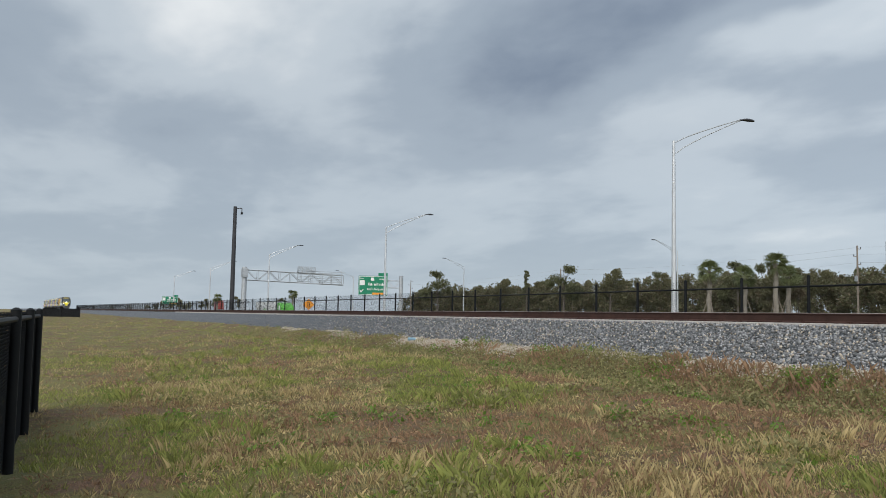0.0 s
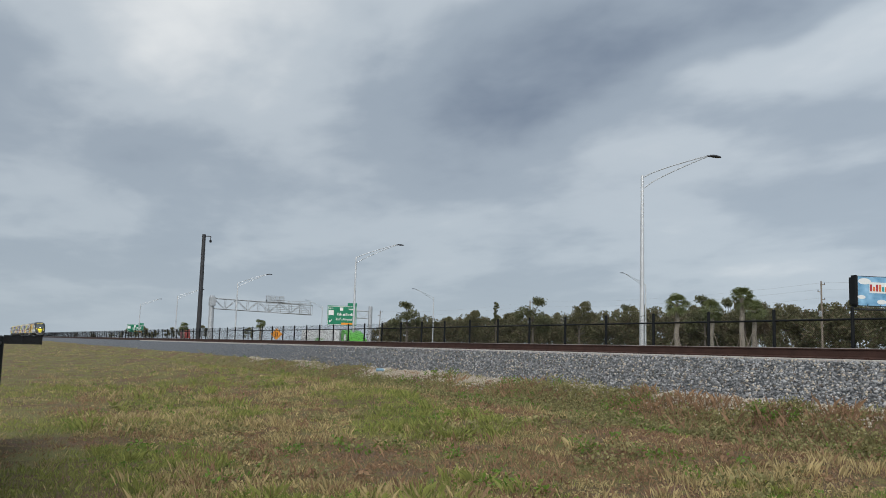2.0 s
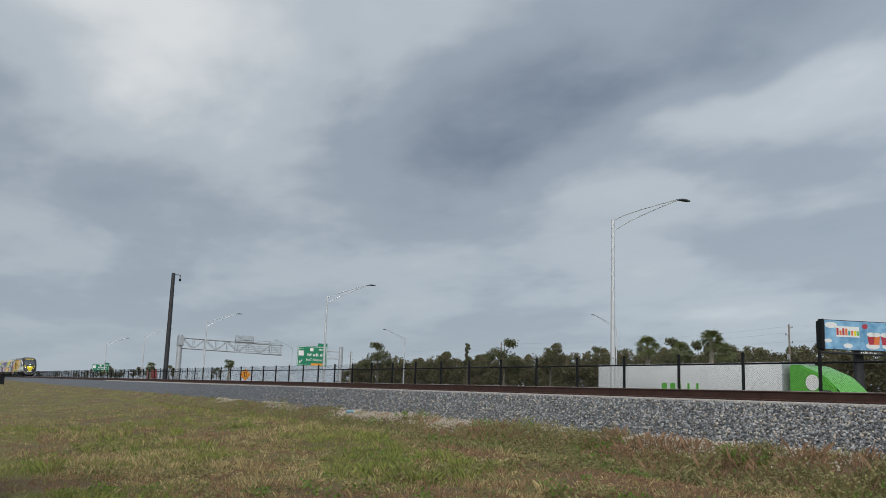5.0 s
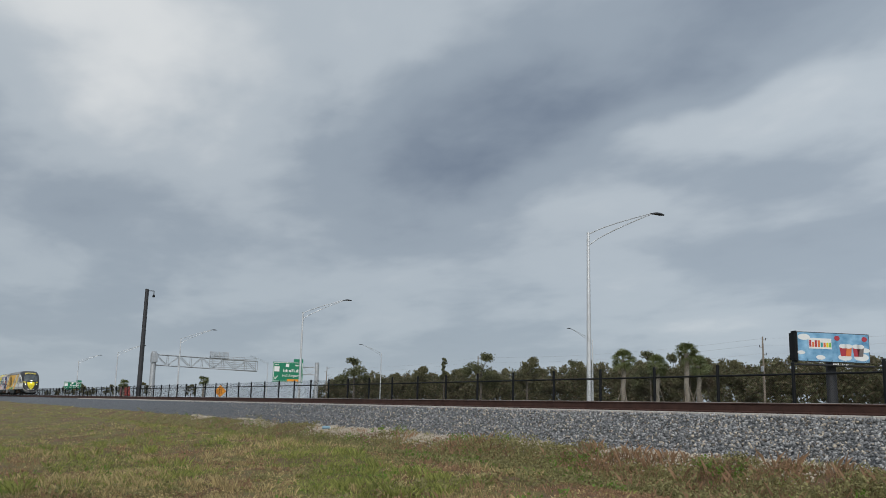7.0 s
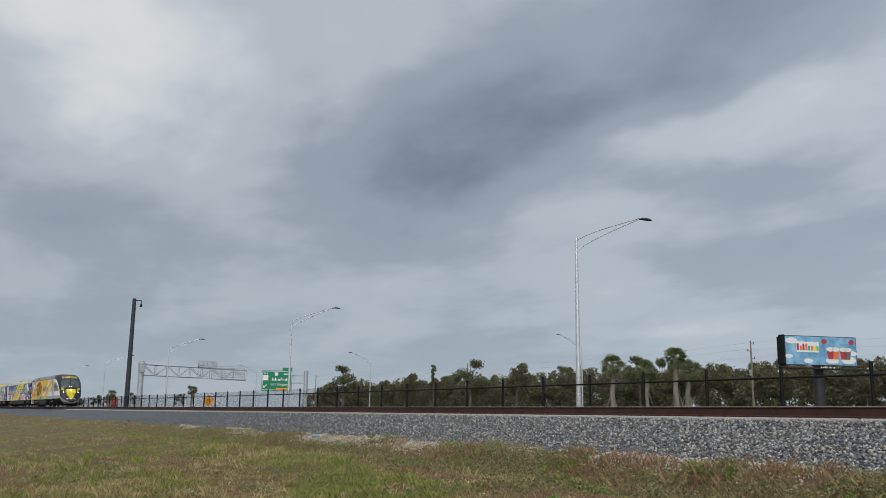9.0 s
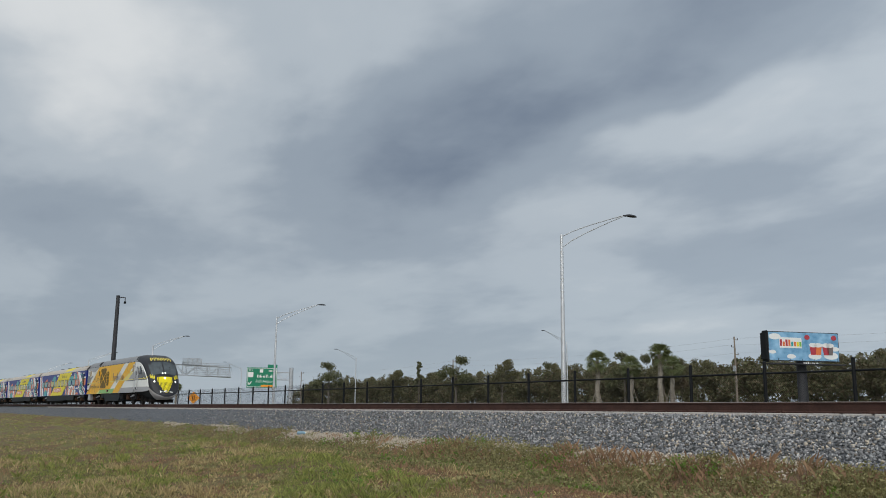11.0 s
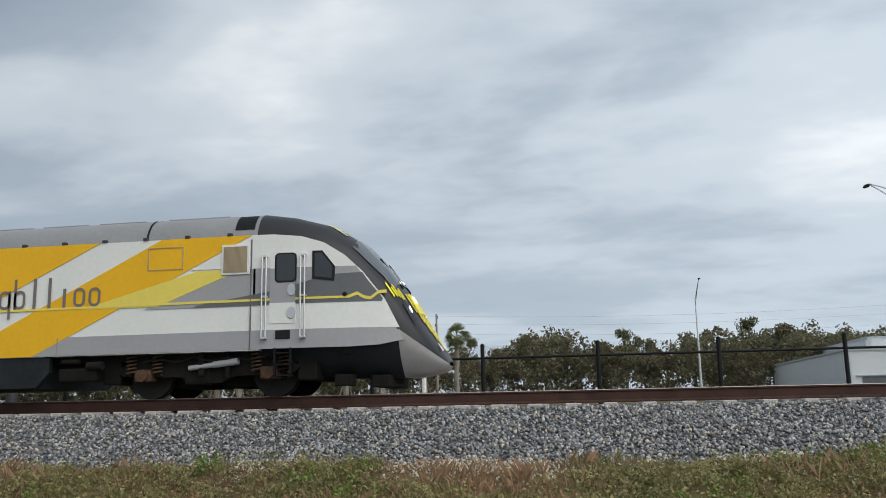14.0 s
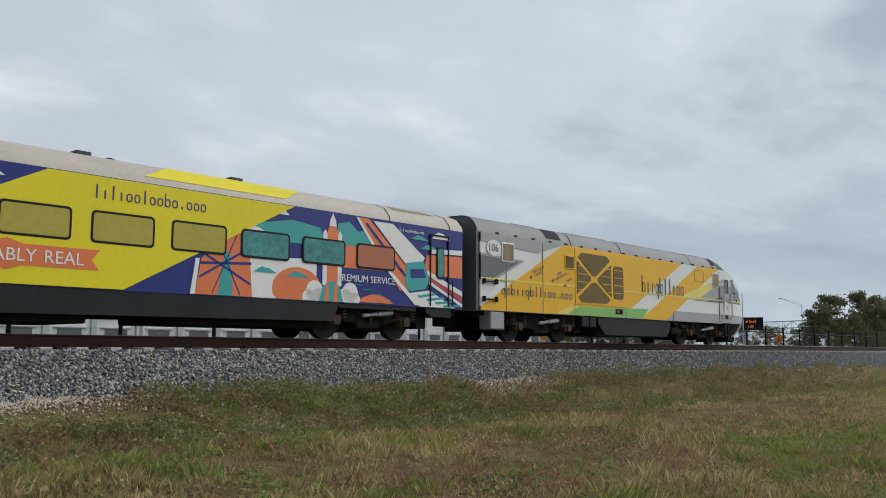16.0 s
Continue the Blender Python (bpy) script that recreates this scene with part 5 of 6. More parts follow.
    for z in (1.28, 1.86):
        bm = bmesh.new()
        box(bm, -20.8, -20.1, -1.60, -1.55, z, z + 0.05)
        for s in (20.15, 20.75):
            box(bm, -s - 0.03, -s + 0.03, -1.6, -1.48, z - 0.05, z + 0.12)
        part("grab_step", bm, BLACKMETAL, eng)
    # front face
    part("windscreen", patch(1.05, 1.92, lambda s: -0.98 * side_w(s) * 0.78, lambda s: 0.98 * side_w(s) * 0.78, 0.018), WINDSCREEN, eng, "dark windscreen", True)
    part("windscreen_post", patch(1.05, 1.92, -0.05, 0.05, 0.026), CHARCOAL, eng)
    for y in (-0.35, 0.45):
        bm = bmesh.new()
        tube(bm, (-0.98, y, hood_z(0.98, y) + 0.03), (-1.5, y + 0.1, hood_z(1.5, y + 0.1) + 0.05), 0.02, seg=6)
        part("wiper", bm, RUBBER, eng)
    for i in range(13):
        y = -0.78 + i * 0.13
        d = 0.06 * abs(i - 6) / 6
        part("roof_bar", patch(2.05 + 0.16 * (i % 2) + d, 2.55, y - 0.035, y + 0.035, 0.02, 3, 1), PALEYELLOW, eng)
    for i in range(12):
        y = -0.55 + i * 0.1
        s1 = 0.90
        s0 = 0.10 + 0.55 * (abs(i - 5.5) / 5.5) ** 1.5
        part("nose_bar", patch(max(0.04, s0), s1, y - 0.035, y + 0.035, 0.02, 6, 1), LEMON, eng)
    part("nose_panel", patch(0.62, 0.90, -0.42, 0.42, 0.028, 4, 4), LEMON, eng)
    for sg in (-1, 1):
        for i in range(5):
            y = sg * (0.78 + i * 0.07)
            part("flash_bar", patch(0.82 + 0.05 * i, 1.02 + 0.05 * i - 0.06 * (i % 2), y - 0.022, y + 0.022, 0.02, 2, 1), LEMON, eng)
        for k, (sa, sb, ya, yb, m) in enumerate(((0.60, 0.86, 0.70, 0.98, CHARCOAL), (0.70, 0.77, 0.80, 0.87, LED))):
            part("headlight" if k else "headlight_bezel", patch(sa, sb, sg * ya, sg * yb, 0.02 + 0.012 * k, 3, 3), m, eng, "lit white headlight" if k else "")
    for y in (-0.16, 0.06):
        part("headlight", patch(1.07, 1.11, y, y + 0.07, 0.035, 2, 2), LED, eng, "lit white headlight")
    part("headlight", patch(0.78, 0.86, -0.07, 0.07, 0.042, 2, 3), LED, eng, "lit white headlight")
    for i, wdt in enumerate((0.09, 0.07, 0.03, 0.09, 0.09, 0.06, 0.03, 0.03, 0.09, 0.09)):
        y = -0.50 + i * 0.10
        part("name_bar", patch(0.13, 0.23 if i in (0, 4, 5) else 0.19, y, y + wdt * 0.8, 0.034, 3, 1), SIGNWHITE, eng)
    # below the floor
    bm = bmesh.new()
    for sg in (-1, 1):
        plate(bm, [(8.6, 0.94), (14.1, 0.94), (14.1, 0.72), (13.6, 0.28), (8.9, 0.28), (8.6, 0.6)], sg * 1.4 - 0.06, 0.12)
    box(bm, -13.9, -8.8, -1.3, 1.3, 0.26, 0.95)
    part("fuel_tank", bm, SKIRT, eng)
    bm = bmesh.new()
    box(bm, -20.7, -1.9, -1.2, 1.2, 0.80, 0.96)
    part("underframe", bm, UNDER, eng)
    bm = bmesh.new()
    box(bm, -8.4, -7.5, -1.42, -0.9, 0.40, 0.68, 0.04)
    tube(bm, (-8.3, -1.44, 0.82), (-7.9, -1.44, 0.82), 0.05)
    tube(bm, (-7.7, -1.44, 0.72), (-7.35, -1.44, 0.72), 0.09)
    part("air_reservoir", bm, UNDER, eng, "", True)
    for s in (14.4, 14.9):
        bm = bmesh.new()
        box(bm, -s - 0.24, -s + 0.2, -1.46, -0.9, 0.55, 0.93, 0.03)
        part("equipment_box", bm, SKIRT, eng)
    bm = bmesh.new()
    box(bm, -20.35, -19.65, -1.48, -1.0, 0.36, 0.93, 0.04)
    part("battery_box", bm, GREYPAINT, eng)
    bm = bmesh.new()
    box(bm, -21.2, -20.7, -0.25, 0.25, 0.45, 0.75, 0.04)
    part("coupler", bm, UNDER, eng)
    bm = bmesh.new()
    box(bm, -1.55, -1.15, -0.9, 0.9, 0.14, 0.40, 0.03)
    box(bm, -2.3, -1.9, -1.1, -0.8, 0.18, 0.42, 0.03)
    part("plough", bm, UNDER, eng)
    bogie(eng, 5.08)
    bogie(eng, 17.2)
    return eng


COACH_LEN = 24.6


def coach():
    """Livery positions are metres behind the coach's leading end."""
    car = tagged(empty("passenger_coach"), "passenger coach wrapped in lemon yellow, blue, teal and orange artwork", "passenger coach", "coaches of the train")
    L = COACH_LEN
    sec = [(-1.5, 3.26), (-1.46, 3.42), (-1.25, 3.66), (-0.9, 3.80), (-0.4, 3.88), (0, 3.90)]
    ring = sec + [(-y, z) for y, z in sec[::-1][1:]]
    bm = loft([[(-s, y, z) for y, z in ring] for s in (0.0, 3, 6, 9, 12, 16, 20, L)])
    part("roof", bm, CREAMROOF, car, "cream rounded roof", True)
    bm = loft([[(-s, y * 1.003, z + 0.012) for y, z in ring[1:5]] for s in (5.9, 7.0, 8.4, 9.7)])
    for v in bm.verts:
        v.co.x -= (3.8 - v.co.z) * 2.2
    part("roof_band", bm, LEMON, car, "lemon yellow roof band", True)
    bm = bmesh.new()
    box(bm, -L + 0.01, -0.01, -1.5, 1.5, 0.92, 3.28)
    part("body", bm, BLUE, car)
    for s in (0.6, 3.1, 21.5):
        bm = loft([[(-s - d, y * 1.003, z + 0.008) for y, z in ring] for d in (-0.02, 0.02)])
        part("roof_joint", bm, RUBBER, car)
    for s0, s1 in ((1.1, 2.7), (20.0, 21.2)):
        bm = loft([[(-s, y * 1.004, z + 0.012) for y, z in ring[2:4]] for s in (s0, s1)])
        part("roof_vent", bm, TANGRILLE, car, "brown roof grille")
    for s in (7.75, 11.6, 15.5):
        bm = bmesh.new()
        box(bm, -s - 0.17, -s + 0.17, -0.9, -0.5, 3.74, 3.885, 0.02)
        part("roof_box", bm, DARKSTEEL, car)

    def art(name, pts, m, off, label=""):
        part(name, plate(bmesh.new(), pts, -1.5 - off, off + 0.03), m, car, label)

    z0, z1 = 0.94, 3.26
    art("lemon_panel", [(6.45, z1), (12.6, z1), (17.2, z0), (10.9, z0)], LEMON, 0.0275, "lemon yellow panel")
    # leading end picture
    art("teal_hill", [(5.4, 2.35), (7.4, 2.35), (8.9, 2.55), (8.6, 2.85), (8.0, 3.0), (7.3, 2.78), (6.5, 2.92), (5.6, 2.82)], TEAL, 0.012)
    art("teal_hill", [(3.2, 2.3), (5.0, 2.3), (5.0, 3.0), (4.6, 3.08), (4.3, 2.85), (3.7, 2.95), (3.3, 2.7)], TEAL, 0.012)
    art("white_field", [(5.7, z0), (7.75, z0), (7.75, 1.9), (5.7, 2.0)], SIGNWHITE, 0.012)
    art("orange_field", [(3.3, 1.85), (4.8, 1.85), (4.8, 2.45), (3.3, 2.45)], ORANGE, 0.013)
    art("orange_sun", [(a, max(z0, b)) for a, b in disc(6.3, 1.2, 0.78, 20, 0.55)], ORANGE, 0.016)
    art("orange_arch", [(7.65, z0), (9.2, z0), (9.05, 1.75), (8.7, 2.2), (8.3, 2.48), (7.8, 2.5)], ORANGE, 0.015)
    art("teal_ladder", [(8.2, z0), (8.6, z0), (8.45, 1.95), (8.3, 1.95)], TEAL, 0.018)
    for a in (((7.7, 2.1), (9.1, 1.3)), ((9.1, 1.9), (7.7, 1.2)), ((8.75, 0.95), (8.1, 2.4)), ((8.0, 0.95), (8.7, 2.3)), ((7.7, 1.7), (9.1, 1.62))):
        (a0, za), (b0, zb_) = a
        art("blue_brace", [(a0, za), (b0, zb_), (b0, zb_ + 0.06), (a0, za + 0.06)], BLUE, 0.021)
    art("white_edge", [(9.2, z0), (9.32, z0), (9.2, 1.75), (9.1, 1.75)], SIGNWHITE, 0.020)
    # rocket
    art("rocket_booster", [(4.86, 1.35), (5.0, 1.35), (5.0, 2.7), (4.93, 2.8), (4.86, 2.7)], SIGNWHITE, 0.016)
    art("rocket_booster", [(5.36, 1.35), (5.5, 1.35), (5.5, 2.7), (5.43, 2.8), (5.36, 2.7)], SIGNWHITE, 0.016)
    art("rocket_body", [(5.0, 1.2), (5.36, 1.2), (5.36, 2.75), (5.28, 2.95), (5.08, 2.95), (5.0, 2.75)], ORANGE, 0.018)
    art("rocket_nose", [(5.06, 2.9), (5.30, 2.9), (5.28, 3.05), (5.18, 3.24), (5.08, 3.05)], SIGNWHITE, 0.020)
    for cx, cz, r in ((4.55, 1.2, 0.27), (4.75, 1.05, 0.25), (5.75, 1.18, 0.28), (5.6, 1.03, 0.25), (4.4, 1.02, 0.2), (5.95, 1.02, 0.2)):
        art("smoke_puff", [(a, max(z0, b)) for a, b in disc(cx, cz, r, 14)], SIGNWHITE, 0.019)
    art("teal_blast", [(4.8, z0), (5.6, z0), (5.5, 1.3), (5.3, 1.45), (5.05, 1.45), (4.9, 1.3)], TEAL, 0.023)
    for s in (5.0, 5.3):
        art("flame", [(s, 1.4), (s + 0.09, 1.4), (s + 0.14, z0), (s - 0.02, z0)], ORANGE, 0.026)
    # clouds and waves
    for cx, cz in ((7.0, 3.02), (7.6, 2.45), (1.0, 2.95)):
        art("printed_cloud", [(cx - 0.4, cz), (cx + 0.4, cz), (cx + 0.3, cz + 0.1), (cx + 0.1, cz + 0.2), (cx - 0.1, cz + 0.17), (cx - 0.3, cz + 0.08)], SIGNWHITE, 0.022)
    for cx, cz in ((7.3, 1.55), (6.3, 1.5), (1.9, 2.85), (1.5, 2.6)):
        art("printed_cloud", [(cx - 0.35, cz), (cx + 0.35, cz), (cx + 0.1, cz + 0.14), (cx - 0.15, cz + 0.1)], TEAL, 0.022)
    for i in range(9):
        s, z = 3.0 + (i * 0.37) % 1.5, 1.05 + 0.12 * (i % 4)
        art("printed_wave", [(s, z), (s + 0.34, z), (s + 0.25, z + 0.035), (s + 0.1, z + 0.035)], TEAL, 0.016)
    art("orange_cloud", [(2.95, 0.97), (4.3, 0.97), (4.1, 1.1), (3.75, 1.2), (3.3, 1.15)], ORANGE, 0.017)
    # the printed train
    art("printed_train_side", [(4.3, 3.24), (3.9, 3.24), (2.4, 2.0), (2.3, 1.4), (2.7, 1.35), (3.4, 2.2)], ORANGE, 0.020)
    art("printed_train_roof", [(3.75, 3.2), (3.0, 3.2), (1.7, 2.35), (1.85, 2.1), (2.35, 2.0)], SIGNWHITE, 0.023)
    art("printed_train_front", [(2.45, 2.15), (1.75, 2.25), (1.5, 1.75), (1.65, 1.45), (2.35, 1.35), (2.5, 1.6)], TEAL, 0.026)
    art("printed_train_window", [(2.3, 1.98), (1.75, 2.02), (1.65, 1.78), (2.28, 1.72)], BLUE, 0.029)
    for k in range(5):
        art("printed_rib", [(4.05 - 0.32 * k, 3.1 - 0.28 * k), (3.95 - 0.32 * k, 3.12 - 0.28 * k), (3.55 - 0.32 * k, 2.75 - 0.28 * k), (3.65 - 0.32 * k, 2.72 - 0.28 * k)], BLUE, 0.024)
    art("white_edge", [(4.38, 3.24), (4.28, 3.24), (3.2, 2.0), (1.9, 0.97), (2.1, 0.97), (3.3, 1.95)], SIGNWHITE, 0.021)
    art("white_trackbed", [(2.35, 1.3), (1.5, 1.42), (0.35, z0), (1.9, z0)], SIGNWHITE, 0.021)
    for k in range(4):
        s = 2.0 - 0.36 * k
        art("teal_sleeper", [(s, 1.25 - 0.08 * k), (s - 0.75, 1.36 - 0.1 * k), (s - 0.8, 1.30 - 0.1 * k), (s - 0.08, 1.18 - 0.08 * k)], TEAL, 0.024)
    art("orange_field", [(0.05, 1.85), (1.75, 1.85), (1.6, 2.45), (0.05, 2.5)], ORANGE, 0.017)
    art("white_stripe", [(1.6, 1.85), (0.05, 1.3), (0.05, 1.45), (1.6, 2.0)], SIGNWHITE, 0.024)
    art("red_stripe", [(1.55, 1.72), (0.05, 1.12), (0.05, 1.27), (1.55, 1.85)], RED, 0.024)
    art("white_stripe", [(1.5, 1.6), (0.05, 0.98), (0.05, 1.08), (1.5, 1.7)], SIGNWHITE, 0.024)
    art("white_stripe", [(0.05, 2.55), (1.4, 2.5), (1.4, 2.62), (0.05, 2.7)], SIGNWHITE, 0.024)
    # trailing end picture
    art("orange_arch", [(17.0, z0), (18.3, z0), (18.2, 2.3), (17.7, 2.75), (16.9, 2.4)], ORANGE, 0.014)
    art("white_field", [(18.4, z0), (19.2, z0), (19.0, 2.2), (18.5, 2.5)], SIGNWHITE, 0.014)
    art("teal_hill", [(15.2, 2.2), (16.9, 1.6), (17.0, 2.6), (16.0, 3.1), (14.8, 3.0)], TEAL, 0.012)
    art("orange_field", [(19.3, 1.5), (21.5, 1.4), (21.3, 2.5), (20.0, 2.9), (19.4, 2.3)], ORANGE, 0.014)
    art("printed_train_side", [(21.6, z0), (23.4, z0), (24.5, 3.2), (23.3, 3.2)], SIGNWHITE, 0.015)
    art("red_stripe", [(22.2, z0), (22.6, z0), (23.9, 3.2), (23.6, 3.2)], RED, 0.018)
    art("teal_hill", [(19.5, z0), (21.4, z0), (21.0, 1.5), (20.3, 1.7), (19.7, 1.4)], TEAL, 0.016)
    art("printed_cloud", [(13.4, 3.0), (14.3, 3.0), (14.1, 3.15), (13.7, 3.2)], SIGNWHITE, 0.016)
    # windows
    for k in range(11):
        s = 2.95 + 1.83 * k
        tint = TINTORANGE if k in (0, 8) else TINTTEAL if k in (1, 2, 9, 10) else TINTLEMON
        part("window_frame", plate(bmesh.new(), rounded(s - 0.03, s + 1.40, 1.87, 2.55, 0.10), -1.532, 0.03), RUBBER, car)
        part("window", plate(bmesh.new(), rounded(s + 0.02, s + 1.35, 1.92, 2.50, 0.07), -1.538, 0.03), tint, car, "tinted window under printed film")
    # ribbon and lettering
    art("ribbon", [(11.45, 1.30), (15.6, 1.30), (15.4, 1.51), (15.6, 1.72), (11.45, 1.72), (11.62, 1.51)], ORANGE, 0.034, "orange slogan ribbon")
    art("ribbon_knot", [(13.0, 1.30), (13.3, 1.20), (13.6, 1.30), (13.6, 1.72), (13.3, 1.82), (13.0, 1.72)], ORANGE, 0.036)
    lettering("slogan", "UNBELIEVABLY", 0.36, SIGNWHITE, car, pose(-15.15, -1.542, 1.38, 90))
    lettering("slogan", "REAL", 0.36, SIGNWHITE, car, pose(-12.60, -1.542, 1.38, 90))
    lettering("class_name", "PREMIUM SERVICE", 0.262, SIGNWHITE, car, pose(-5.0, -1.535, 1.50, 90))
    word_bars(car, PURPLE, 11.65, 8.95, 2.80, 3.10, -1.535, "lilixxlxxhx.xxx")
    word_bars(car, SIGNWHITE, 2.75, 1.72, 3.02, 3.13, -1.530, "lilixxlxxhx.xxx")
    # door
    bm = bmesh.new()
    for a, c, za, zb_ in ((0.66, 0.70, 0.98, 3.05), (1.44, 1.48, 0.98, 3.05), (0.66, 1.48, 3.03, 3.07)):
        box(bm, -c, -a, -1.545, -1.5, za, zb_)
    part("door_seam", bm, RUBBER, car)
    part("door_gasket", plate(bmesh.new(), rounded(0.88, 1.20, 1.78, 2.72, 0.10), -1.548, 0.03), RUBBER, car)
    part("door_window", plate(bmesh.new(), rounded(0.92, 1.16, 1.83, 2.67, 0.07), -1.554, 0.03), TINTTEAL, car)
    bm = bmesh.new()
    tube(bm, (-0.55, -1.58, 1.0), (-0.55, -1.58, 1.75), 0.02, seg=6)
    part("handrail", bm, BLACKMETAL, car)
    # skirts and under-floor
    a, c = 4.9, L - 5.2
    for sg in (-1, 1):
        part("skirt", plate(bmesh.new(), [(a, 0.93), (c, 0.93), (c, 0.38), (c - 0.4, 0.34), (a + 0.2, 0.44)], sg * 1.47 - 0.02, 0.04), SKIRT, car, "dark slate skirt")
        part("skirt", plate(bmesh.new(), [(0.5, 0.93), (1.6, 0.93), (1.6, 0.78), (1.3, 0.66), (0.5, 0.66)], sg * 1.45 - 0.02, 0.04), SKIRT, car)
        part("skirt", plate(bmesh.new(), [(2.0, 0.93), (4.9, 0.93), (4.9, 0.80), (2.0, 0.80)], sg * 1.45 - 0.02, 0.04), SKIRT, car)
    bm = bmesh.new()
    box(bm, -L + 0.1, -0.1, -1.25, 1.25, 0.74, 0.93)
    box(bm, -9.6, -5.2, -1.2, 1.2, 0.26, 0.8, 0.06)
    box(bm, -L + 6.0, -11.5, -1.2, 1.2, 0.22, 0.8, 0.06)
    part("underframe", bm, UNDER, car)
    bm = bmesh.new()
    box(bm, 0.0, 0.5, -0.9, 0.9, 0.9, 3.2, 0.03)
    part("gangway", bm, RUBBER, car, "black rubber gangway")
    bogie(car, 3.55, 2.6)
    bogie(car, L - 3.55, 2.6)
    return car


engine = locomotive()
# the shell above the sill is squat: everything over 0.94 m comes down by a twentieth
for ob in engine.children_recursive:
    if ob.location.z > 0.94:
        ob.location.z = 0.94 + 0.955 * (ob.location.z - 0.94)
    elif ob.matrix_basis == Matrix():
        for v in ob.data.vertices:
            if v.co.z > 0.94:
                v.co.z = 0.94 + 0.955 * (v.co.z - 0.94)
first_coach = coach()
coaches = [first_coach]
for _ in range(3):
    c = copy_thing(first_coach, pose(0, 0, 0))
    coaches.append(c)


# ---- road traffic ----


def lorry():
    ob = tagged(empty("lorry"), "articulated lorry with a green cab and plain white box trailer", "lorry")
    bm = bmesh.new()
    box(bm, -21.0, -5.2, -1.28, 1.28, 1.15, 4.1, 0.04)
    part("trailer_box", bm, TRUCKWHITE, ob, "white box trailer", True)
    bm = bmesh.new()
    bars(bm, -15.5, -11.0, 1.9, 2.9, -1.29, 6, random.Random(6), tall=0.5)
    part("name_bar", bm, TRUCKGREEN, ob)
    for x in (-21, -5.25):
        bm = bmesh.new()
        box(bm, x, x + 0.06, -1.31, 1.31, 1.1, 4.13)
        part("trailer_rim", bm, GALV, ob)
    bm = bmesh.new()
    box(bm, -20.6, -6, -0.5, 0.5, 0.85, 1.15)
    box(bm, -6.5, -0.6, -0.45, 0.45, 0.7, 1.0)
    part("chassis", bm, DARKSTEEL, ob)
    bm = bmesh.new()
    plate(bm, [(0.0, 0.6), (0.0, 1.5), (0.15, 1.75), (1.4, 1.95), (2.0, 2.75), (2.7, 3.35), (4.2, 3.95), (4.9, 3.95), (4.9, 0.6)], -1.2, 2.4)
    bmesh.ops.bevel(bm, geom=bm.edges[:], offset=0.08, segments=2, affect="EDGES")
    part("cab", bm, TRUCKGREEN, ob, "green sleeper cab", True)
    part("windscreen", plate(bmesh.new(), [(1.55, 2.0), (2.02, 2.7), (2.1, 2.66), (1.65, 1.98)], -1.05, 2.1), GLASS, ob)
    part("side_window", plate(bmesh.new(), [(1.8, 1.95), (2.3, 2.6), (3.0, 2.6), (3.0, 1.95)], -1.215, 0.03), GLASS, ob)
    part("badge", plate(bmesh.new(), disc(3.4, 3.0, 0.42, 18), -1.215, 0.03), SIGNWHITE, ob)
    for x in (-1.2, -3.9, -5.1, -18.0, -19.2):
        for y in (-1.0, 1.0):
            bm = bmesh.new()
            tube(bm, (x, y - 0.22, 0.5), (x, y + 0.22, 0.5), 0.5, seg=20)
            part("wheel", bm, TYRE, ob, "", True)
    return ob


truck = lorry()


def van(name, label, m, length, height):
    ob = tagged(empty(name), label, "van")
    bm = bmesh.new()
    plate(bm, [(0, 0.4), (0, 1.0), (0.9, 1.25), (1.7, height - 0.1), (2.1, height), (length, height), (length, 0.4)], -0.95, 1.9)
    bmesh.ops.bevel(bm, geom=bm.edges[:], offset=0.06, segments=2, affect="EDGES")
    part("body", bm, m, ob, "", True)
    part("side_window", plate(bmesh.new(), [(1.35, 1.35), (1.85, height - 0.25), (2.7, height - 0.25), (2.7, 1.35)], -0.96, 0.03), GLASS, ob)
    for x in (0.9, length - 1.0):
        for y in (-0.8, 0.8):
            bm = bmesh.new()
            tube(bm, (-x, y - 0.12, 0.36), (-x, y + 0.12, 0.36), 0.36, seg=16)
            part("wheel", bm, TYRE, ob, "", True)
    return ob


red_van = van("delivery_van", "dark red box van parked beside the highway", mat("van_red_paint", (0.30, 0.04, 0.03), 0.4, coat=0.3), 8.0, 3.4)
red_van.matrix_basis = pose(-291, 36.5, ground_z(-291, 36.5))


# ---- warehouses beyond the fence ----


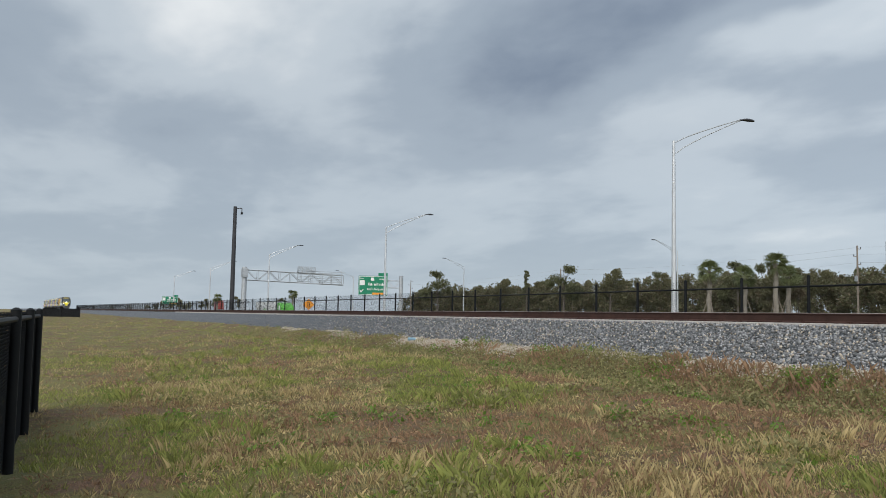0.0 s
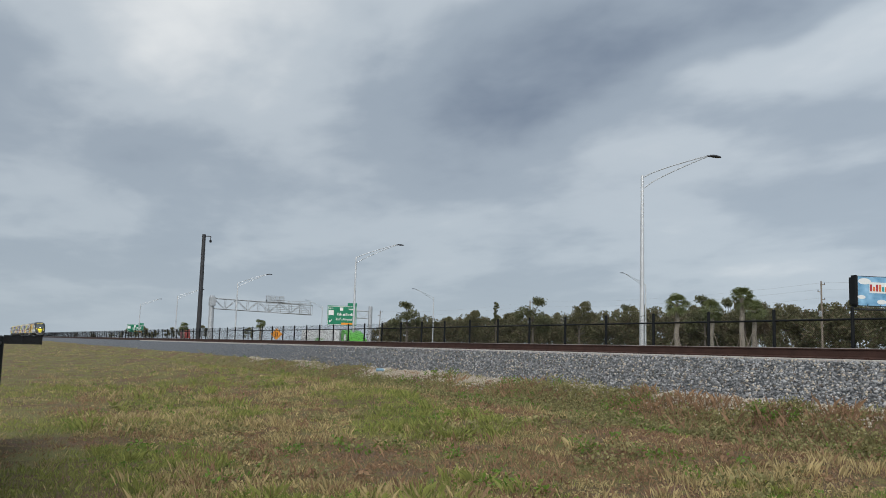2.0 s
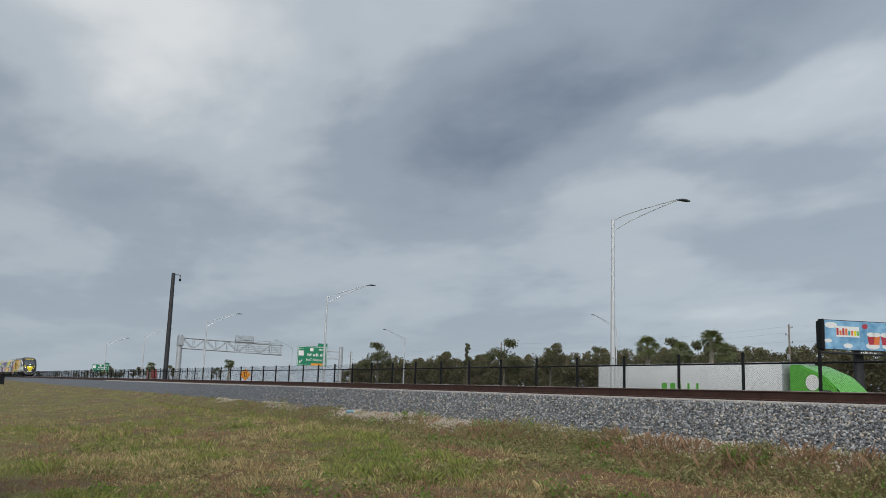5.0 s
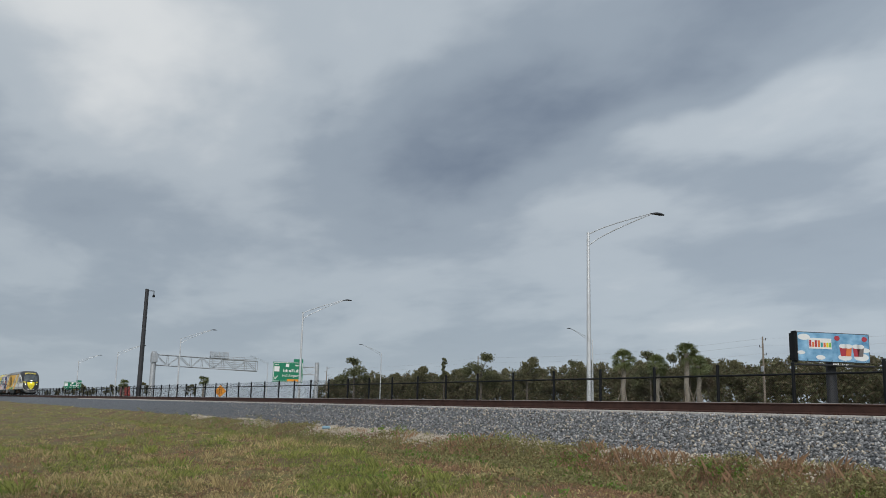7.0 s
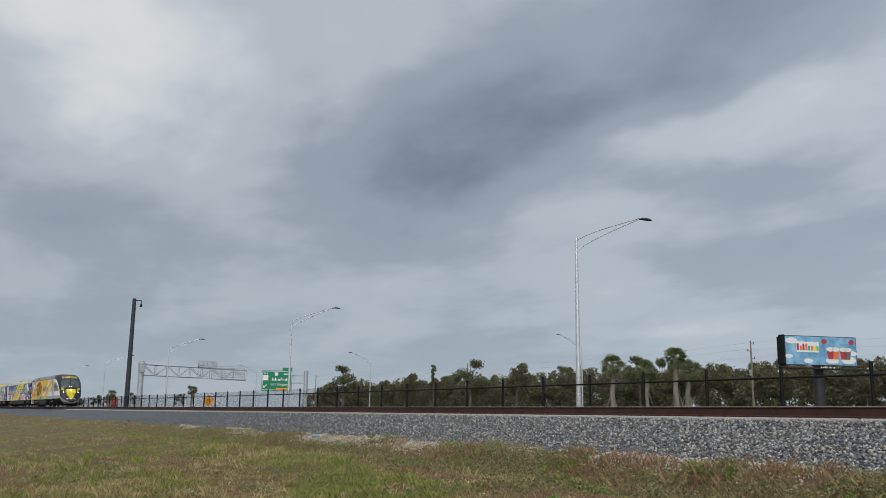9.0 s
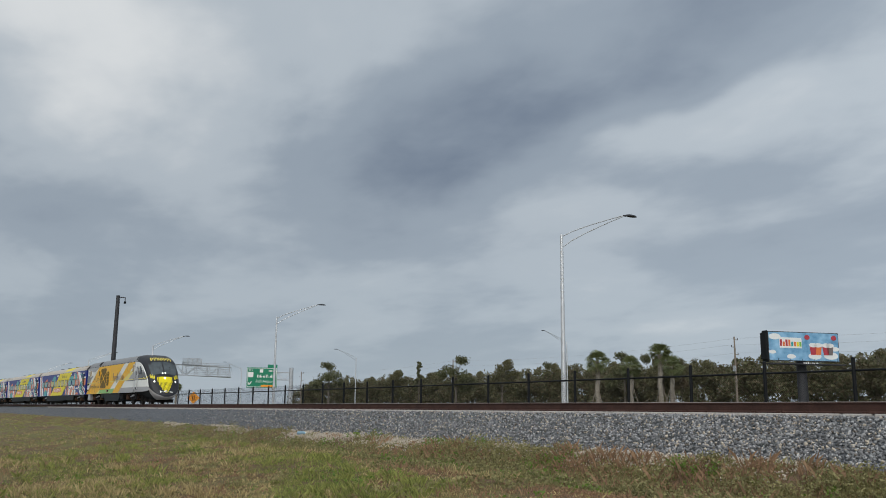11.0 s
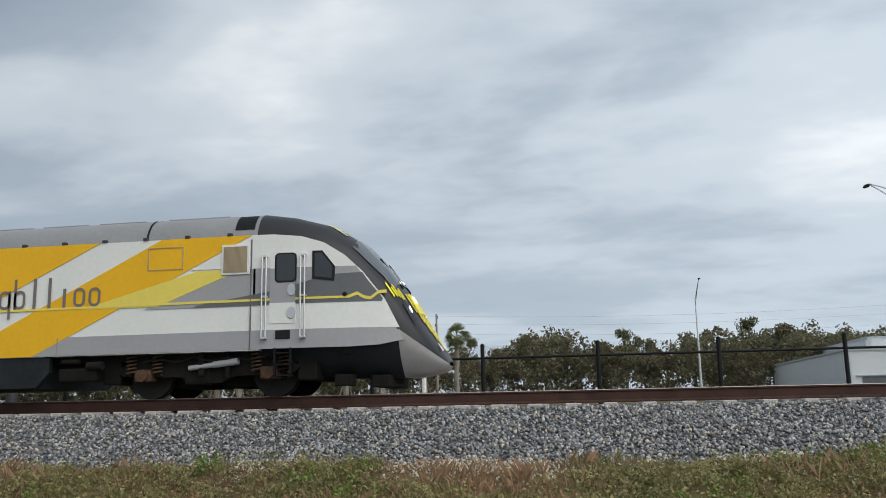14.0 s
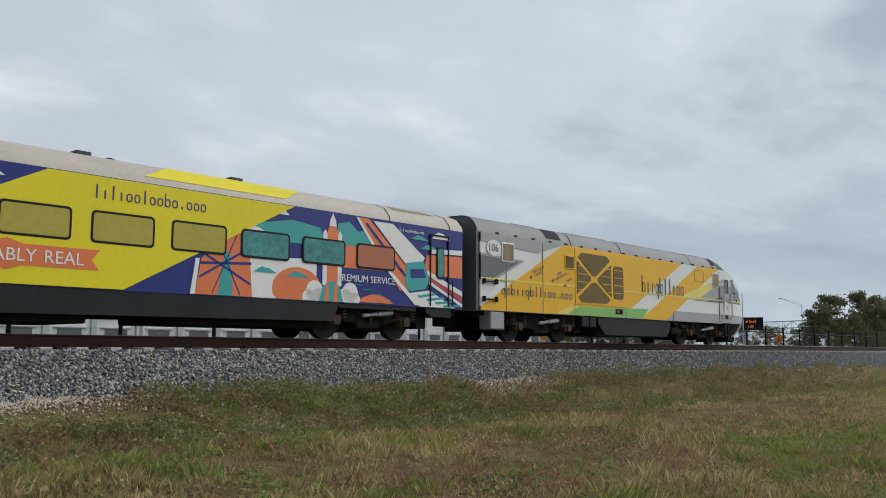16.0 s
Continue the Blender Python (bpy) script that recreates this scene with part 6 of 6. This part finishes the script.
def warehouse(x0, x1, y, z1, depth, m, bays, marks, step_back=0.0):
    zb = ground_z((x0 + x1) / 2, y)
    z1 += lift(0, y)
    dock = zb + extra(0, y)
    ob = tagged(empty("warehouse"), "long low white metal warehouse with dock doors and flat roof", "warehouse", "warehouses")
    bm = bmesh.new()
    box(bm, x0, x1, y, y + depth, zb - 0.3, z1)
    part("wall", bm, m, ob)
    bm = bmesh.new()
    box(bm, x0 - 0.15, x1 + 0.15, y - 0.15, y + depth + 0.15, z1, z1 + 0.18)
    part("roof_edge", bm, WALLGREY, ob)
    w = (x1 - x0) / bays
    for i in range(bays):
        bm = bmesh.new()
        box(bm, x0 + i * w - 0.35, x0 + i * w + 0.35, y - 0.25, y + 0.1, zb - 0.2, z1 - 0.3)
        part("pilaster", bm, WALLGREY, ob)
        bm = bmesh.new()
        box(bm, x0 + (i + 0.25) * w, x0 + (i + 0.75) * w, y - 0.06, y + 0.1, zb, dock - 0.1)
        part("dock_door", bm, DARKGREY, ob)
        bm = bmesh.new()
        box(bm, x0 + (i + 0.15) * w, x0 + (i + 0.85) * w, y - 0.25, y, dock, dock + 0.1)
        part("canopy", bm, WALLGREY, ob)
    for at, zz, wd, hg, c in marks:
        zz += lift(0, y)
        bm = bmesh.new()
        bars(bm, at - wd / 2, at + wd / 2, zz - hg / 2, zz + hg / 2, y - 0.30, 7, random.Random(int(at)), tall=0.9)
        box(bm, at - wd / 2, at + wd / 2, y - 0.29, y - 0.27, zz - hg * 0.28, zz + hg * 0.12)
        part("logo_bar", bm, c, ob)


warehouse(26.5, 78, 82.0, 1.75, 40, WALLWHITE, 9, ((35.8, 0.8, 4.2, 1.0, RED), (50.4, 0.75, 2.6, 1.0, BOARDBLUE), (60.5, 0.8, 2.6, 1.2, DARKGREY), (69.5, 0.9, 2.0, 0.7, DARKGREY)))
warehouse(34, 54, 100, 3.5, 30, WALLWHITE, 4, ())
warehouse(84, 108, 88, 2.4, 30, WALLGREY, 6, ())
warehouse(112, 150, 92, 3.1, 30, WALLWHITE, 7, ())
warehouse(155, 196, 118, 3.3, 30, WALLGREY, 7, ())


# ---- trees ----


def leaf_soup(centres, radii, count, size, rng, flat=0.8):
    """Small leaf cards in clumps: quads bent at the middle."""
    v, f = [], []
    k = len(centres)
    which = rng.integers(0, k, count)
    d = rng.normal(size=(count, 3))
    d /= np.linalg.norm(d, axis=1)[:, None]
    rad = rng.random(count) ** 0.45
    c = np.asarray(centres)[which] + d * (np.asarray(radii)[which] * rad)[:, None] * np.array([1, 1, flat])
    a = rng.normal(size=(count, 3))
    a /= np.linalg.norm(a, axis=1)[:, None]
    b = np.cross(a, rng.normal(size=(count, 3)))
    b /= np.linalg.norm(b, axis=1)[:, None] + 1e-6
    s = (size * (0.6 + 0.8 * rng.random(count)))[:, None]
    quad = np.stack([c - a * s, c + b * s * 0.6, c + a * s, c - b * s * 0.6], 1)
    return quad.reshape(-1, 3), np.arange(4 * count).reshape(-1, 4)


def tree(kind, seed, height, spread, leaves, material, label):
    rng = np.random.default_rng(seed)
    rnd = random.Random(seed)
    ob = tagged(empty("tree"), label, "tree", "trees beyond the highway")
    bm = bmesh.new()
    tube(bm, (0, 0, -0.3), (0.1, 0, height * 0.45), 0.05 * height ** 0.8, 0.03 * height ** 0.8, 8)
    tube(bm, (0.1, 0, height * 0.45), (0.0, 0.1, height * 0.85), 0.03 * height ** 0.8, 0.03, 7)
    part("trunk", bm, BARK, ob, smooth=True)
    centres, radii = [], []
    for i in range(kind):
        a, u = rnd.random() * 6.28, rnd.random()
        h = height * (0.26 + 0.64 * u)
        r = spread * (1.05 - 0.75 * abs(u - 0.35)) * (0.45 + 0.6 * rnd.random())
        tip = Vector((r * math.cos(a), r * math.sin(a), h))
        bm = bmesh.new()
        tube(bm, (0.05, 0, h * 0.72), tip, 0.09, 0.03, 5)
        part("limb", bm, BARK, ob)
        for _ in range(3):
            centres.append(tip + Vector((rnd.gauss(0, 0.5), rnd.gauss(0, 0.5), rnd.gauss(0.1, 0.35))))
            radii.append(spread * (0.28 + 0.18 * rnd.random()))
    v, f = leaf_soup([tuple(c) for c in centres], radii, int(leaves * 1.25), 0.20, rng, 0.7)
    soup("crown", v, f, material, "", "", ob)
    return ob


def pine(seed, height, label):
    rnd = random.Random(seed)
    rng = np.random.default_rng(seed)
    ob = tagged(empty("tree"), label, "tree", "trees beyond the highway")
    bm = bmesh.new()
    tube(bm, (0, 0, -0.3), (0, 0, height), 0.2, 0.04, 8)
    part("trunk", bm, BARK, ob)
    centres, radii = [], []
    for i in range(26):
        u = 0.35 + 0.65 * i / 25
        a = rnd.random() * 6.28
        r = 1.7 * (1.05 - u) + 0.25
        bm = bmesh.new()
        tip = (r * math.cos(a), r * math.sin(a), height * u - 0.1)
        tube(bm, (0, 0, height * u), tip, 0.05, 0.02, 5)
        part("limb", bm, BARK, ob)
        centres.append(tip)
        radii.append(0.45)
    v, f = leaf_soup(centres, radii, 1400, 0.20, rng, 0.6)
    soup("crown", v, f, LEAF_DARK, "", "", ob)
    return ob


kinds = [tree(11, 11, 9.5, 3.4, 2900, LEAF_DARK, "broad dark green tree in the far wood"),
         tree(10, 12, 8.2, 2.9, 2500, LEAF_OLIVE, "olive green tree in the far wood"),
         tree(9, 13, 7.4, 2.6, 2200, LEAF_RUST, "brownish half-bare tree in the far wood"),
         tree(12, 14, 8.8, 3.2, 2700, LEAF_OLIVE, "spreading olive tree in the far wood"),
         pine(15, 9.5, "slim dark conifer in the far wood")]


def plant_trees():
    rnd = random.Random(21)
    used = [False] * len(kinds)

    def put(k, x, y, s):
        z = ground_z(x, y)
        m = pose(x, y, z, 0, 0, rnd.random() * 360)
        if used[k]:
            t = copy_thing(kinds[k], m)
        else:
            t = kinds[k]
            t.matrix_basis = m
            used[k] = True
        t.scale = (s, s, s * (0.9 + 0.25 * rnd.random()) + extra(x, y) / 8.5)
    # the long wood behind the highway
    x = -330.0
    while x < 45:
        for row in range(3):
            y = 128 + 16 * row + rnd.uniform(-5, 5)
            put(rnd.choice((0, 1, 1, 2, 3, 3)) if row else rnd.choice((1, 2, 2, 3)), x + rnd.uniform(-3, 3), y, rnd.uniform(0.62, 0.92) + 0.10 * row)
        x += 6.2
    while x < 330:
        put(rnd.choice((0, 1, 2, 3)), x, 168 + rnd.uniform(-8, 8), rnd.uniform(0.75, 1.05))
        x += 7.5
    # single trees that stand above the wood
    for az, d, k, s in ((65.4, 235, 0, 1.15), (61.3, 215, 3, 0.8), (59.6, 210, 4, 0.8), (57.2, 200, 0, 1.05), (54.2, 200, 3, 0.95), (46.4, 200, 0, 1.0), (44.0, 195, 1, 0.95), (20.5, 175, 1, 1.0)):
        put(k, -d * math.sin(radians(az)), EYE[1] + d * math.cos(radians(az)), s)
    # the dark clump down the line
    for dx, dy, k, s in ((0, 0, 0, 1.25), (9, 3, 1, 1.1), (18, -2, 0, 1.35), (28, 1, 3, 1.2), (38, 4, 0, 1.2), (48, 0, 0, 1.2), (60, 3, 3, 1.1)):
        put(k, 176 + dx, 40 + dy, s)
    # low trees along the far left of the highway
    for i in range(16):
        put(rnd.choice((1, 3)), -320 - 24 * i, 34 + rnd.uniform(-3, 40), 0.55)


plant_trees()


def brush():
    """The closed front of the wood."""
    rng = np.random.default_rng(9)
    for x0, x1, y0, n, leaves, size, low, high, label in ((-345, 42, 119, 2400, 150000, 0.29, 3.0, 6.8, "dense brownish wood edge beyond the highway"), (20, 330, 150, 1500, 100000, 0.30, 6.5, 10.0, "dense wood edge behind the warehouses"), (330, 720, 160, 700, 45000, 0.30, 6.5, 10.0, "dense wood edge far down the line"),
                                                        (172, 300, 33, 300, 24000, 0.25, 2.8, 6.0, "dark thicket beside the line")):
        x = x0 + (x1 - x0) * rng.random(n)
        y = y0 + 12 * rng.random(n)
        top = np.array([low + (high - low) * (0.5 + 0.9 * noise.noise((a * 0.07, y0, 1.0)) + 0.5 * noise.noise((a * 0.25, y0, 5.0))) for a in x])
        centres = [(a, b, ground_z(a, b) + 0.3 + (t + extra(a, b)) * rng.random()) for a, b, t in zip(x, y, top)]
        v, f = leaf_soup(centres, 1.0 + 0.8 * rng.random(n), leaves, size, rng, 0.9)
        third = len(f) // 3
        for k, m in enumerate((LEAF_OLIVE, LEAF_DARK, LEAF_RUST)):
            soup("wood_edge", v[4 * third * k:4 * third * (k + 1)], f[:third], m, label, "wood edge")


brush()


def palm(x, y, top, seed, braces=True):
    rnd = random.Random(seed)
    z = ground_z(x, y)
    h = top + lift(x, y) - z
    ob = tagged(empty("palm_tree", x, y, z), "cabbage palm with a rough grey trunk and fan fronds, timber braces", "palm tree", "palms by the highway")
    bm = bmesh.new()
    last = Vector((0, 0, -0.2))
    for i in range(1, 9):
        p = Vector((0.05 * math.sin(i + seed), 0.05 * math.cos(i * 1.3), h * i / 8))
        tube(bm, last, p, 0.25 - 0.006 * i, 0.23 + 0.04 * (i % 2), 9)
        last = p
    part("trunk", bm, PALMBARK, ob)
    v, f = [], []
    for i in range(36):
        a = rnd.random() * 6.283
        e = radians(rnd.uniform(-62, 80))
        ln = rnd.uniform(0.8, 1.2)
        d = Vector((math.cos(a) * math.cos(e), math.sin(a) * math.cos(e), math.sin(e)))
        base = Vector((0, 0, h)) + d * ln * 0.55
        sidev = d.cross(Vector((0, 0, 1)))
        if sidev.length < 0.1:
            sidev = Vector((1, 0, 0))
        sidev.normalize()
        sidev = Matrix.Rotation(rnd.uniform(-0.7, 0.7), 3, d) @ sidev
        upv = sidev.cross(d)
        for k in range(13):
            b = radians(-75 + 150 * k / 12)
            w = d * math.cos(b) + sidev * math.sin(b)
            tip = base + w * ln * 0.85 + Vector((0, 0, -0.20 * ln))
            mid_ = base + w * ln * 0.5 + upv * 0.05
            n0 = len(v)
            o = w.cross(upv).normalized() * 0.045
            v += [base, mid_ + o, tip, mid_ - o]
            f.append((n0, n0 + 1, n0 + 2, n0 + 3))
        n0 = len(v)
        o = sidev * 0.025
        v += [Vector((0, 0, h)) + o, base + o, base - o, Vector((0, 0, h)) - o]
        f.append((n0, n0 + 1, n0 + 2, n0 + 3))
    soup("crown", [tuple(q) for q in v], f, PALMLEAF, "green fan fronds", "", ob)
    if braces:
        for k in range(3):
            a = k * 2.09 + seed
            bm = bmesh.new()
            tube(bm, (0.75 * math.cos(a), 0.75 * math.sin(a), -0.1), (0.15 * math.cos(a), 0.15 * math.sin(a), 1.7), 0.045, seg=6)
            part("brace", bm, WOODPOLE, ob)


for k, (az, d, top) in enumerate(((44.2, 92, 3.8), (48.1, 90, 3.2), (46.0, 96, 2.7), (43.5, 97, 2.7), (18.3, 84, 5.0), (16.2, 86, 4.0), (13.9, 84, 4.7), (11.1, 88, 3.0), (9.0, 85, 4.0), (22.9, 84, 3.4), (25.6, 86, 4.4), (24.3, 88, 2.8),
                                  (74.8, 205, 2.9), (79.5, 230, 2.6))):
    palm(-d * math.sin(radians(az)), EYE[1] + d * math.cos(radians(az)), top, k + 1, k < 12)

# ---- grass ----


def blades(name, clumps, each, x_spread, y_range, h_range, width, material, label, field, seed, spread=0.07, lean=0.6):
    """Tufts of grass: each clump's blades lean outwards from its middle."""
    rng = np.random.default_rng(seed)
    x = rng.normal(0, x_spread, clumps)
    y = y_range[0] + (y_range[1] - y_range[0]) * rng.random(clumps)
    keep = np.array([field(a, b) for a, b in zip(x, y)]) > rng.random(clumps)
    x, y = x[keep], y[keep]
    k = len(x)
    z = np.array([ground_z(a, b) for a, b in zip(x, y)]) - 0.012
    tall = h_range[0] + (h_range[1] - h_range[0]) * rng.random(k) ** 1.8
    n = k * each
    b = rng.random(n) * 6.283
    r = spread * rng.random(n) * np.repeat(0.5 + tall / h_range[1], each)
    root = np.stack([np.repeat(x, each) + np.cos(b) * r, np.repeat(y, each) + np.sin(b) * r, np.repeat(z, each)], 1)
    h = np.repeat(tall, each) * (0.5 + 0.6 * rng.random(n))
    off = lean * h * rng.random(n)
    b = b + rng.normal(0, 0.7, n)
    a = rng.random(n) * 6.283
    w = width * (0.7 + 0.9 * rng.random(n))
    acr = np.stack([np.cos(a) * w, np.sin(a) * w, 0 * w], 1)
    mid_ = root + np.stack([np.cos(b) * off * 0.3, np.sin(b) * off * 0.3, h * 0.55], 1)
    tip = root + np.stack([np.cos(b) * off, np.sin(b) * off, h * (1 - 0.3 * lean * rng.random(n))], 1)
    v = np.stack([root - acr, root + acr, tip, mid_ - acr * 0.8], 1).reshape(-1, 3)
    soup(name, v, np.arange(4 * n).reshape(-1, 4), material, label, "grass")


def patchy(x, y, k, scale, gain, base):
    q = noise.noise((x * scale, y * scale * 1.3, k)) + 0.5 * noise.noise((x * scale * 3.1, y * scale * 3.1, k + 3))
    return min(1.0, max(0.0, base + gain * q))


def far_only(x):
    return min(1.0, max(0.0, (abs(x) - 12) / 18))


def zone(x, y):
    """Turf quality: high is fresh and green, low is dead and brown."""
    q = 0.8 * noise.noise((x * 0.22, y * 0.34, 1.5)) + 0.6 * noise.noise((x * 0.7, y * 0.8, 4.5)) + 0.25 * noise.noise((x * 2.1, y * 2.1, 6.5))
    return q + 0.14 * (1 - smooth_step(-22, -5, x))


blades("green_turf", 80000, 7, 17, (-18.8, -7.6), (0.025, 0.14), 0.0030, GRASS_GREEN, "short green turf on the slope", lambda x, y: 0.02 + 0.95 * smooth_step(0.0, 0.22, zone(x, y)), 31, 0.10, 0.7)
blades("dry_turf", 90000, 7, 17, (-18.8, -7.4), (0.025, 0.14), 0.0027, GRASS_DRY, "short straw-coloured turf over the slope", lambda x, y: 0.03 + 0.62 * math.exp(-((zone(x, y) - 0.04) / 0.13) ** 2), 32, 0.10, 0.8)
blades("dead_turf", 60000, 7, 17, (-18.8, -4.2), (0.02, 0.10), 0.0032, GRASS_BROWN, "matted reddish-brown dead turf", lambda x, y: 0.03 + 0.5 * (1 - smooth_step(-0.22, 0.03, zone(x, y))), 38, 0.13, 1.2)
blades("tall_grass", 11000, 34, 15, (-17.4, -7.4), (0.08, 0.27), 0.0026, GRASS_GREEN, "tufts of taller fresh green grass", lambda x, y: smooth_step(0.05, 0.3, zone(x, y)) * patchy(x, y, 41.5, 0.8, 2.4, 0.3), 36, 0.13, 0.75)
blades("tall_dry_grass", 12000, 20, 15, (-17.4, -6.8), (0.06, 0.25), 0.0021, GRASS_DRY, "tufts of taller dry grass", lambda x, y: patchy(x, y, 51.5, 0.45, 1.9, 0.10), 37, 0.12, 0.6)
blades("ditch_stalks", 5000, 7, 20, (-7.6, -4.0), (0.15, 0.45), 0.0017, GRASS_BROWN, "tall withered brown stalks standing in the ditch", lambda x, y: patchy(x, y, 61.5, 0.35, 1.8, 0.05), 39, 0.22, 0.7)
blades("ditch_grass", 13000, 13, 22, (-8.2, -3.7), (0.06, 0.24), 0.0024, HERB, "rank olive grass in the ditch and on its bank", lambda x, y: 0.1 if y > -4.9 and min(abs(x - q) for q in HEAPS) < 1.6 else patchy(x, y, 71.5, 0.4, 1.4, 0.5), 40, 0.16, 0.8)
blades("dead_stems", 22000, 5, 17, (-17, -3.8), (0.05, 0.26), 0.0022, GRASS_BROWN, "brown dead weed stems among the grass", lambda x, y: patchy(x, y, 15.5, 0.3, 1.6, 0.22), 33, 0.15, 0.6)
blades("far_grass", 9000, 8, 80, (-18.8, -4.2), (0.06, 0.18), 0.008, GRASS_DRY, "dry grass along the slope further off", lambda x, y: far_only(x) * patchy(x, y, 8.5, 0.2, 0.9, 0.25), 34, 0.2)
blades("far_green_grass", 11000, 8, 80, (-18.8, -4.2), (0.05, 0.16), 0.008, GRASS_GREEN, "green grass along the slope further off", lambda x, y: far_only(x) * patchy(x, y, 1.5, 0.2, 1.1, 0.6), 35, 0.2)


def weeds():
    """Leafy plants: most in the ditch along the ballast toe, some in clumps on the slope."""
    rng = np.random.default_rng(12)
    for name, m, count, k, cut, tall, label in (("leafy_weeds", WEED, 5000, 22.0, 0.16, 0.30, "leafy green weeds in clumps along the ballast toe"),
                                                ("ditch_herbs", HERB, 15000, 27.0, -0.22, 0.30, "dull olive herbs crowding the ditch"),
                                                ("withered_herbs", GRASS_BROWN, 4000, 35.0, 0.10, 0.22, "withered brown herbs in the ditch")):
        centres = []
        for _ in range(count):
            x, y = rng.normal(0, 24), rng.uniform(-8.3, -3.4)
            edge = -4.05 + 0.55 * smooth_step(0, 12, x) + 0.45 * noise.noise((x * 0.35, 4.0, 1.0)) + 0.3 * noise.noise((x * 1.3, 4.0, 3.0))
            if y > -4.9 and min(abs(x - heap) for heap in HEAPS) < 1.6:
                continue
            if y < edge and noise.noise((x * 0.4, y * 0.7, k)) + 0.35 * noise.noise((x * 1.4, y * 1.4, k)) > cut:
                centres.append((x, y, ground_z(x, y) + 0.04 + tall * rng.random() * (0.6 + noise.noise((x * 0.8, y * 0.8, 2.2)))))
        for _ in range(count // 3):
            x, y = rng.normal(0, 16), rng.uniform(-17, -8)
            if noise.noise((x * 0.5, y * 0.5, k + 9)) > 0.2:
                centres.append((x, y, ground_z(x, y) + 0.05))
        v, f = leaf_soup(centres, [0.17] * len(centres), 19 * len(centres), 0.031, rng, 0.8)
        soup(name, v, f, m, label, "weeds")
    # matted small leaves and litter between the grass
    for name, m, count, low, high, label in (("turf_litter", GRASS_DRY, 15000, -0.25, 0.2, "matted straw and litter in the turf"), ("turf_leaves", WEED, 9000, 0.0, 9.0, "small creeping green leaves in the turf"),
                                             ("dead_litter", GRASS_BROWN, 18000, -9.0, -0.02, "reddish-brown dead leaf litter")):
        centres = []
        for x, y in zip(rng.normal(0, 14, count), rng.uniform(-17.5, -4.4, count)):
            if low < zone(x, y) < high and noise.noise((x * 1.7, y * 1.7, low)) > -0.15:
                centres.append((x, y, ground_z(x, y) + 0.01))
        v, f = leaf_soup(centres, [0.13] * len(centres), 15 * len(centres), 0.020, rng, 0.5)
        soup(name, v, f, m, label, "weeds")


weeds()

# ---- what moves ----
SPEED, NOSE_AT, TRUCK_SPEED = 22.383, 3.63, 24.6


def motions():
    def rows(behind, length):
        out = []
        for i in range(33):
            t = i * 0.5
            x = NOSE_AT + SPEED * (t - 14.3) - behind
            ya, yb = curve_y(x), curve_y(x - length)
            out.append((t, pose(x, ya, 0, 0, 0, math.degrees(math.atan2(ya - yb, length)))))
        return out
    walk(engine, rows(0, LOCO_LEN))
    for i, c in enumerate(coaches):
        walk(c, rows(21.72 + i * (COACH_LEN + 0.75), COACH_LEN))
    walk(truck, [(t, pose(-151 + TRUCK_SPEED * t, 22.0, -2.20)) for t in (0, 4, 8, 12, 16)])


motions()
